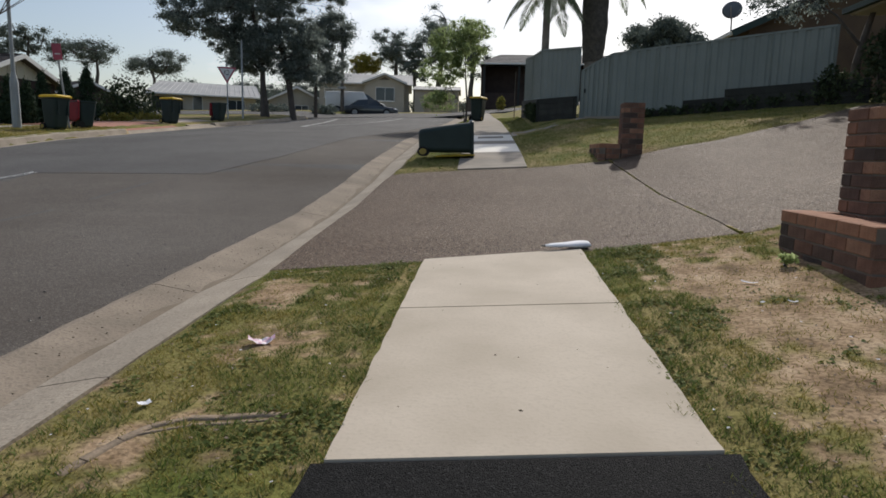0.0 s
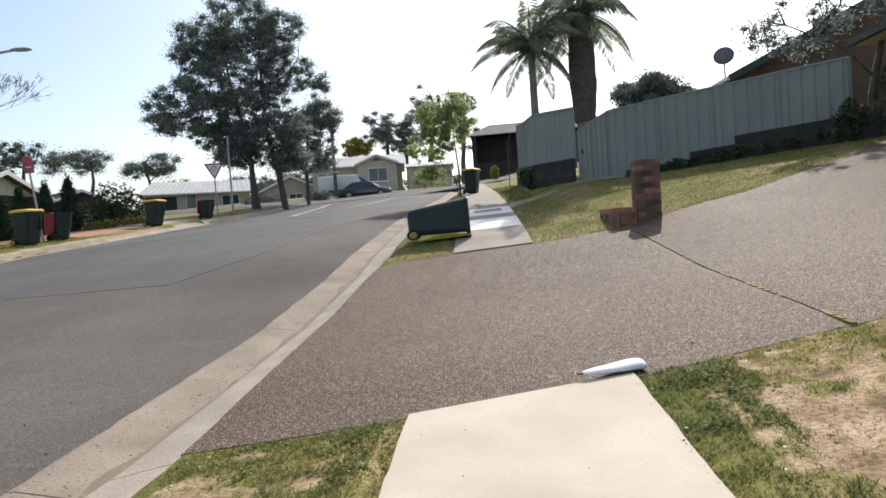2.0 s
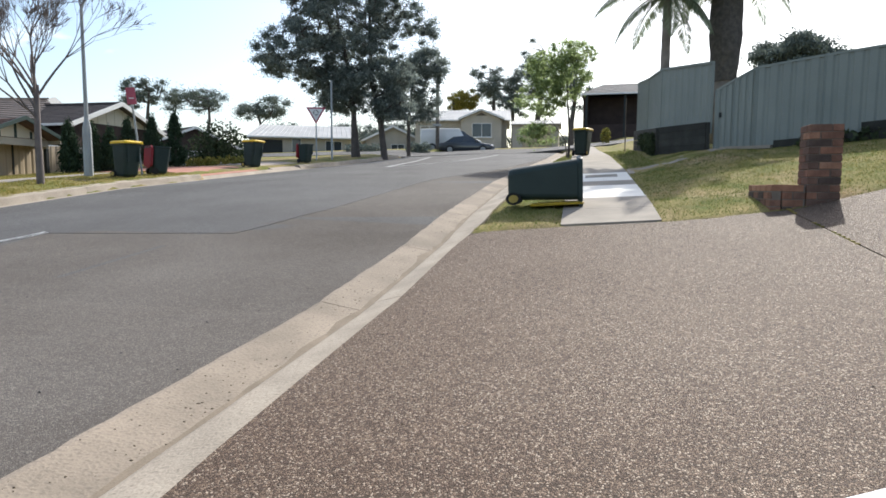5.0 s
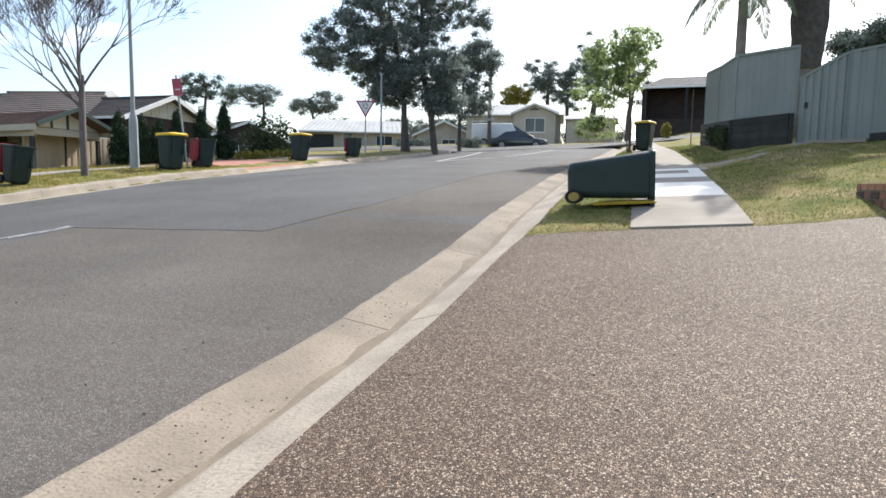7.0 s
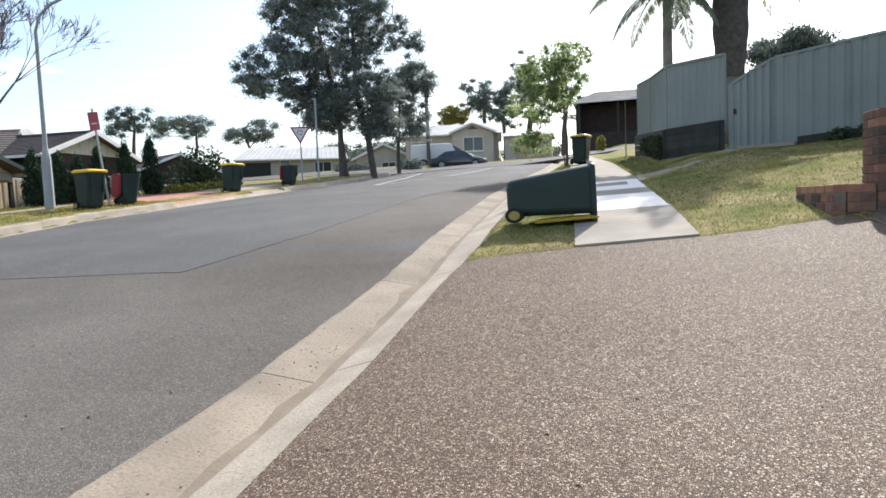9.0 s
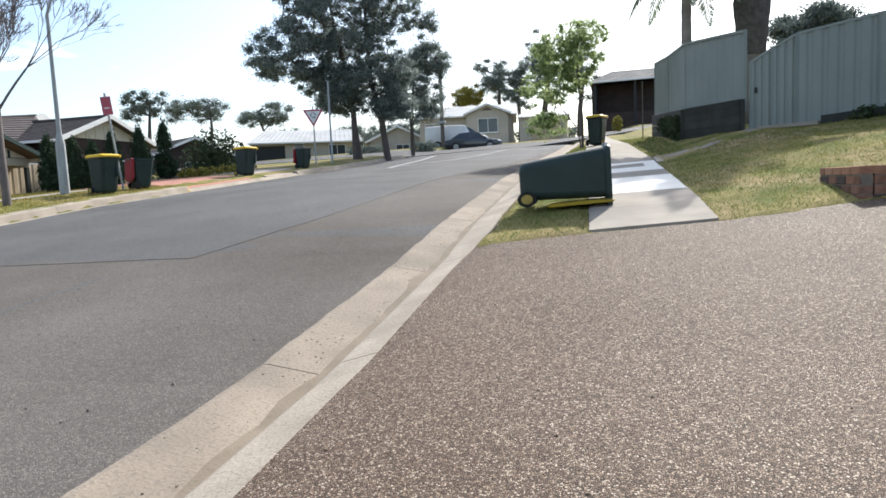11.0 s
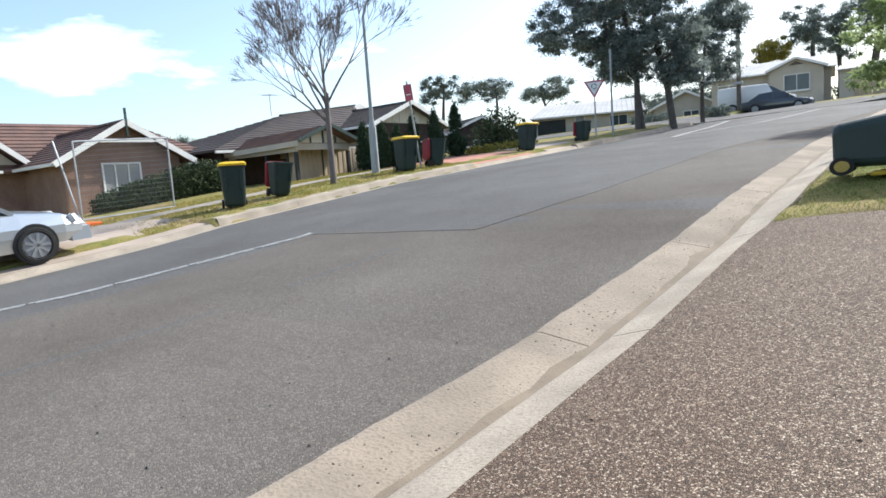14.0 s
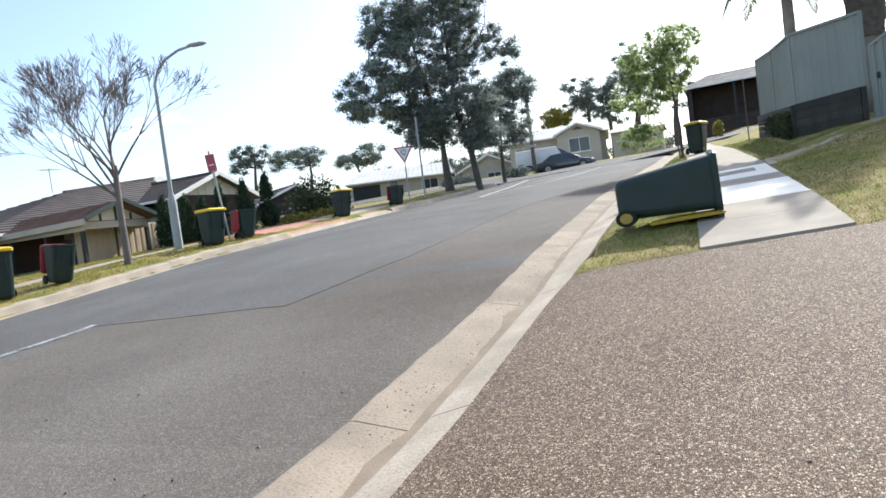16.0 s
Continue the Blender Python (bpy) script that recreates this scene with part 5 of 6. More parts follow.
put_box(bm, 2.12, 4.6, 1.4, 9.5, 0.0, 2.62)
part("wall", bm, HOUSE_BRICK, hA)
roof_slope(hA, "roof", (-10, 3.2, 2.5), (2.3, 3.2, 2.5), (-10, 6.4, 4.6), (2.3, 6.4, 4.6), 13, TILE_BROWN)
roof_slope(hA, "roof", (1.9, 0.9, 2.5), (5.1, 0.9, 2.5), (2.6, 5.2, 4.6), (2.65, 5.2, 4.6), 15, TILE_BROWN)
roof_slope(hA, "roof", (-10, 9.9, 2.5), (5.1, 9.9, 2.5), (-10, 6.4, 4.6), (2.6, 6.4, 4.6), 15, TILE_BROWN)
roof_slope(hA, "roof", (5.1, 0.9, 2.5), (5.1, 9.9, 2.5), (2.6, 5.2, 4.6), (2.6, 6.4, 4.6), 15, TILE_BROWN)
bar(hA, "gutter", (2.9, 0.88, 2.5), (5.1, 0.88, 2.5), 0.11, 0.1, WHITE_PAINT)
bar(hA, "gutter", (-10, 3.18, 2.5), (-2.9, 3.18, 2.5), 0.11, 0.1, WHITE_PAINT)
window(hA, 3.5, 1.4, 1.1, 0.9, 1.35, bars=0, frame=POST_DARK)
part("garage_door", box(-6.6, -3.6, 3.63, 3.71, 0.2, 2.35), POST_DARK, hA, "dark blue-grey garage door")
gA = bmesh.new()
gA.faces.new([gA.verts.new(v) for v in ((-6.0, 3.6, 2.55), (-2.0, 3.6, 2.55), (-4.0, 3.6, 4.2))])
part("gable_wall", gA, CREAM, hA)
roof_slope(hA, "roof", (-1.6, 3.1, 2.45), (-1.6, 7, 2.45), (-4.0, 3.1, 4.35), (-4.0, 7, 4.35), 12, TILE_BROWN)
roof_slope(hA, "roof", (-6.4, 3.1, 2.45), (-6.4, 7, 2.45), (-4.0, 3.1, 4.35), (-4.0, 7, 4.35), 12, TILE_BROWN)
bar(hA, "barge_board", (-1.6, 3.08, 2.42), (-4.0, 3.08, 4.33), 0.05, 0.18, WHITE_PAINT)
bar(hA, "barge_board", (-6.4, 3.08, 2.42), (-4.0, 3.08, 4.33), 0.05, 0.18, WHITE_PAINT)
bar(hA, "finial", (-4.0, 3.05, 4.0), (-4.0, 3.05, 4.75), 0.07, 0.07, GUTTER_GREEN)
hedge("garden_hedge", [(-21.6, 14.4 + 0.4 * i, 1.0 + 0.07 * min(i, 8), 0.7, 0.6, 0.55 + 0.05 * min(i, 8)) for i in range(11)], 2400, "dark clipped garden hedge before the brick house", size=0.07, seed=8)

# carport and its house
cp = thing("carport", pose(-19.0, 21.5, 0, 0, 0, 90), "open carport with a tiled gable roof", "carport")
for s in (-1, 1):
    roof_slope(cp, "roof", (s * 1.5, -0.45, 2.9), (s * 1.5, 5.6, 2.78), (0, -0.45, 3.5), (0, 5.6, 3.4), 9, TILE_BROWN)
    bar(cp, "barge_board", (s * 1.53, -0.47, 2.88), (0, -0.47, 3.5), 0.05, 0.13, GUTTER_GREEN)
    part("beam", box(min(s * 1.35, s * 1.25), max(s * 1.35, s * 1.25), 0, 5.2, 2.52, 2.76), CREAM, cp)
    for yy in (0.0, 1.8, 3.6):
        part("post", box(s * 1.3 - 0.06, s * 1.3 + 0.06, yy, yy + 0.12, 0.7, 2.52), POST_DARK, cp)
    bar(cp, "fascia", (s * 1.51, -0.4, 2.8), (s * 1.51, 5.6, 2.68), 0.06, 0.2, CREAM)
gc = bmesh.new()
gc.faces.new([gc.verts.new(v) for v in ((-1.3, 0.0, 2.84), (1.3, 0.0, 2.84), (0, 0.0, 3.38))])
part("gable_wall", gc, CREAM_SUNLIT, cp)
part("beam", box(-1.3, 1.3, -0.02, 0.08, 2.58, 2.82), CREAM, cp)
part("strut", box(-0.04, 0.04, -0.03, 0.0, 2.82, 3.36), GUTTER_GREEN, cp)
for sx in (-0.62, 0.62):
    part("strut", box(sx - 0.035, sx + 0.035, -0.03, 0.0, 2.82, 3.08), GUTTER_GREEN, cp)
beige = thing("beige_fence", pose(0, 0, 0), "beige steel fence beside the carport", "fence")
for a, b in ((20.3, 22.0), (22.0, 23.4), (23.4, 24.7)):
    fence_panel(beige, (-19.7, a), (-19.7, b), 1.0, 1.1, 2.66, 2.74, material=CREAM_FENCE)
    bar(beige, "post", (-19.7, a, 0.9), (-19.7, a, 2.72), 0.06, 0.06, POST_DARK)
fence_panel(beige, (-19.7, 24.7), (-17.2, 24.3), 1.2, 1.3, 2.7, 2.72, material=CREAM)
hB = thing("tiled_house", pose(-22.6, 30.5, 0, 0, 0, 90), "house with a dark tiled roof and cream gable", "house")
gable_wing(hB, 5.4, 8.0, 0.8, 4.13, 5.2, DARK_BRICK, TILE_DARK, 0.5, 14, WHITE_PAINT, CREAM_SUNLIT)
for i in range(-4, 5):
    part("batten", box(i * 0.55 - 0.035, i * 0.55 + 0.035, -0.03, -0.004, 4.15, 4.15 + max(0.08, 0.98 * (1 - abs(i) * 0.55 / 2.7))), CREAM_SUNLIT, hB)
window(hB, 0.3, 0, 1.9, 1.8, 1.3)
bm = bmesh.new()
put_box(bm, -10.7, -2.71, 0.8, 9.0, 0.5, 3.0)
part("wall", bm, DARK_BRICK, hB)
roof_slope(hB, "roof", (-11.3, 0.2, 2.9), (-2.0, 0.2, 3.15), (-4.6, 4.6, 4.9), (0.7, 4.6, 5.62), 18, TILE_DARK)
roof_slope(hB, "roof", (-11.3, 9.4, 2.9), (-2.0, 9.4, 3.15), (-4.6, 4.6, 4.9), (0.7, 4.6, 5.62), 18, TILE_DARK)
roof_slope(hB, "roof", (-11.3, 0.2, 2.9), (-11.3, 9.4, 2.9), (-4.6, 4.6, 4.9), (-4.6, 4.6, 4.9), 18, TILE_DARK)
bar(hB, "ridge_cap", (-4.6, 4.6, 4.94), (0.7, 4.6, 5.66), 0.22, 0.08, TILE_DARK)
bar(hB, "gutter", (-11.3, 0.17, 2.82), (-3.2, 0.17, 2.92), 0.11, 0.1, WHITE_PAINT)
gv = bmesh.new()
gv.faces.new([gv.verts.new(v) for v in ((0.1, 4.35, 5.3), (1.8, 4.35, 5.3), (0.95, 4.35, 5.78))])
gv.faces.new([gv.verts.new(v) for v in ((1.8, 4.5, 5.3), (0.1, 4.5, 5.3), (0.95, 4.5, 5.78))])
part("gablet", gv, WHITE_PAINT, hB)
an = bmesh.new()
put_tube(an, (-5.6, 4.0, 4.8), (-5.6, 4.0, 5.9), 0.02)
put_tube(an, (-5.6, 3.4, 5.75), (-5.6, 4.6, 5.9), 0.015)
for i in range(6):
    put_tube(an, (-5.95, 3.5 + 0.2 * i, 5.77 + 0.025 * i), (-5.25, 3.5 + 0.2 * i, 5.77 + 0.025 * i), 0.008, n=4)
part("aerial", an, STEEL, hB)

# cream house past the junction
hC = thing("cream_house", pose(-26.8, 60.2, 0.45, 0, 0, 26), "low cream house with a pale metal roof", "house")
part("wall", box(-4.7, 4.7, 0, 9, 3.2, 5.55), CREAM, hC)
roof_slope(hC, "roof", (-5.2, -0.6, 5.45), (5.2, -0.6, 5.45), (-4.0, 4.5, 7.0), (5.2, 4.5, 7.0), 22, ROOF_METAL, ribs=True)
roof_slope(hC, "roof", (-5.2, 9.6, 5.45), (5.2, 9.6, 5.45), (-4.0, 4.5, 7.0), (5.2, 4.5, 7.0), 22, ROOF_METAL, ribs=True)
roof_slope(hC, "roof", (-5.2, -0.6, 5.45), (-5.2, 9.6, 5.45), (-4.0, 4.5, 7.0), (-4.0, 4.5, 7.0), 16, ROOF_METAL, ribs=True)
gw = bmesh.new()
gw.faces.new([gw.verts.new(v) for v in ((4.7, 0, 5.55), (4.7, 9, 5.55), (4.7, 4.5, 6.9))])
part("gable_wall", gw, CREAM, hC)
bar(hC, "gutter", (-5.2, -0.65, 5.42), (5.2, -0.65, 5.42), 0.12, 0.12, WHITE_PAINT)
window(hC, 2.9, 0, 4.1, 1.6, 1.1, bars=1)
window(hC, -0.6, 0, 3.4, 0.9, 2.0, bars=0, sill=False)
part("garage_door", box(-4.5, -1.9, -0.03, 0.0, 3.2, 5.2), POST_DARK, hC)
hC2 = thing("rear_house", pose(-19.8, 66.5, 0.45, 0, 0, 20), "small house with a pale roof behind trees", "house")
gable_wing(hC2, 5.5, 7, 3.2, 5.7, 7.0, CREAM, ROOF_METAL, 0.4, 14, WHITE_PAINT, ribs=True)
window(hC2, 0.5, 0, 4.0, 1.4, 1.2)

# weatherboard house with a small gable
hE = thing("weatherboard_house", pose(-12.4, 65.5, 0.5, 0, 0, 8), "weatherboard house with a pale metal roof and small gable", "house")
part("wall", box(-4.6, 4.4, 0, 8, 4.4, 7.35), CREAM, hE)
for i in range(17):
    part("weatherboard", box(-4.62, 4.42, -0.03, 0.0, 4.5 + i * 0.165, 4.62 + i * 0.165), CREAM, hE)
roof_slope(hE, "roof", (-5.0, -0.5, 7.3), (4.8, -0.5, 7.3), (-3.6, 4.0, 8.75), (4.8, 4.0, 8.75), 24, ROOF_METAL, ribs=True)
roof_slope(hE, "roof", (-5.0, 8.5, 7.3), (4.8, 8.5, 7.3), (-3.6, 4.0, 8.75), (4.8, 4.0, 8.75), 24, ROOF_METAL, ribs=True)
roof_slope(hE, "roof", (-5.0, -0.5, 7.3), (-5.0, 8.5, 7.3), (-3.6, 4.0, 8.75), (-3.6, 4.0, 8.75), 18, ROOF_METAL, ribs=True)
ge = bmesh.new()
ge.faces.new([ge.verts.new(v) for v in ((4.4, 0, 7.35), (4.4, 8, 7.35), (4.4, 4, 8.7))])
part("gable_wall", ge, CREAM, hE)
porch = bmesh.new()
put_box(porch, 0.0, 3.9, -1.0, 0, 4.4, 7.3)
part("porch", porch, CREAM, hE)
gp = bmesh.new()
gp.faces.new([gp.verts.new(v) for v in ((0.0, -1.0, 7.3), (3.9, -1.0, 7.3), (1.95, -1.0, 8.15))])
part("porch_gable", gp, CREAM, hE)
for s, x in ((-1, -0.3), (1, 4.2)):
    roof_slope(hE, "roof", (x, -1.4, 7.32), (x, 2.5, 7.32), (1.95, -1.4, 8.25), (1.95, 2.5, 8.25), 8, ROOF_METAL, ribs=True)
    bar(hE, "barge_board", (x, -1.42, 7.3), (1.95, -1.42, 8.23), 0.05, 0.18, WHITE_PAINT)
vt = bmesh.new()
vt.faces.new([vt.verts.new(v) for v in ((1.4, -1.02, 7.66), (2.5, -1.02, 7.66), (1.95, -1.02, 7.95))])
part("gable_vent", vt, TIMBER_POLE, hE, "dark triangular gable vent")
window(hE, 2.0, -1.0, 5.6, 1.9, 1.35, bars=1)
window(hE, -3.2, 0, 5.9, 1.8, 0.9, bars=1)
bar(hE, "gutter", (-5.0, -0.55, 7.28), (0, -0.55, 7.28), 0.12, 0.12, WHITE_PAINT)
hedge("boundary_shrubs", [(-8.6 + 0.9 * i, 71.5, 5.9 + 0.25 * (i % 3), 0.8, 0.7, 0.9) for i in range(7)], 420, "dark shrubs along the boundary behind the garage", LEAF_FAR, 0.14, "shrub", 54)
shed = thing("garage", pose(-5.2, 65.5, 0.5, 0, 0, 2), "beige garage with a pale roof", "garage")
part("wall", box(-2.2, 2.2, 0, 5, 4.4, 6.9), CREAM, shed)
part("door", box(-1.2, 1.4, -0.04, 0, 4.4, 6.5), CREAM_FENCE, shed)
roof_slope(shed, "roof", (-2.4, -0.3, 6.85), (2.4, -0.3, 6.85), (-2.4, 2.6, 7.45), (2.4, 2.6, 7.45), 10, ROOF_METAL, ribs=True)
roof_slope(shed, "roof", (-2.4, 5.3, 6.85), (2.4, 5.3, 6.85), (-2.4, 2.6, 7.45), (2.4, 2.6, 7.45), 10, ROOF_METAL, ribs=True)

# dark brick house at the end of the footpath
hD = thing("dark_brick_house", pose(3.2, 61.0, 0.45, 0, 0, -2), "dark brick house with a deep shaded porch", "house")
part("wall", box(-3.9, 9, 1.6, 10, 4.4, 8.9), DARK_BRICK, hD)
part("side_wall", box(-3.9, -3.5, 0, 1.6, 4.4, 8.9), DARK_BRICK, hD)
roof_slope(hD, "roof", (-4.1, -0.6, 8.9), (9.8, -0.6, 8.9), (-2.3, 4.6, 10.45), (9.8, 4.6, 10.45), 15, TILE_GREY)
roof_slope(hD, "roof", (-4.1, 10.6, 8.9), (9.8, 10.6, 8.9), (-2.3, 4.6, 10.45), (9.8, 4.6, 10.45), 15, TILE_GREY)
roof_slope(hD, "roof", (-4.1, -0.6, 8.9), (-4.1, 10.6, 8.9), (-2.3, 4.6, 10.45), (-2.3, 4.6, 10.45), 15, TILE_GREY)
bar(hD, "gutter", (-4.1, -0.65, 8.86), (9.8, -0.65, 8.86), 0.13, 0.13, WHITE_PAINT)
for x in (-3.6, -0.4, 2.8, 6.0):
    part("porch_post", box(x - 0.09, x + 0.09, -0.35, -0.17, 4.4, 8.8), POST_DARK, hD)
part("porch_wall", box(-3.5, 5, -0.3, -0.1, 4.4, 6.3), DARK_BRICK, hD)
window(hD, 2.4, 1.6, 6.4, 1.8, 1.4, frame=POST_DARK)

# tan brick house up the driveway
hR = thing("tan_brick_house", pose(9.5, 16.2, 0, 0, 0, -90), "tan brick house with wide windows above the driveway", "house")
part("wall", box(0, 10, 0, 6, 1.6, 4.75), TAN_BRICK, hR)
window(hR, 2.2, 0, 2.6, 2.1, 1.25, bars=2, pane=GLASS, frame=POLE_GREY)
part("porch_post", tube((3.35, -1.1, 2.2), (3.35, -1.1, 4.7), 0.06), GUTTER_GREEN, hR)
bar(hR, "porch_rail", (3.05, -1.2, 2.84), (3.6, -1.2, 2.84), 0.03, 0.03, POLE_GREY)
bar(hR, "porch_rail", (4.05, -1.2, 2.86), (6.0, -1.2, 2.86), 0.03, 0.03, POLE_GREY)
bar(hR, "rail_post", (3.07, -1.2, 2.0), (3.07, -1.2, 2.9), 0.03, 0.03, POLE_GREY)
part("porch_pier", box(3.65, 4.0, -1.38, -1.02, 1.6, 2.82), DARK_BRICK, hR)
part("pier_cap", box(3.6, 4.05, -1.43, -0.97, 2.824, 2.9), CONCRETE_GREY, hR)
roof_slope(hR, "roof", (-0.6, -0.75, 4.62), (10.5, -0.75, 4.62), (-0.6, 3, 5.75), (10.5, 3, 5.75), 12, TILE_BROWN)
roof_slope(hR, "roof", (-0.6, 6.6, 4.62), (10.5, 6.6, 4.62), (-0.6, 3, 5.75), (10.5, 3, 5.75), 12, TILE_BROWN)
bar(hR, "gutter", (-0.6, -0.8, 4.6), (10.5, -0.8, 4.6), 0.12, 0.13, GUTTER_GREEN)
part("soffit", box(-0.5, 10.4, -0.7, 0.0, 4.5, 4.56), CREAM, hR)
hS = thing("rear_wing", pose(12.6, 21.0, 0), "tan gable wing of a house behind the fence", "house")
gable_wing(hS, 9.0, 8, 1.8, 5.1, 7.2, TAN_BRICK, TILE_BROWN, 0.6, 14, GUTTER_GREEN, TAN_BRICK)
DISH_GREY = mat("blue_grey_paint", (0.13, 0.15, 0.17), (0.1, 0.115, 0.13), 0.6, 4.0, 60.0, 0.05)
dish = thing("satellite_dish", look((8.13, 22.67, 5.91), (0.0, 5.0, 9.0)), "grey satellite dish on a short mast", "satellite dish")
rings = []
for i in range(6):
    r = 0.31 * (i + 0.15) / 5.15
    rings.append([(r * math.cos(k * math.tau / 20), r * math.sin(k * math.tau / 20) * 0.92, -0.05 + 0.5 * r * r) for k in range(20)])
part("bowl", loft(rings), DISH_GREY, dish, smooth=True)
part("arm", tube((0, -0.35, 0), (0, -0.05, -0.45), 0.015), STEEL, dish)
part("mast", tube((0, 0, 0.0), (0.0, -0.95, 0.42), 0.025), STEEL, dish)


# ---- poles, signs, temporary fence ----
lamp = thing("street_lamp", pose(-14.2, 19.4, G(-14.2, 19.4)), "tall grey steel street lamp with a curved arm", "street lamp")
bm = bmesh.new()
put_tube(bm, (0, 0, -0.2), (0, 0, 1.4), 0.13, 0.12, 8)
put_tube(bm, (0, 0, 1.4), (0, 0, 1.7), 0.12, 0.06, 8)
put_tube(bm, (0, 0, 1.7), (0, 0, 4.8), 0.06, 0.045, 8)
part("pole", bm, POLE_GREY, lamp)
bm = bmesh.new()
pts = [Vector((0, 0, 4.8)), Vector((0.12, 0.06, 5.2)), Vector((0.35, 0.2, 5.5)), Vector((0.65, 0.4, 5.72)), Vector((0.95, 0.6, 5.82))]
for a, b in zip(pts, pts[1:]):
    put_tube(bm, a, b, 0.04, 0.036, 7)
part("arm", bm, POLE_GREY, lamp)
part("lamp_head", loft([[(0.88 + 0.4 * t, 0.56 + 0.26 * t + 0.11 * s * math.cos(k), 5.82 + 0.06 * t + 0.06 * s * math.sin(k)) for k in [i * math.tau / 10 for i in range(10)]] for t, s in ((0, 0.5), (0.3, 1), (0.8, 1), (1.1, 0.4))]), POLE_GREY, lamp, smooth=True)

sgn = thing("bus_stop_sign", pose(-13.25, 20.5, G(-13.25, 20.5), 5, -3, 0), "faded red sign on a thin leaning pole", "sign")
part("pole", tube((0, 0, -0.2), (0, 0, 2.75), 0.03), POLE_GREY, sgn)
part("plate", box(-0.13, 0.13, -0.045, -0.033, 2.15, 2.65, 0.003), SIGN_RED, sgn).matrix_basis = pose(0, 0, 0, 0, 0, 35)
pb = part("text_bars", box(-0.07, 0.07, -0.052, -0.0455, 2.32, 2.35), SIGN_WHITE, sgn)
pb.matrix_basis = pose(0, 0, 0, 0, 0, 35)
gw_ = thing("give_way_sign", pose(-13.75, 34.4, G(-13.75, 34.4) + 0.12, 0, 0, 20), "triangular give way sign on a grey pole", "sign")
part("pole", tube((0, 0, -0.2), (0, 0, 2.75), 0.035), POLE_GREY, gw_)
for nm, s, dy, m_ in (("plate", 0.5, 0.0, SIGN_RED), ("face", 0.36, -0.008, SIGN_WHITE)):
    part(nm, loft([[(x * s, y_, 2.3 + z * s) for x, z in ((-1, 0.58), (0, -1.15), (1, 0.58))] for y_ in (-0.04 + dy, -0.05 + dy)]), m_, gw_)
bm = bmesh.new()
for k in range(3):
    a0 = k * math.tau / 3
    for i in range(5):
        a, b = a0 + i * 0.32, a0 + (i + 1) * 0.32
        put_tube(bm, (0.12 * math.cos(a), -0.066, 2.31 + 0.12 * math.sin(a)), (0.12 * math.cos(b), -0.066, 2.31 + 0.12 * math.sin(b)), 0.02, n=5)
part("arrows", bm, SIGN_BLACK, gw_)
part("back_pole", tube((0.75, 0.8, -0.2), (0.75, 0.8, 4.1), 0.05), POLE_GREY, thing("pole", pose(-13.75, 34.4, G(-13.75, 34.4) + 0.12, 0, 0, 20), "plain grey pole on the verge", "pole"))
pole = thing("power_pole", pose(-12.9, 57.5, G(-12.9, 57.5)), "weathered timber power pole", "power pole")
part("shaft", tube((0, 0, -0.4), (0, 0, 8.2), 0.17, 0.13, 10), TIMBER_POLE, pole)
part("bracket", box(-0.35, 0.35, -0.3, -0.13, 1.95, 2.15, 0.02), STEEL, pole)
post_g = thing("marker_post", pose(1.35, 27.0, G(1.35, 27)), "thin grey post beside the footpath", "post")
part("shaft", tube((0, 0, -0.1), (0, 0, 1.9), 0.018), TIMBER_POLE, post_g)

tf = thing("temporary_fence", pose(-17.0, 11.7, 0), "temporary wire fence panel standing on feet", "fence")
bm = bmesh.new()
z0_, z1_ = 0.78, 2.74
for a, b in (((0, 0, z0_), (0, 0, z1_)), ((0, 2.45, z0_ + .15), (0, 2.45, z1_ + .1)), ((0, 0, z1_), (0, 2.45, z1_ + .1)), ((0, 0, z0_), (0, 2.45, z0_ + .15)), ((-0.4, -0.3, z1_ + .05), (0, -0.05, z0_))):
    put_tube(bm, a, b, 0.024, n=6)
part("frame", bm, STEEL, tf)
bm = bmesh.new()
for i in range(1, 40):
    put_tube(bm, (0, 2.45 * i / 40, z0_ + .15 * i / 40), (0, 2.45 * i / 40, z1_ + .1 * i / 40), 0.0025, n=3, caps=False)
for i in range(1, 16):
    z = z0_ + (z1_ - z0_) * i / 16
    put_tube(bm, (0, 0, z), (0, 2.45, z + .12), 0.004, n=3, caps=False)
part("mesh", bm, STEEL, tf)
part("foot", box(-0.3, 0.3, -0.25, 0.35, 0.6, 0.72, 0.03), ORANGE, tf, "orange plastic foot block")


# ---- conifers, shrubs, background trees ----
def cypress(x, y, h, r, seed):
    t = thing("cypress", pose(x, y, G(x, y)), "narrow dark green cypress in a front garden", "conifer", "cypresses in a row")
    part("trunk", tube((0, 0, -0.1), (0, 0, h * 0.8), 0.06, 0.02), BARK_DARK, t)
    rnd_ = random.Random(seed)
    cl = []
    for i in range(60):
        s = rnd_.random()
        rr = r * (1 - s) ** 0.75 * (0.5 + 0.5 * min(1, s * 6))
        a = rnd_.uniform(0, math.tau)
        cl.append((rr * 0.7 * math.cos(a), rr * 0.7 * math.sin(a), 0.12 + s * (h - 0.15), 0.12 + rr * 0.3, 0.12 + rr * 0.3, 0.3))
    leaf_cloud("foliage", cl, 120, 0.16, 0.04, LEAF_DARK, t, seed, -1.2, 0.2)


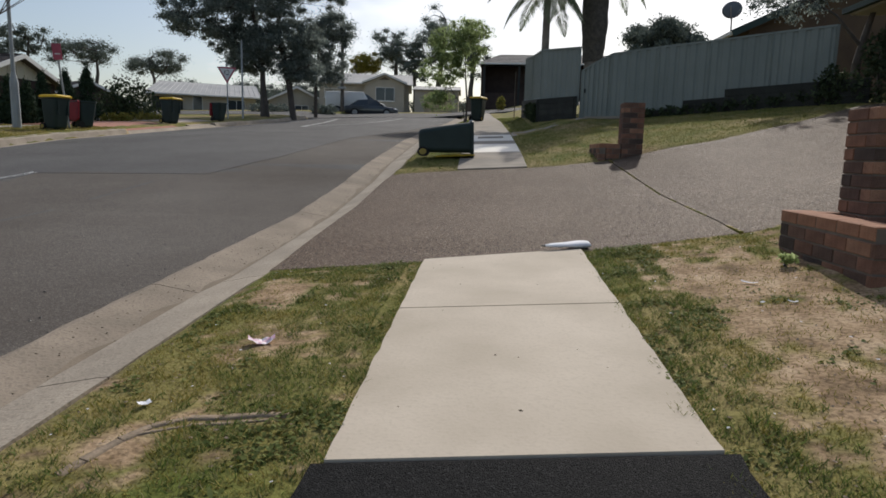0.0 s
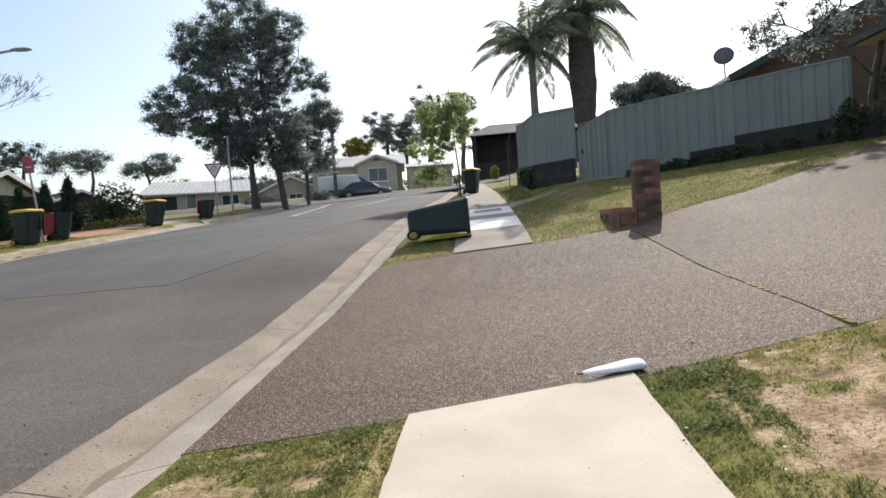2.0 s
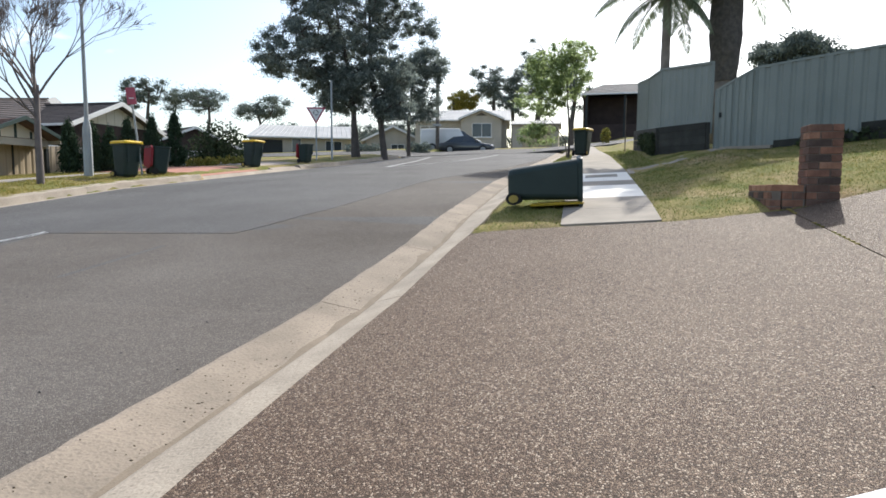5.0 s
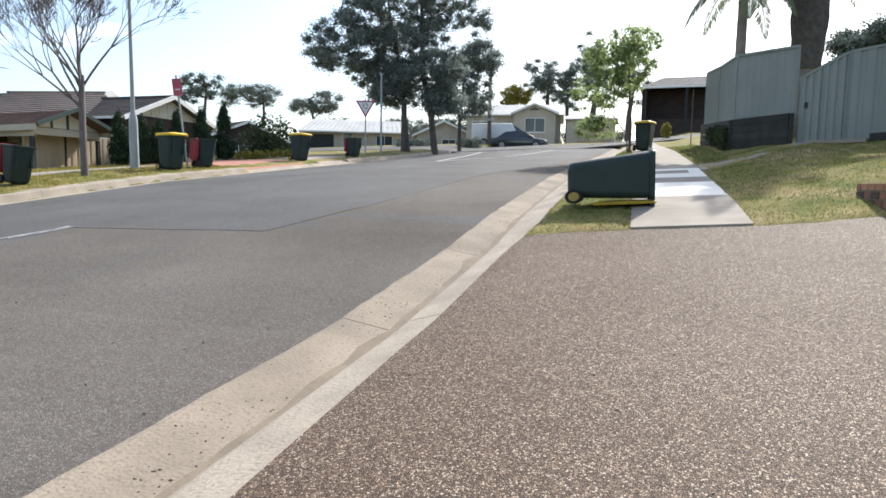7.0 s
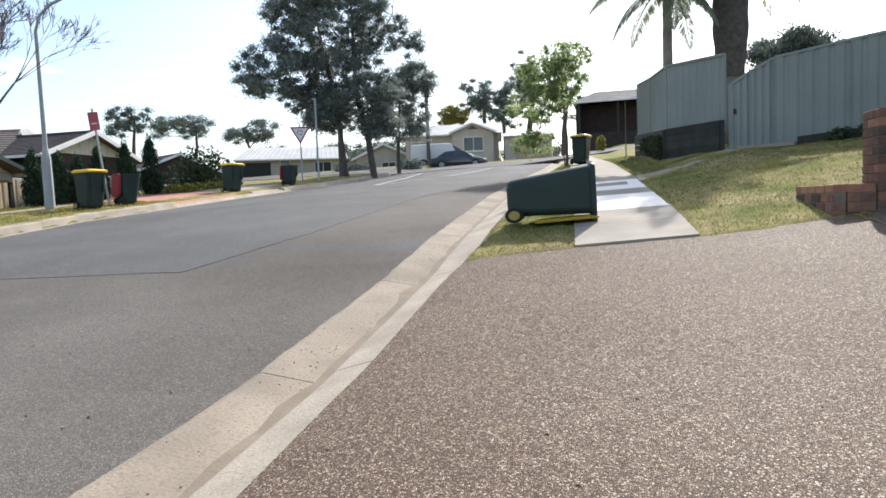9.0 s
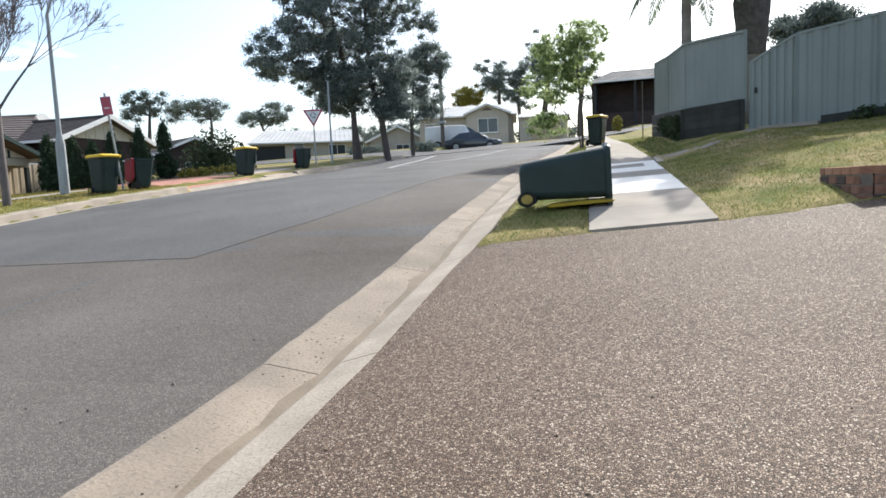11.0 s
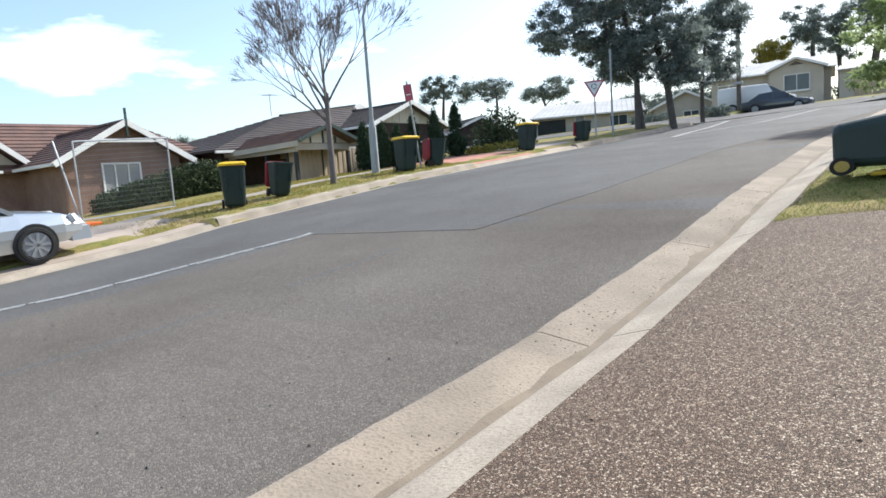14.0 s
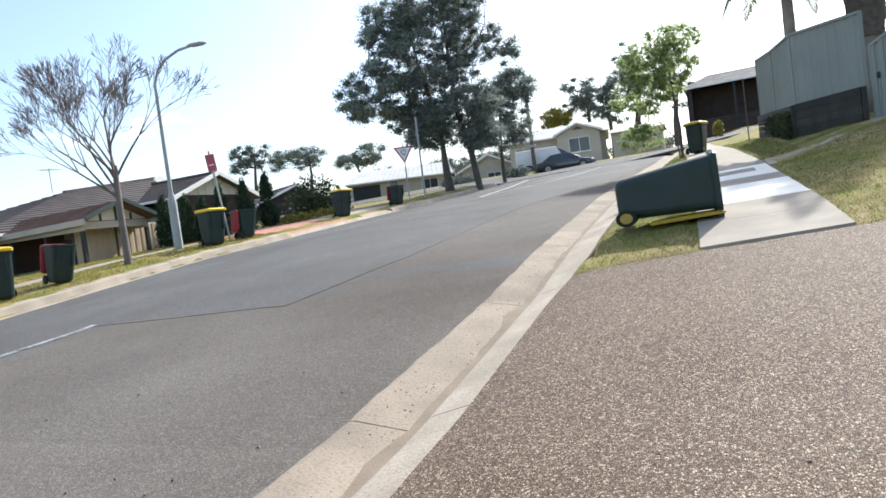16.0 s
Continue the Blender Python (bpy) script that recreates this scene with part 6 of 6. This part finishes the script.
for i, (x, y, top, r) in enumerate(((-17, 22.7, 3.2, 0.4), (-17, 23.5, 3.0, 0.35), (-16.6, 23.1, 3.1, 0.3), (-17, 24.5, 3.6, 0.4), (-17, 25.9, 3.85, 0.5), (-17.1, 27.5, 4.25, 0.55), (-17.6, 22.3, 3.3, 0.4))):
    cypress(x, y, top - G(x, y), r, 40 + i)
hedge("large_bush", [(-19.6 + dx, 34.6 + dy, 2.5 + dz, 1.2, 1.2, 1.0) for dx, dy, dz in ((0, 0, 0), (0.6, 0.3, 0.8), (-0.7, 0, 0.7), (0.1, 0, 1.4), (0.9, 0.5, -0.2), (-0.9, -0.4, -0.2))], 700, "large rounded dark green bush", LEAF_HEDGE, 0.13, "bush", 50)
hedge("flower_bed", [(-16.2 + 0.2 * i, 27.6 + 0.55 * i, 2.15 + 0.04 * i, 0.45, 0.4, 0.3) for i in range(5)], 260, "low yellow-green garden plants by the drive", LEAF_YELLOW, 0.12, "plants", 51)
hedge("front_shrub", [(1.1, 50.0, 4.9, 0.38, 0.38, 0.6), (4.1, 47.5, 5.2, 0.45, 0.45, 0.75)], 400, "yellow-green shrub before the dark house", LEAF_YELLOW, 0.12, "shrub", 52)
hedge("verge_scrub", [(-13.6 + 0.8 * i, 52.5, 4.3, 0.7, 0.7, 0.5) for i in range(2)] + [(-17 - i, 53, 4.3, 0.8, 0.8, 0.5) for i in range(3)], 400, "low grey-green scrub under the trees", LEAF_FAR, 0.14, "shrub", 53)

FAR_TREES = "trees on the skyline"


def woods(name, row, per, seed, label):
    rr = random.Random(seed)
    cl = []
    for x, y_, z, h in row:
        for k in range(7):
            s = rr.uniform(0.8, 1.6)
            cl.append((x + rr.uniform(-3, 3), y_ + rr.uniform(-2, 2), z + rr.uniform(0.0, 1.0) ** 1.3 * h, 1.5 * s, 1.5 * s, 1.0 * s))
    o = leaf_cloud(name, cl, per, 0.5, 0.22, LEAF_FAR, None, seed, 0.3, 0.2)
    tagged(o, label, "trees", kind="stuff")


woods("far_woods", [(-34 + 4.5 * i, 98 + 3 * math.sin(i), 5.0, 2.6 + 1.2 * math.sin(i * 2.1)) for i in range(20)], 160, 90, "distant trees closing the view behind the houses")
woods("west_woods", [(-78 + 2.6 * i, 30 + 4.6 * i, 0.5 + 0.25 * i, 2.2 + 1.0 * math.sin(i * 1.7)) for i in range(16)], 160, 91, "distant trees behind the western roofs")


def far_tree(x, y, z, h, w, seed, leaf=None, tall=0.5, n=26, per=430, label="distant grey-green gum tree on the skyline"):
    rr = random.Random(seed)
    lobes = [(rr.uniform(-.3, .3) * w, rr.uniform(-.3, .3) * w, h * (1 - tall / 2) + rr.uniform(-.15, .15) * h * tall, w * rr.uniform(.3, .5), w * .4, h * tall * rr.uniform(.3, .45), 0.25) for k in range(4)]
    t = shaped_tree("gum_tree", (x, y, z), label, seed, lobes, [((0, 0), 0.03 * h + 0.05, [(0, 0, h * .3), (rr.uniform(-.1, .1) * w, 0, h * .6), (rr.uniform(-.15, .15) * w, 0, h * .85)])], leaf or LEAF_FAR, BARK_DARK, 0.22, 0.08, per, w * 0.17, int(n * 1.5))
    t["group"] = FAR_TREES


for x_, y_, z_, h_, w_, sd, tl in ((-12.8, 88.6, 5.7, 12.6, 7, 60, 0.5), (-9.8, 86, 5.7, 10.0, 5, 61, 0.6), (-2.5, 86, 5.7, 12.5, 6, 63, 0.6), (-55.7, 75.1, 2.6, 12.6, 5, 66, 0.35), (-50.0, 79.5, 3.2, 11.2, 8, 67, 0.4), (-44.0, 83.0, 3.6, 10.2, 7, 68, 0.4), (-31, 84, 3.5, 7.0, 8, 69, 0.7), (-24, 80, 3.8, 6.5, 7, 70, 0.7), (-78, 49.3, 0.5, 9.0, 7, 71, 0.5), (-75, 53, 0.6, 7.6, 6, 72, 0.6), (-73, 57, 0.8, 8.8, 6, 73, 0.6), (-34, 72, 3.5, 5.0, 7, 74, 0.8), (-75, 35, 0, 8, 10, 75, 0.7)):
    far_tree(x_, y_, z_, h_, w_, sd, tall=tl)
far_tree(-7.0, 89, 5.7, 15.6, 6.5, 162, LEAF_EUC, 0.62, 40, 420)
far_tree(-17.5, 87.5, 5.7, 9.2, 5, 64, leaf=LEAF_YELLOW, label="autumn-toned tree behind the houses")
far_tree(10.9, 40.5, 3.5, 5.9, 3.7, 65, tall=0.75, n=44, per=900, label="rounded dark tree behind the steel fence")
hD3 = thing("dark_roof_house", pose(-33, 52, 0, 0, 0, 60), "distant dark-roofed house between bushes", "house")
gable_wing(hD3, 8, 9, 2.4, 4.6, 6.2, DARK_BRICK, TILE_DARK, 0.4, 12, WHITE_PAINT)
window(hD3, 0, 0, 3.0, 1.6, 1.2)


# ---- vehicles ----
def car(m, paint, label, van=False):
    """A car along +y, nose at +y."""
    c = thing("van" if van else "sedan", m, label, "van" if van else "car")
    if not van:
        st = [(-2.3, .42, .62, .70), (-2.22, .3, .86, .82), (-1.6, .24, .93, .87), (-0.6, .22, .92, .89), (0.6, .22, .91, .89), (1.2, .23, .88, .88), (1.9, .28, .78, .84), (2.22, .34, .66, .76), (2.32, .42, .54, .66)]
        cab = [(-1.75, .9, .92, .70, .66), (-1.05, .9, 1.36, .76, .58), (-0.2, .9, 1.44, .77, .58), (0.45, .9, 1.38, .77, .58), (1.15, .86, .9, .76, .70)]
    else:
        st = [(-2.4, .35, 1.75, .82), (-2.35, .3, 1.9, .88), (-1.0, .28, 1.95, .9), (0.6, .28, 1.93, .9), (1.0, .28, 1.2, .9), (1.9, .28, 1.05, .88), (2.25, .32, .9, .82), (2.33, .42, .7, .74)]
        cab = [(0.35, 1.1, 1.9, .86, .80), (0.9, 1.1, 1.7, .86, .76), (1.75, 1.0, 1.04, .84, .8)]
    rings = []
    for y_, zb, zt, hw in st:
        mid = (zb + zt) / 2
        rings.append([(-hw * .9, y_, zb), (hw * .9, y_, zb), (hw, y_, mid * .85), (hw * 1.0, y_, mid * 1.12), (hw * .93, y_, zt - .03), (hw * .78, y_, zt), (-hw * .78, y_, zt), (-hw * .93, y_, zt - .03), (-hw, y_, mid * 1.12), (-hw, y_, mid * .85)])
    body = part("body", loft(rings), paint, c, smooth=False)
    part("glasshouse", loft([[(-a, y_, z0), (a, y_, z0), (b_, y_, z1), (-b_, y_, z1)] for y_, z0, z1, a, b_ in cab]), GLASS, c)
    if not van:
        part("roof_panel", loft([[(-b_, y_, z1 - .03), (b_, y_, z1 - .03), (b_ * .9, y_, z1 + .02), (-b_ * .9, y_, z1 + .02)] for y_, z0, z1, a, b_ in cab[1:4]]), paint, c)
        for s in (-1, 1):
            for (p, q) in (((cab[0][3] * s, cab[0][0], .9), (cab[1][4] * s, cab[1][0], cab[1][2])), ((cab[4][3] * s, cab[4][0], .87), (cab[3][4] * s, cab[3][0], cab[3][2])), ((.77 * s, -.2, .9), (.59 * s, -.2, 1.43))):
                bar(c, "pillar", p, q, 0.06, 0.07, paint)
            bar(c, "mirror", (s * .82, .82, .98), (s * 1.0, .78, .98), 0.1, 0.12, paint)
            part("headlight", loft([[(s * .52, 2.2, .6), (s * .8, 2.02, .62), (s * .8, 1.98, .74), (s * .55, 2.12, .74)], [(s * .52, 2.3, .6), (s * .83, 2.1, .62), (s * .82, 2.04, .74), (s * .55, 2.2, .74)]]), HEADLIGHT, c)
        part("bumper", loft([[(-.78, y_, .26), (.78, y_, .26), (.76, y_, .5), (-.76, y_, .5)] for y_ in (2.0, 2.34)]), paint, c)
        part("grille", box(-.4, .4, 2.3, 2.345, .5, .6, .005), SIGN_BLACK, c)
    for s in (-1, 1):
        for y_ in ((-1.35, 1.38) if not van else (-1.5, 1.5)):
            rr = [[(s * x, y_ + r * math.cos(k * math.tau / 24), .31 + r * math.sin(k * math.tau / 24)) for k in range(24)] for x, r in ((.71, .27), (.72, .3), (.77, .315), (.88, .315), (.915, .30), (.92, .25), (.89, .22))]
            wh = part("wheel", loft(rr), RUBBER, c, smooth=False)
            hub = bmesh.new()
            put_tube(hub, (s * .8, y_, .31), (s * .893, y_, .31), .225, n=24)
            part("rim", hub, STEEL, wh)
            for k in range(9):
                a = k * math.tau / 9
                bar(wh, "spoke", (s * .905, y_, .31), (s * .905, y_ + .21 * math.cos(a), .31 + .21 * math.sin(a)), 0.03, 0.045, STEEL)
            ar = bmesh.new()
            put_tube(ar, (s * .6, y_, .33), (s * .892, y_, .33), .355, n=24)
            part("wheel_arch", ar, SIGN_BLACK, c)
    return c


car(pose(-13.25, 7.72, drive_z(-13.25, 7.72) - 0.01, 4, 3, 0), CAR_SILVER, "silver sedan with alloy wheels standing in a driveway")
car(pose(-10.1, 56.4, G(-10.1, 56.4) - 0.25, 0, 0, -82), CAR_GREY, "dark grey sedan parked past the junction")
car(pose(-11.9, 58.9, G(-11.9, 58.9) - 0.1, 0, 0, -82) @ Matrix.Diagonal((1, 1.14, 1.02, 1)), CAR_WHITE, "white van parked before a weatherboard house", True)


# ---- small things on the ground ----
def roll_paper():
    t = thing("newspaper", pose(1.06, 5.32, G(1.06, 5.32) + 0.04, 0, 0, 22) @ Matrix.Diagonal((0.9, 0.85, 0.36, 1)), "rolled white newspaper on the driveway edge", "newspaper")
    rings = []
    for i in range(13):
        u = i / 12
        x = -0.2 + 0.4 * u
        k = 0.35 + 0.8 * min(1.0, u * 1.5) ** 0.8
        lump = 1 + 0.12 * math.sin(9 * u)
        rings.append([(x, 0.07 * k * math.cos(a) - 0.015 * (1 - u), 0.075 * k * lump * math.sin(a) * (0.6 if math.sin(a) < 0 else 1.0)) for a in [j * math.tau / 16 for j in range(16)]])
    part("roll", loft(rings), PAPER, t, smooth=True)
    part("paper_end", loft([[(x, 0.05 * k * math.cos(a), 0.05 * k * math.sin(a)) for a in [j * math.tau / 12 for j in range(12)]] for x, k in ((-0.225, 0.3), (-0.185, 0.5))]), SEAM, t, "dark grey end of the roll")


roll_paper()


def scrap(name, x, y, w, d, rz, material, label, cat, curl=0.02):
    zz = ground_height(x, y)
    pts = []
    n = 6
    for j in range(n + 1):
        for i in range(n + 1):
            u, v = i / n - .5, j / n - .5
            pts.append((u * w, v * d, 0.012 + curl * (2 * u) ** 2 + curl * 0.7 * noise.noise(Vector((u * 4, v * 4, x * 7)))))
    fs = [(j * (n + 1) + i, j * (n + 1) + i + 1, (j + 1) * (n + 1) + i + 1, (j + 1) * (n + 1) + i) for j in range(n) for i in range(n)]
    o = link_mesh(name, pts, fs, material)
    o.matrix_world = pose(x, y, zz, 0, 0, rz)
    tagged(o, label, cat)


scrap("wrapper", -0.57, 3.2, 0.12, 0.075, 20, WRAP_PINK, "crumpled pink and white wrapper on the grass", "litter", 0.025)
scrap("paper_scrap", 1.955, 4.1, 0.09, 0.025, -35, PAPER, "torn white paper scrap on bare earth", "litter", 0.006)
scrap("paper_scrap", 1.85, 3.67, 0.03, 0.02, 10, PAPER, "torn white paper scrap on bare earth", "litter", 0.005)
scrap("paper_scrap", 1.98, 3.62, 0.045, 0.02, -20, PAPER, "torn white paper scrap on bare earth", "litter", 0.006)
scrap("paper_scrap", -0.758, 2.52, 0.045, 0.035, 40, PAPER, "torn white paper scrap in the grass", "litter", 0.006)
scrap("white_litter", -1.5, 11.3, 0.12, 0.16, 15, PAPER, "white litter lying in the gutter", "litter", 0.04)
scrap("white_litter", -1.5, 4.1, 0.07, 0.05, 15, PAPER, "white spot of litter on the gutter", "litter")
root = thing("tree_root", pose(0, 0, 0), "grey surface root in the grass", "root")
segs = []
pts = [(-0.76, 2.06), (-0.73, 2.13), (-0.69, 2.26), (-0.64, 2.36), (-0.54, 2.42), (-0.42, 2.44), (-0.3, 2.455), (-0.2, 2.44)]
for (a, b), (c_, d_) in zip(pts, pts[1:]):
    segs.append((Vector((a, b, ground_height(a, b) - .014 + .006 * noise.noise(Vector((a * 9, b * 9, 1))))), Vector((c_, d_, ground_height(c_, d_) - .014 + .006 * noise.noise(Vector((c_ * 9, d_ * 9, 1))))), 0.027, 0.024))
pts = [(-0.66, 2.3), (-0.52, 2.37), (-0.36, 2.4), (-0.26, 2.41)]
for (a, b), (c_, d_) in zip(pts, pts[1:]):
    segs.append((Vector((a, b, ground_height(a, b) - .006)), Vector((c_, d_, ground_height(c_, d_) - .006)), 0.014, 0.011))
wood("root", segs, BARK_ROOT, root)
hedge("weed_clump", [(2.3, 4.42, 0.44, 0.06, 0.06, 0.035)], 60, "leafy green weed beside the brick planter", LEAF_YOUNG, 0.03, "weed", 80)

# ---- grass ----
def blades(name, n, xr, yr, h, w, keep, material, seed, label):
    g = np.random.default_rng(seed)
    pos, tip, side = [], [], []
    xs, ys = g.uniform(*xr, n), g.uniform(*yr, n)
    for x, y_ in zip(xs, ys):
        k = keep(x, y_)
        if g.random() > k:
            continue
        a = g.uniform(0, math.tau)
        hh = h * g.uniform(0.5, 1.3) * (1 + 0.9 * noise.noise(Vector((x * 7, y_ * 7, 4))))
        lean = g.uniform(0.3, 1.5)
        pos.append((x, y_, (G(x, y_) + 0.018) if covered(x, y_) else (ground_height(x, y_) - 0.004)))
        tip.append((math.cos(a) * lean * hh, math.sin(a) * lean * hh, hh))
        b = g.uniform(0, math.tau)
        side.append((math.cos(b) * w, math.sin(b) * w, 0))
    pos, tip, side = (np.array(v, np.float32) for v in (pos, tip, side))
    m = len(pos)
    v = np.empty((m, 3, 3), np.float32)
    v[:, 0], v[:, 1], v[:, 2] = pos - side, pos + side, pos + tip
    me = bpy.data.meshes.new(name)
    me.vertices.add(m * 3)
    me.vertices.foreach_set("co", v.ravel())
    me.loops.add(m * 3)
    me.loops.foreach_set("vertex_index", np.arange(m * 3, dtype=np.int32))
    me.polygons.add(m)
    me.polygons.foreach_set("loop_start", np.arange(0, m * 3, 3, dtype=np.int32))
    me.update(calc_edges=True)
    me.materials.append(material)
    return tagged(new(name, me), label, "grass", kind="stuff")


def lush(x, y):
    """Where the grass is thick and green."""
    v = 0.4 + 1.1 * noise.noise(Vector((x * 1.6, y * 1.6, 9))) + 1.3 * noise.noise(Vector((x * 7, y * 7, 2))) + 0.6 * noise.noise(Vector((x * 19, y * 19, 2)))
    if abs(x - 1.25) < 0.16 and y > 2.4:
        v += 0.5
    if -0.5 < x < 0:
        v += 0.35
    if y > near_edge(x) - 0.35 and x < 1.6:
        v += 0.35
    return min(1, max(0, v))


def on_verge(x, y):
    edge = 0.06 * noise.noise(Vector((x, y * 2.7, 6))) + 0.035 * noise.noise(Vector((x, y * 9, 6)))
    return (-1.05 < x < 0.0 + edge * 0.5 or x > 1.13 + edge) and y < near_edge(x) - 0.01 + edge * 0.6 and not (2.4 < x < 3.4 and 3.8 < y < 5)


blades("green_grass", 200000, (-1.06, 3.4), (1.2, 5.7), 0.024, 0.0032, lambda x, y_: on_verge(x, y_) * (1 - min(1, 1.5 * bare(x, y_))) * lush(x, y_) * (0.6 if x > 1.75 else 1), BLADE, 1, "short green grass on the verges")
blades("dry_grass", 190000, (-1.06, 3.4), (1.2, 5.7), 0.018, 0.0026, lambda x, y_: on_verge(x, y_) * (1 - min(0.8, 0.85 * bare(x, y_))) * (1.05 - 0.8 * lush(x, y_)), BLADE_DRY, 2, "dry straw grass on the verges")


def on_lawn(x, y):
    if x < path_x(y):
        return x > kerb_in(y) + 0.02 and y > far_edge(x) + 0.01
    if 0 <= x - path_x(y) <= 1.18:
        return False
    return far_edge(x) + 0.01 < y < 19.6 and (x < 2.9 or y < 18.9 - 0.7 * (x - 3.5)) and not (17.05 + 1.55 * (x - 1.0) / 2.2 < y < 18.2 + 1.5 * (x - 1.0) / 2.2 and x < 3.3) and not (2.25 < x < 3.1 and 11.5 < y < 12.65)


blades("lawn_grass", 110000, (-1.17, 8.3), (11.0, 19.6), 0.03, 0.004, lambda x, y_: on_lawn(x, y_) * (0.45 + 0.55 * lush(x * .6, y_ * .6)), BLADE, 3, "short green grass on the lawn")
blades("dry_lawn_grass", 90000, (-1.17, 8.3), (11.0, 19.6), 0.026, 0.004, lambda x, y_: on_lawn(x, y_) * (0.8 - 0.65 * lush(x * .6, y_ * .6)), BLADE_DRY, 4, "dry yellow grass on the lawn")
blades("far_grass", 50000, (-18.5, -12.38), (11.0, 22.0), 0.05, 0.009, lambda x, y_: 0.0 if -15.95 < x < -14.75 else 0.5 + 0.5 * noise.noise(Vector((x, y_, 0))), BLADE_DRY, 5, "yellowed grass on the far verge")
blades("path_side_grass", 30000, (-1.05, 3.0), (18.2, 30.0), 0.045, 0.007, lambda x, y_: 0.8 * (x < path_x(y_) or path_x(y_) + 1.18 < x < 1.6), BLADE, 6, "green grass along the footpath")


def creeping_weeds(name, n, xr, yr, keep, seed, label):
    """Low mats of small broad leaves."""
    g = np.random.default_rng(seed)
    pos, ax, ay = [], [], []
    for x, y_ in zip(g.uniform(*xr, n), g.uniform(*yr, n)):
        mat_w = keep(x, y_)
        if g.random() > mat_w:
            continue
        z = (G(x, y_) + 0.02) if covered(x, y_) else ground_height(x, y_)
        a, r = g.uniform(0, math.tau), g.uniform(0.006, 0.013)
        pos.append((x, y_, z + g.uniform(0.004, 0.022) * mat_w))
        ax.append((math.cos(a) * r, math.sin(a) * r, g.uniform(-.6, .6) * r))
        ay.append((-math.sin(a) * r * .7, math.cos(a) * r * .7, g.uniform(-.5, .5) * r))
    o = quads(name, np.array(pos), np.array(ax), np.array(ay), LEAF_WEED)
    return tagged(o, label, "weeds", kind="stuff")


def weedy(x, y):
    v = 1.5 * noise.noise(Vector((x * 2.3, y * 2.3, 31))) + 0.8 * noise.noise(Vector((x * 7, y * 7, 31))) - 0.12
    if 1.02 < x < 1.42 + 0.12 * noise.noise(Vector((x, y * 3, 8))):
        v += 0.24
    if y > near_edge(x) - 0.3 and x < 1.7:
        v += 0.3
    return min(1, max(0, v * 1.5)) * on_verge(x, y) * (1 - 0.8 * bare(x, y))


creeping_weeds("creeping_weeds", 90000, (-1.05, 3.4), (1.2, 5.7), weedy, 41, "mats of small green weeds creeping over the verge")


# ---- litter and stones ----
def specks(name, n, xr, yr, size, material, seed, label, cat, zf, keep=lambda x, y_: True, flat=0.5):
    g = np.random.default_rng(seed)
    verts, faces = [], []
    for x, y_ in zip(g.uniform(*xr, n), g.uniform(*yr, n)):
        if not keep(x, y_):
            continue
        s = size * g.uniform(0.4, 1.4)
        z = zf(x, y_)
        k = len(verts)
        a = g.uniform(0, math.tau)
        c_, s_ = math.cos(a), math.sin(a)
        for u, v, w in ((1, 0, 0), (0, .7, 0), (-1, 0, 0), (0, -.7, 0), (0, 0, flat)):
            verts.append((x + s * (u * c_ - v * s_), y_ + s * (u * s_ + v * c_), z + s * w))
        faces += [(k, k + 1, k + 4), (k + 1, k + 2, k + 4), (k + 2, k + 3, k + 4), (k + 3, k, k + 4)]
    tagged(link_mesh(name, verts, faces, material), label, cat, kind="stuff")


specks("road_grit", 700, (-8.5, -1.95), (2.0, 18.0), 0.011, SIGN_BLACK, 101, "dark grit and stones scattered on the road", "stones", lambda x, y_: G(x, y_) + 0.006)
specks("gutter_grit", 620, (-1.92, -1.49), (1.0, 14.0), 0.009, SOIL, 102, "small dark stones in the gutter", "stones", lambda x, y_: along(y_) + float(np.interp(x, (-1.91, -1.62, -1.53), (-.19, -.237, -.25))))
specks("driveway_grit", 90, (-1.0, 4.0), (5.6, 11.0), 0.010, SOIL, 103, "dark specks and seeds on the driveway", "litter", lambda x, y_: G(x, y_) + 0.016)
specks("leaf_litter", 1300, (-1.05, 3.4), (1.2, 5.6), 0.008, BARK_ROOT, 104, "dry leaves and twigs on the verge", "litter", lambda x, y_: ground_height(x, y_) + 0.008, on_verge, 0.25)
specks("pale_litter", 160, (-1.05, 3.4), (1.2, 5.6), 0.008, PAPER, 105, "pale paper crumbs on the verge", "litter", lambda x, y_: ground_height(x, y_) + 0.012, on_verge, 0.3)
specks("earth_clods", 900, (1.4, 3.4), (1.8, 5.3), 0.009, EARTH, 106, "small clods of earth on bare ground", "soil", lambda x, y_: ground_height(x, y_) - 0.002, lambda x, y_: on_verge(x, y_) and bare(x, y_) > 0.35, 0.7)
specks("path_specks", 14, (0.05, 1.15), (2.2, 5.0), 0.007, SOIL, 107, "dark specks on the footpath", "litter", lambda x, y_: G(x, y_) + 0.02)
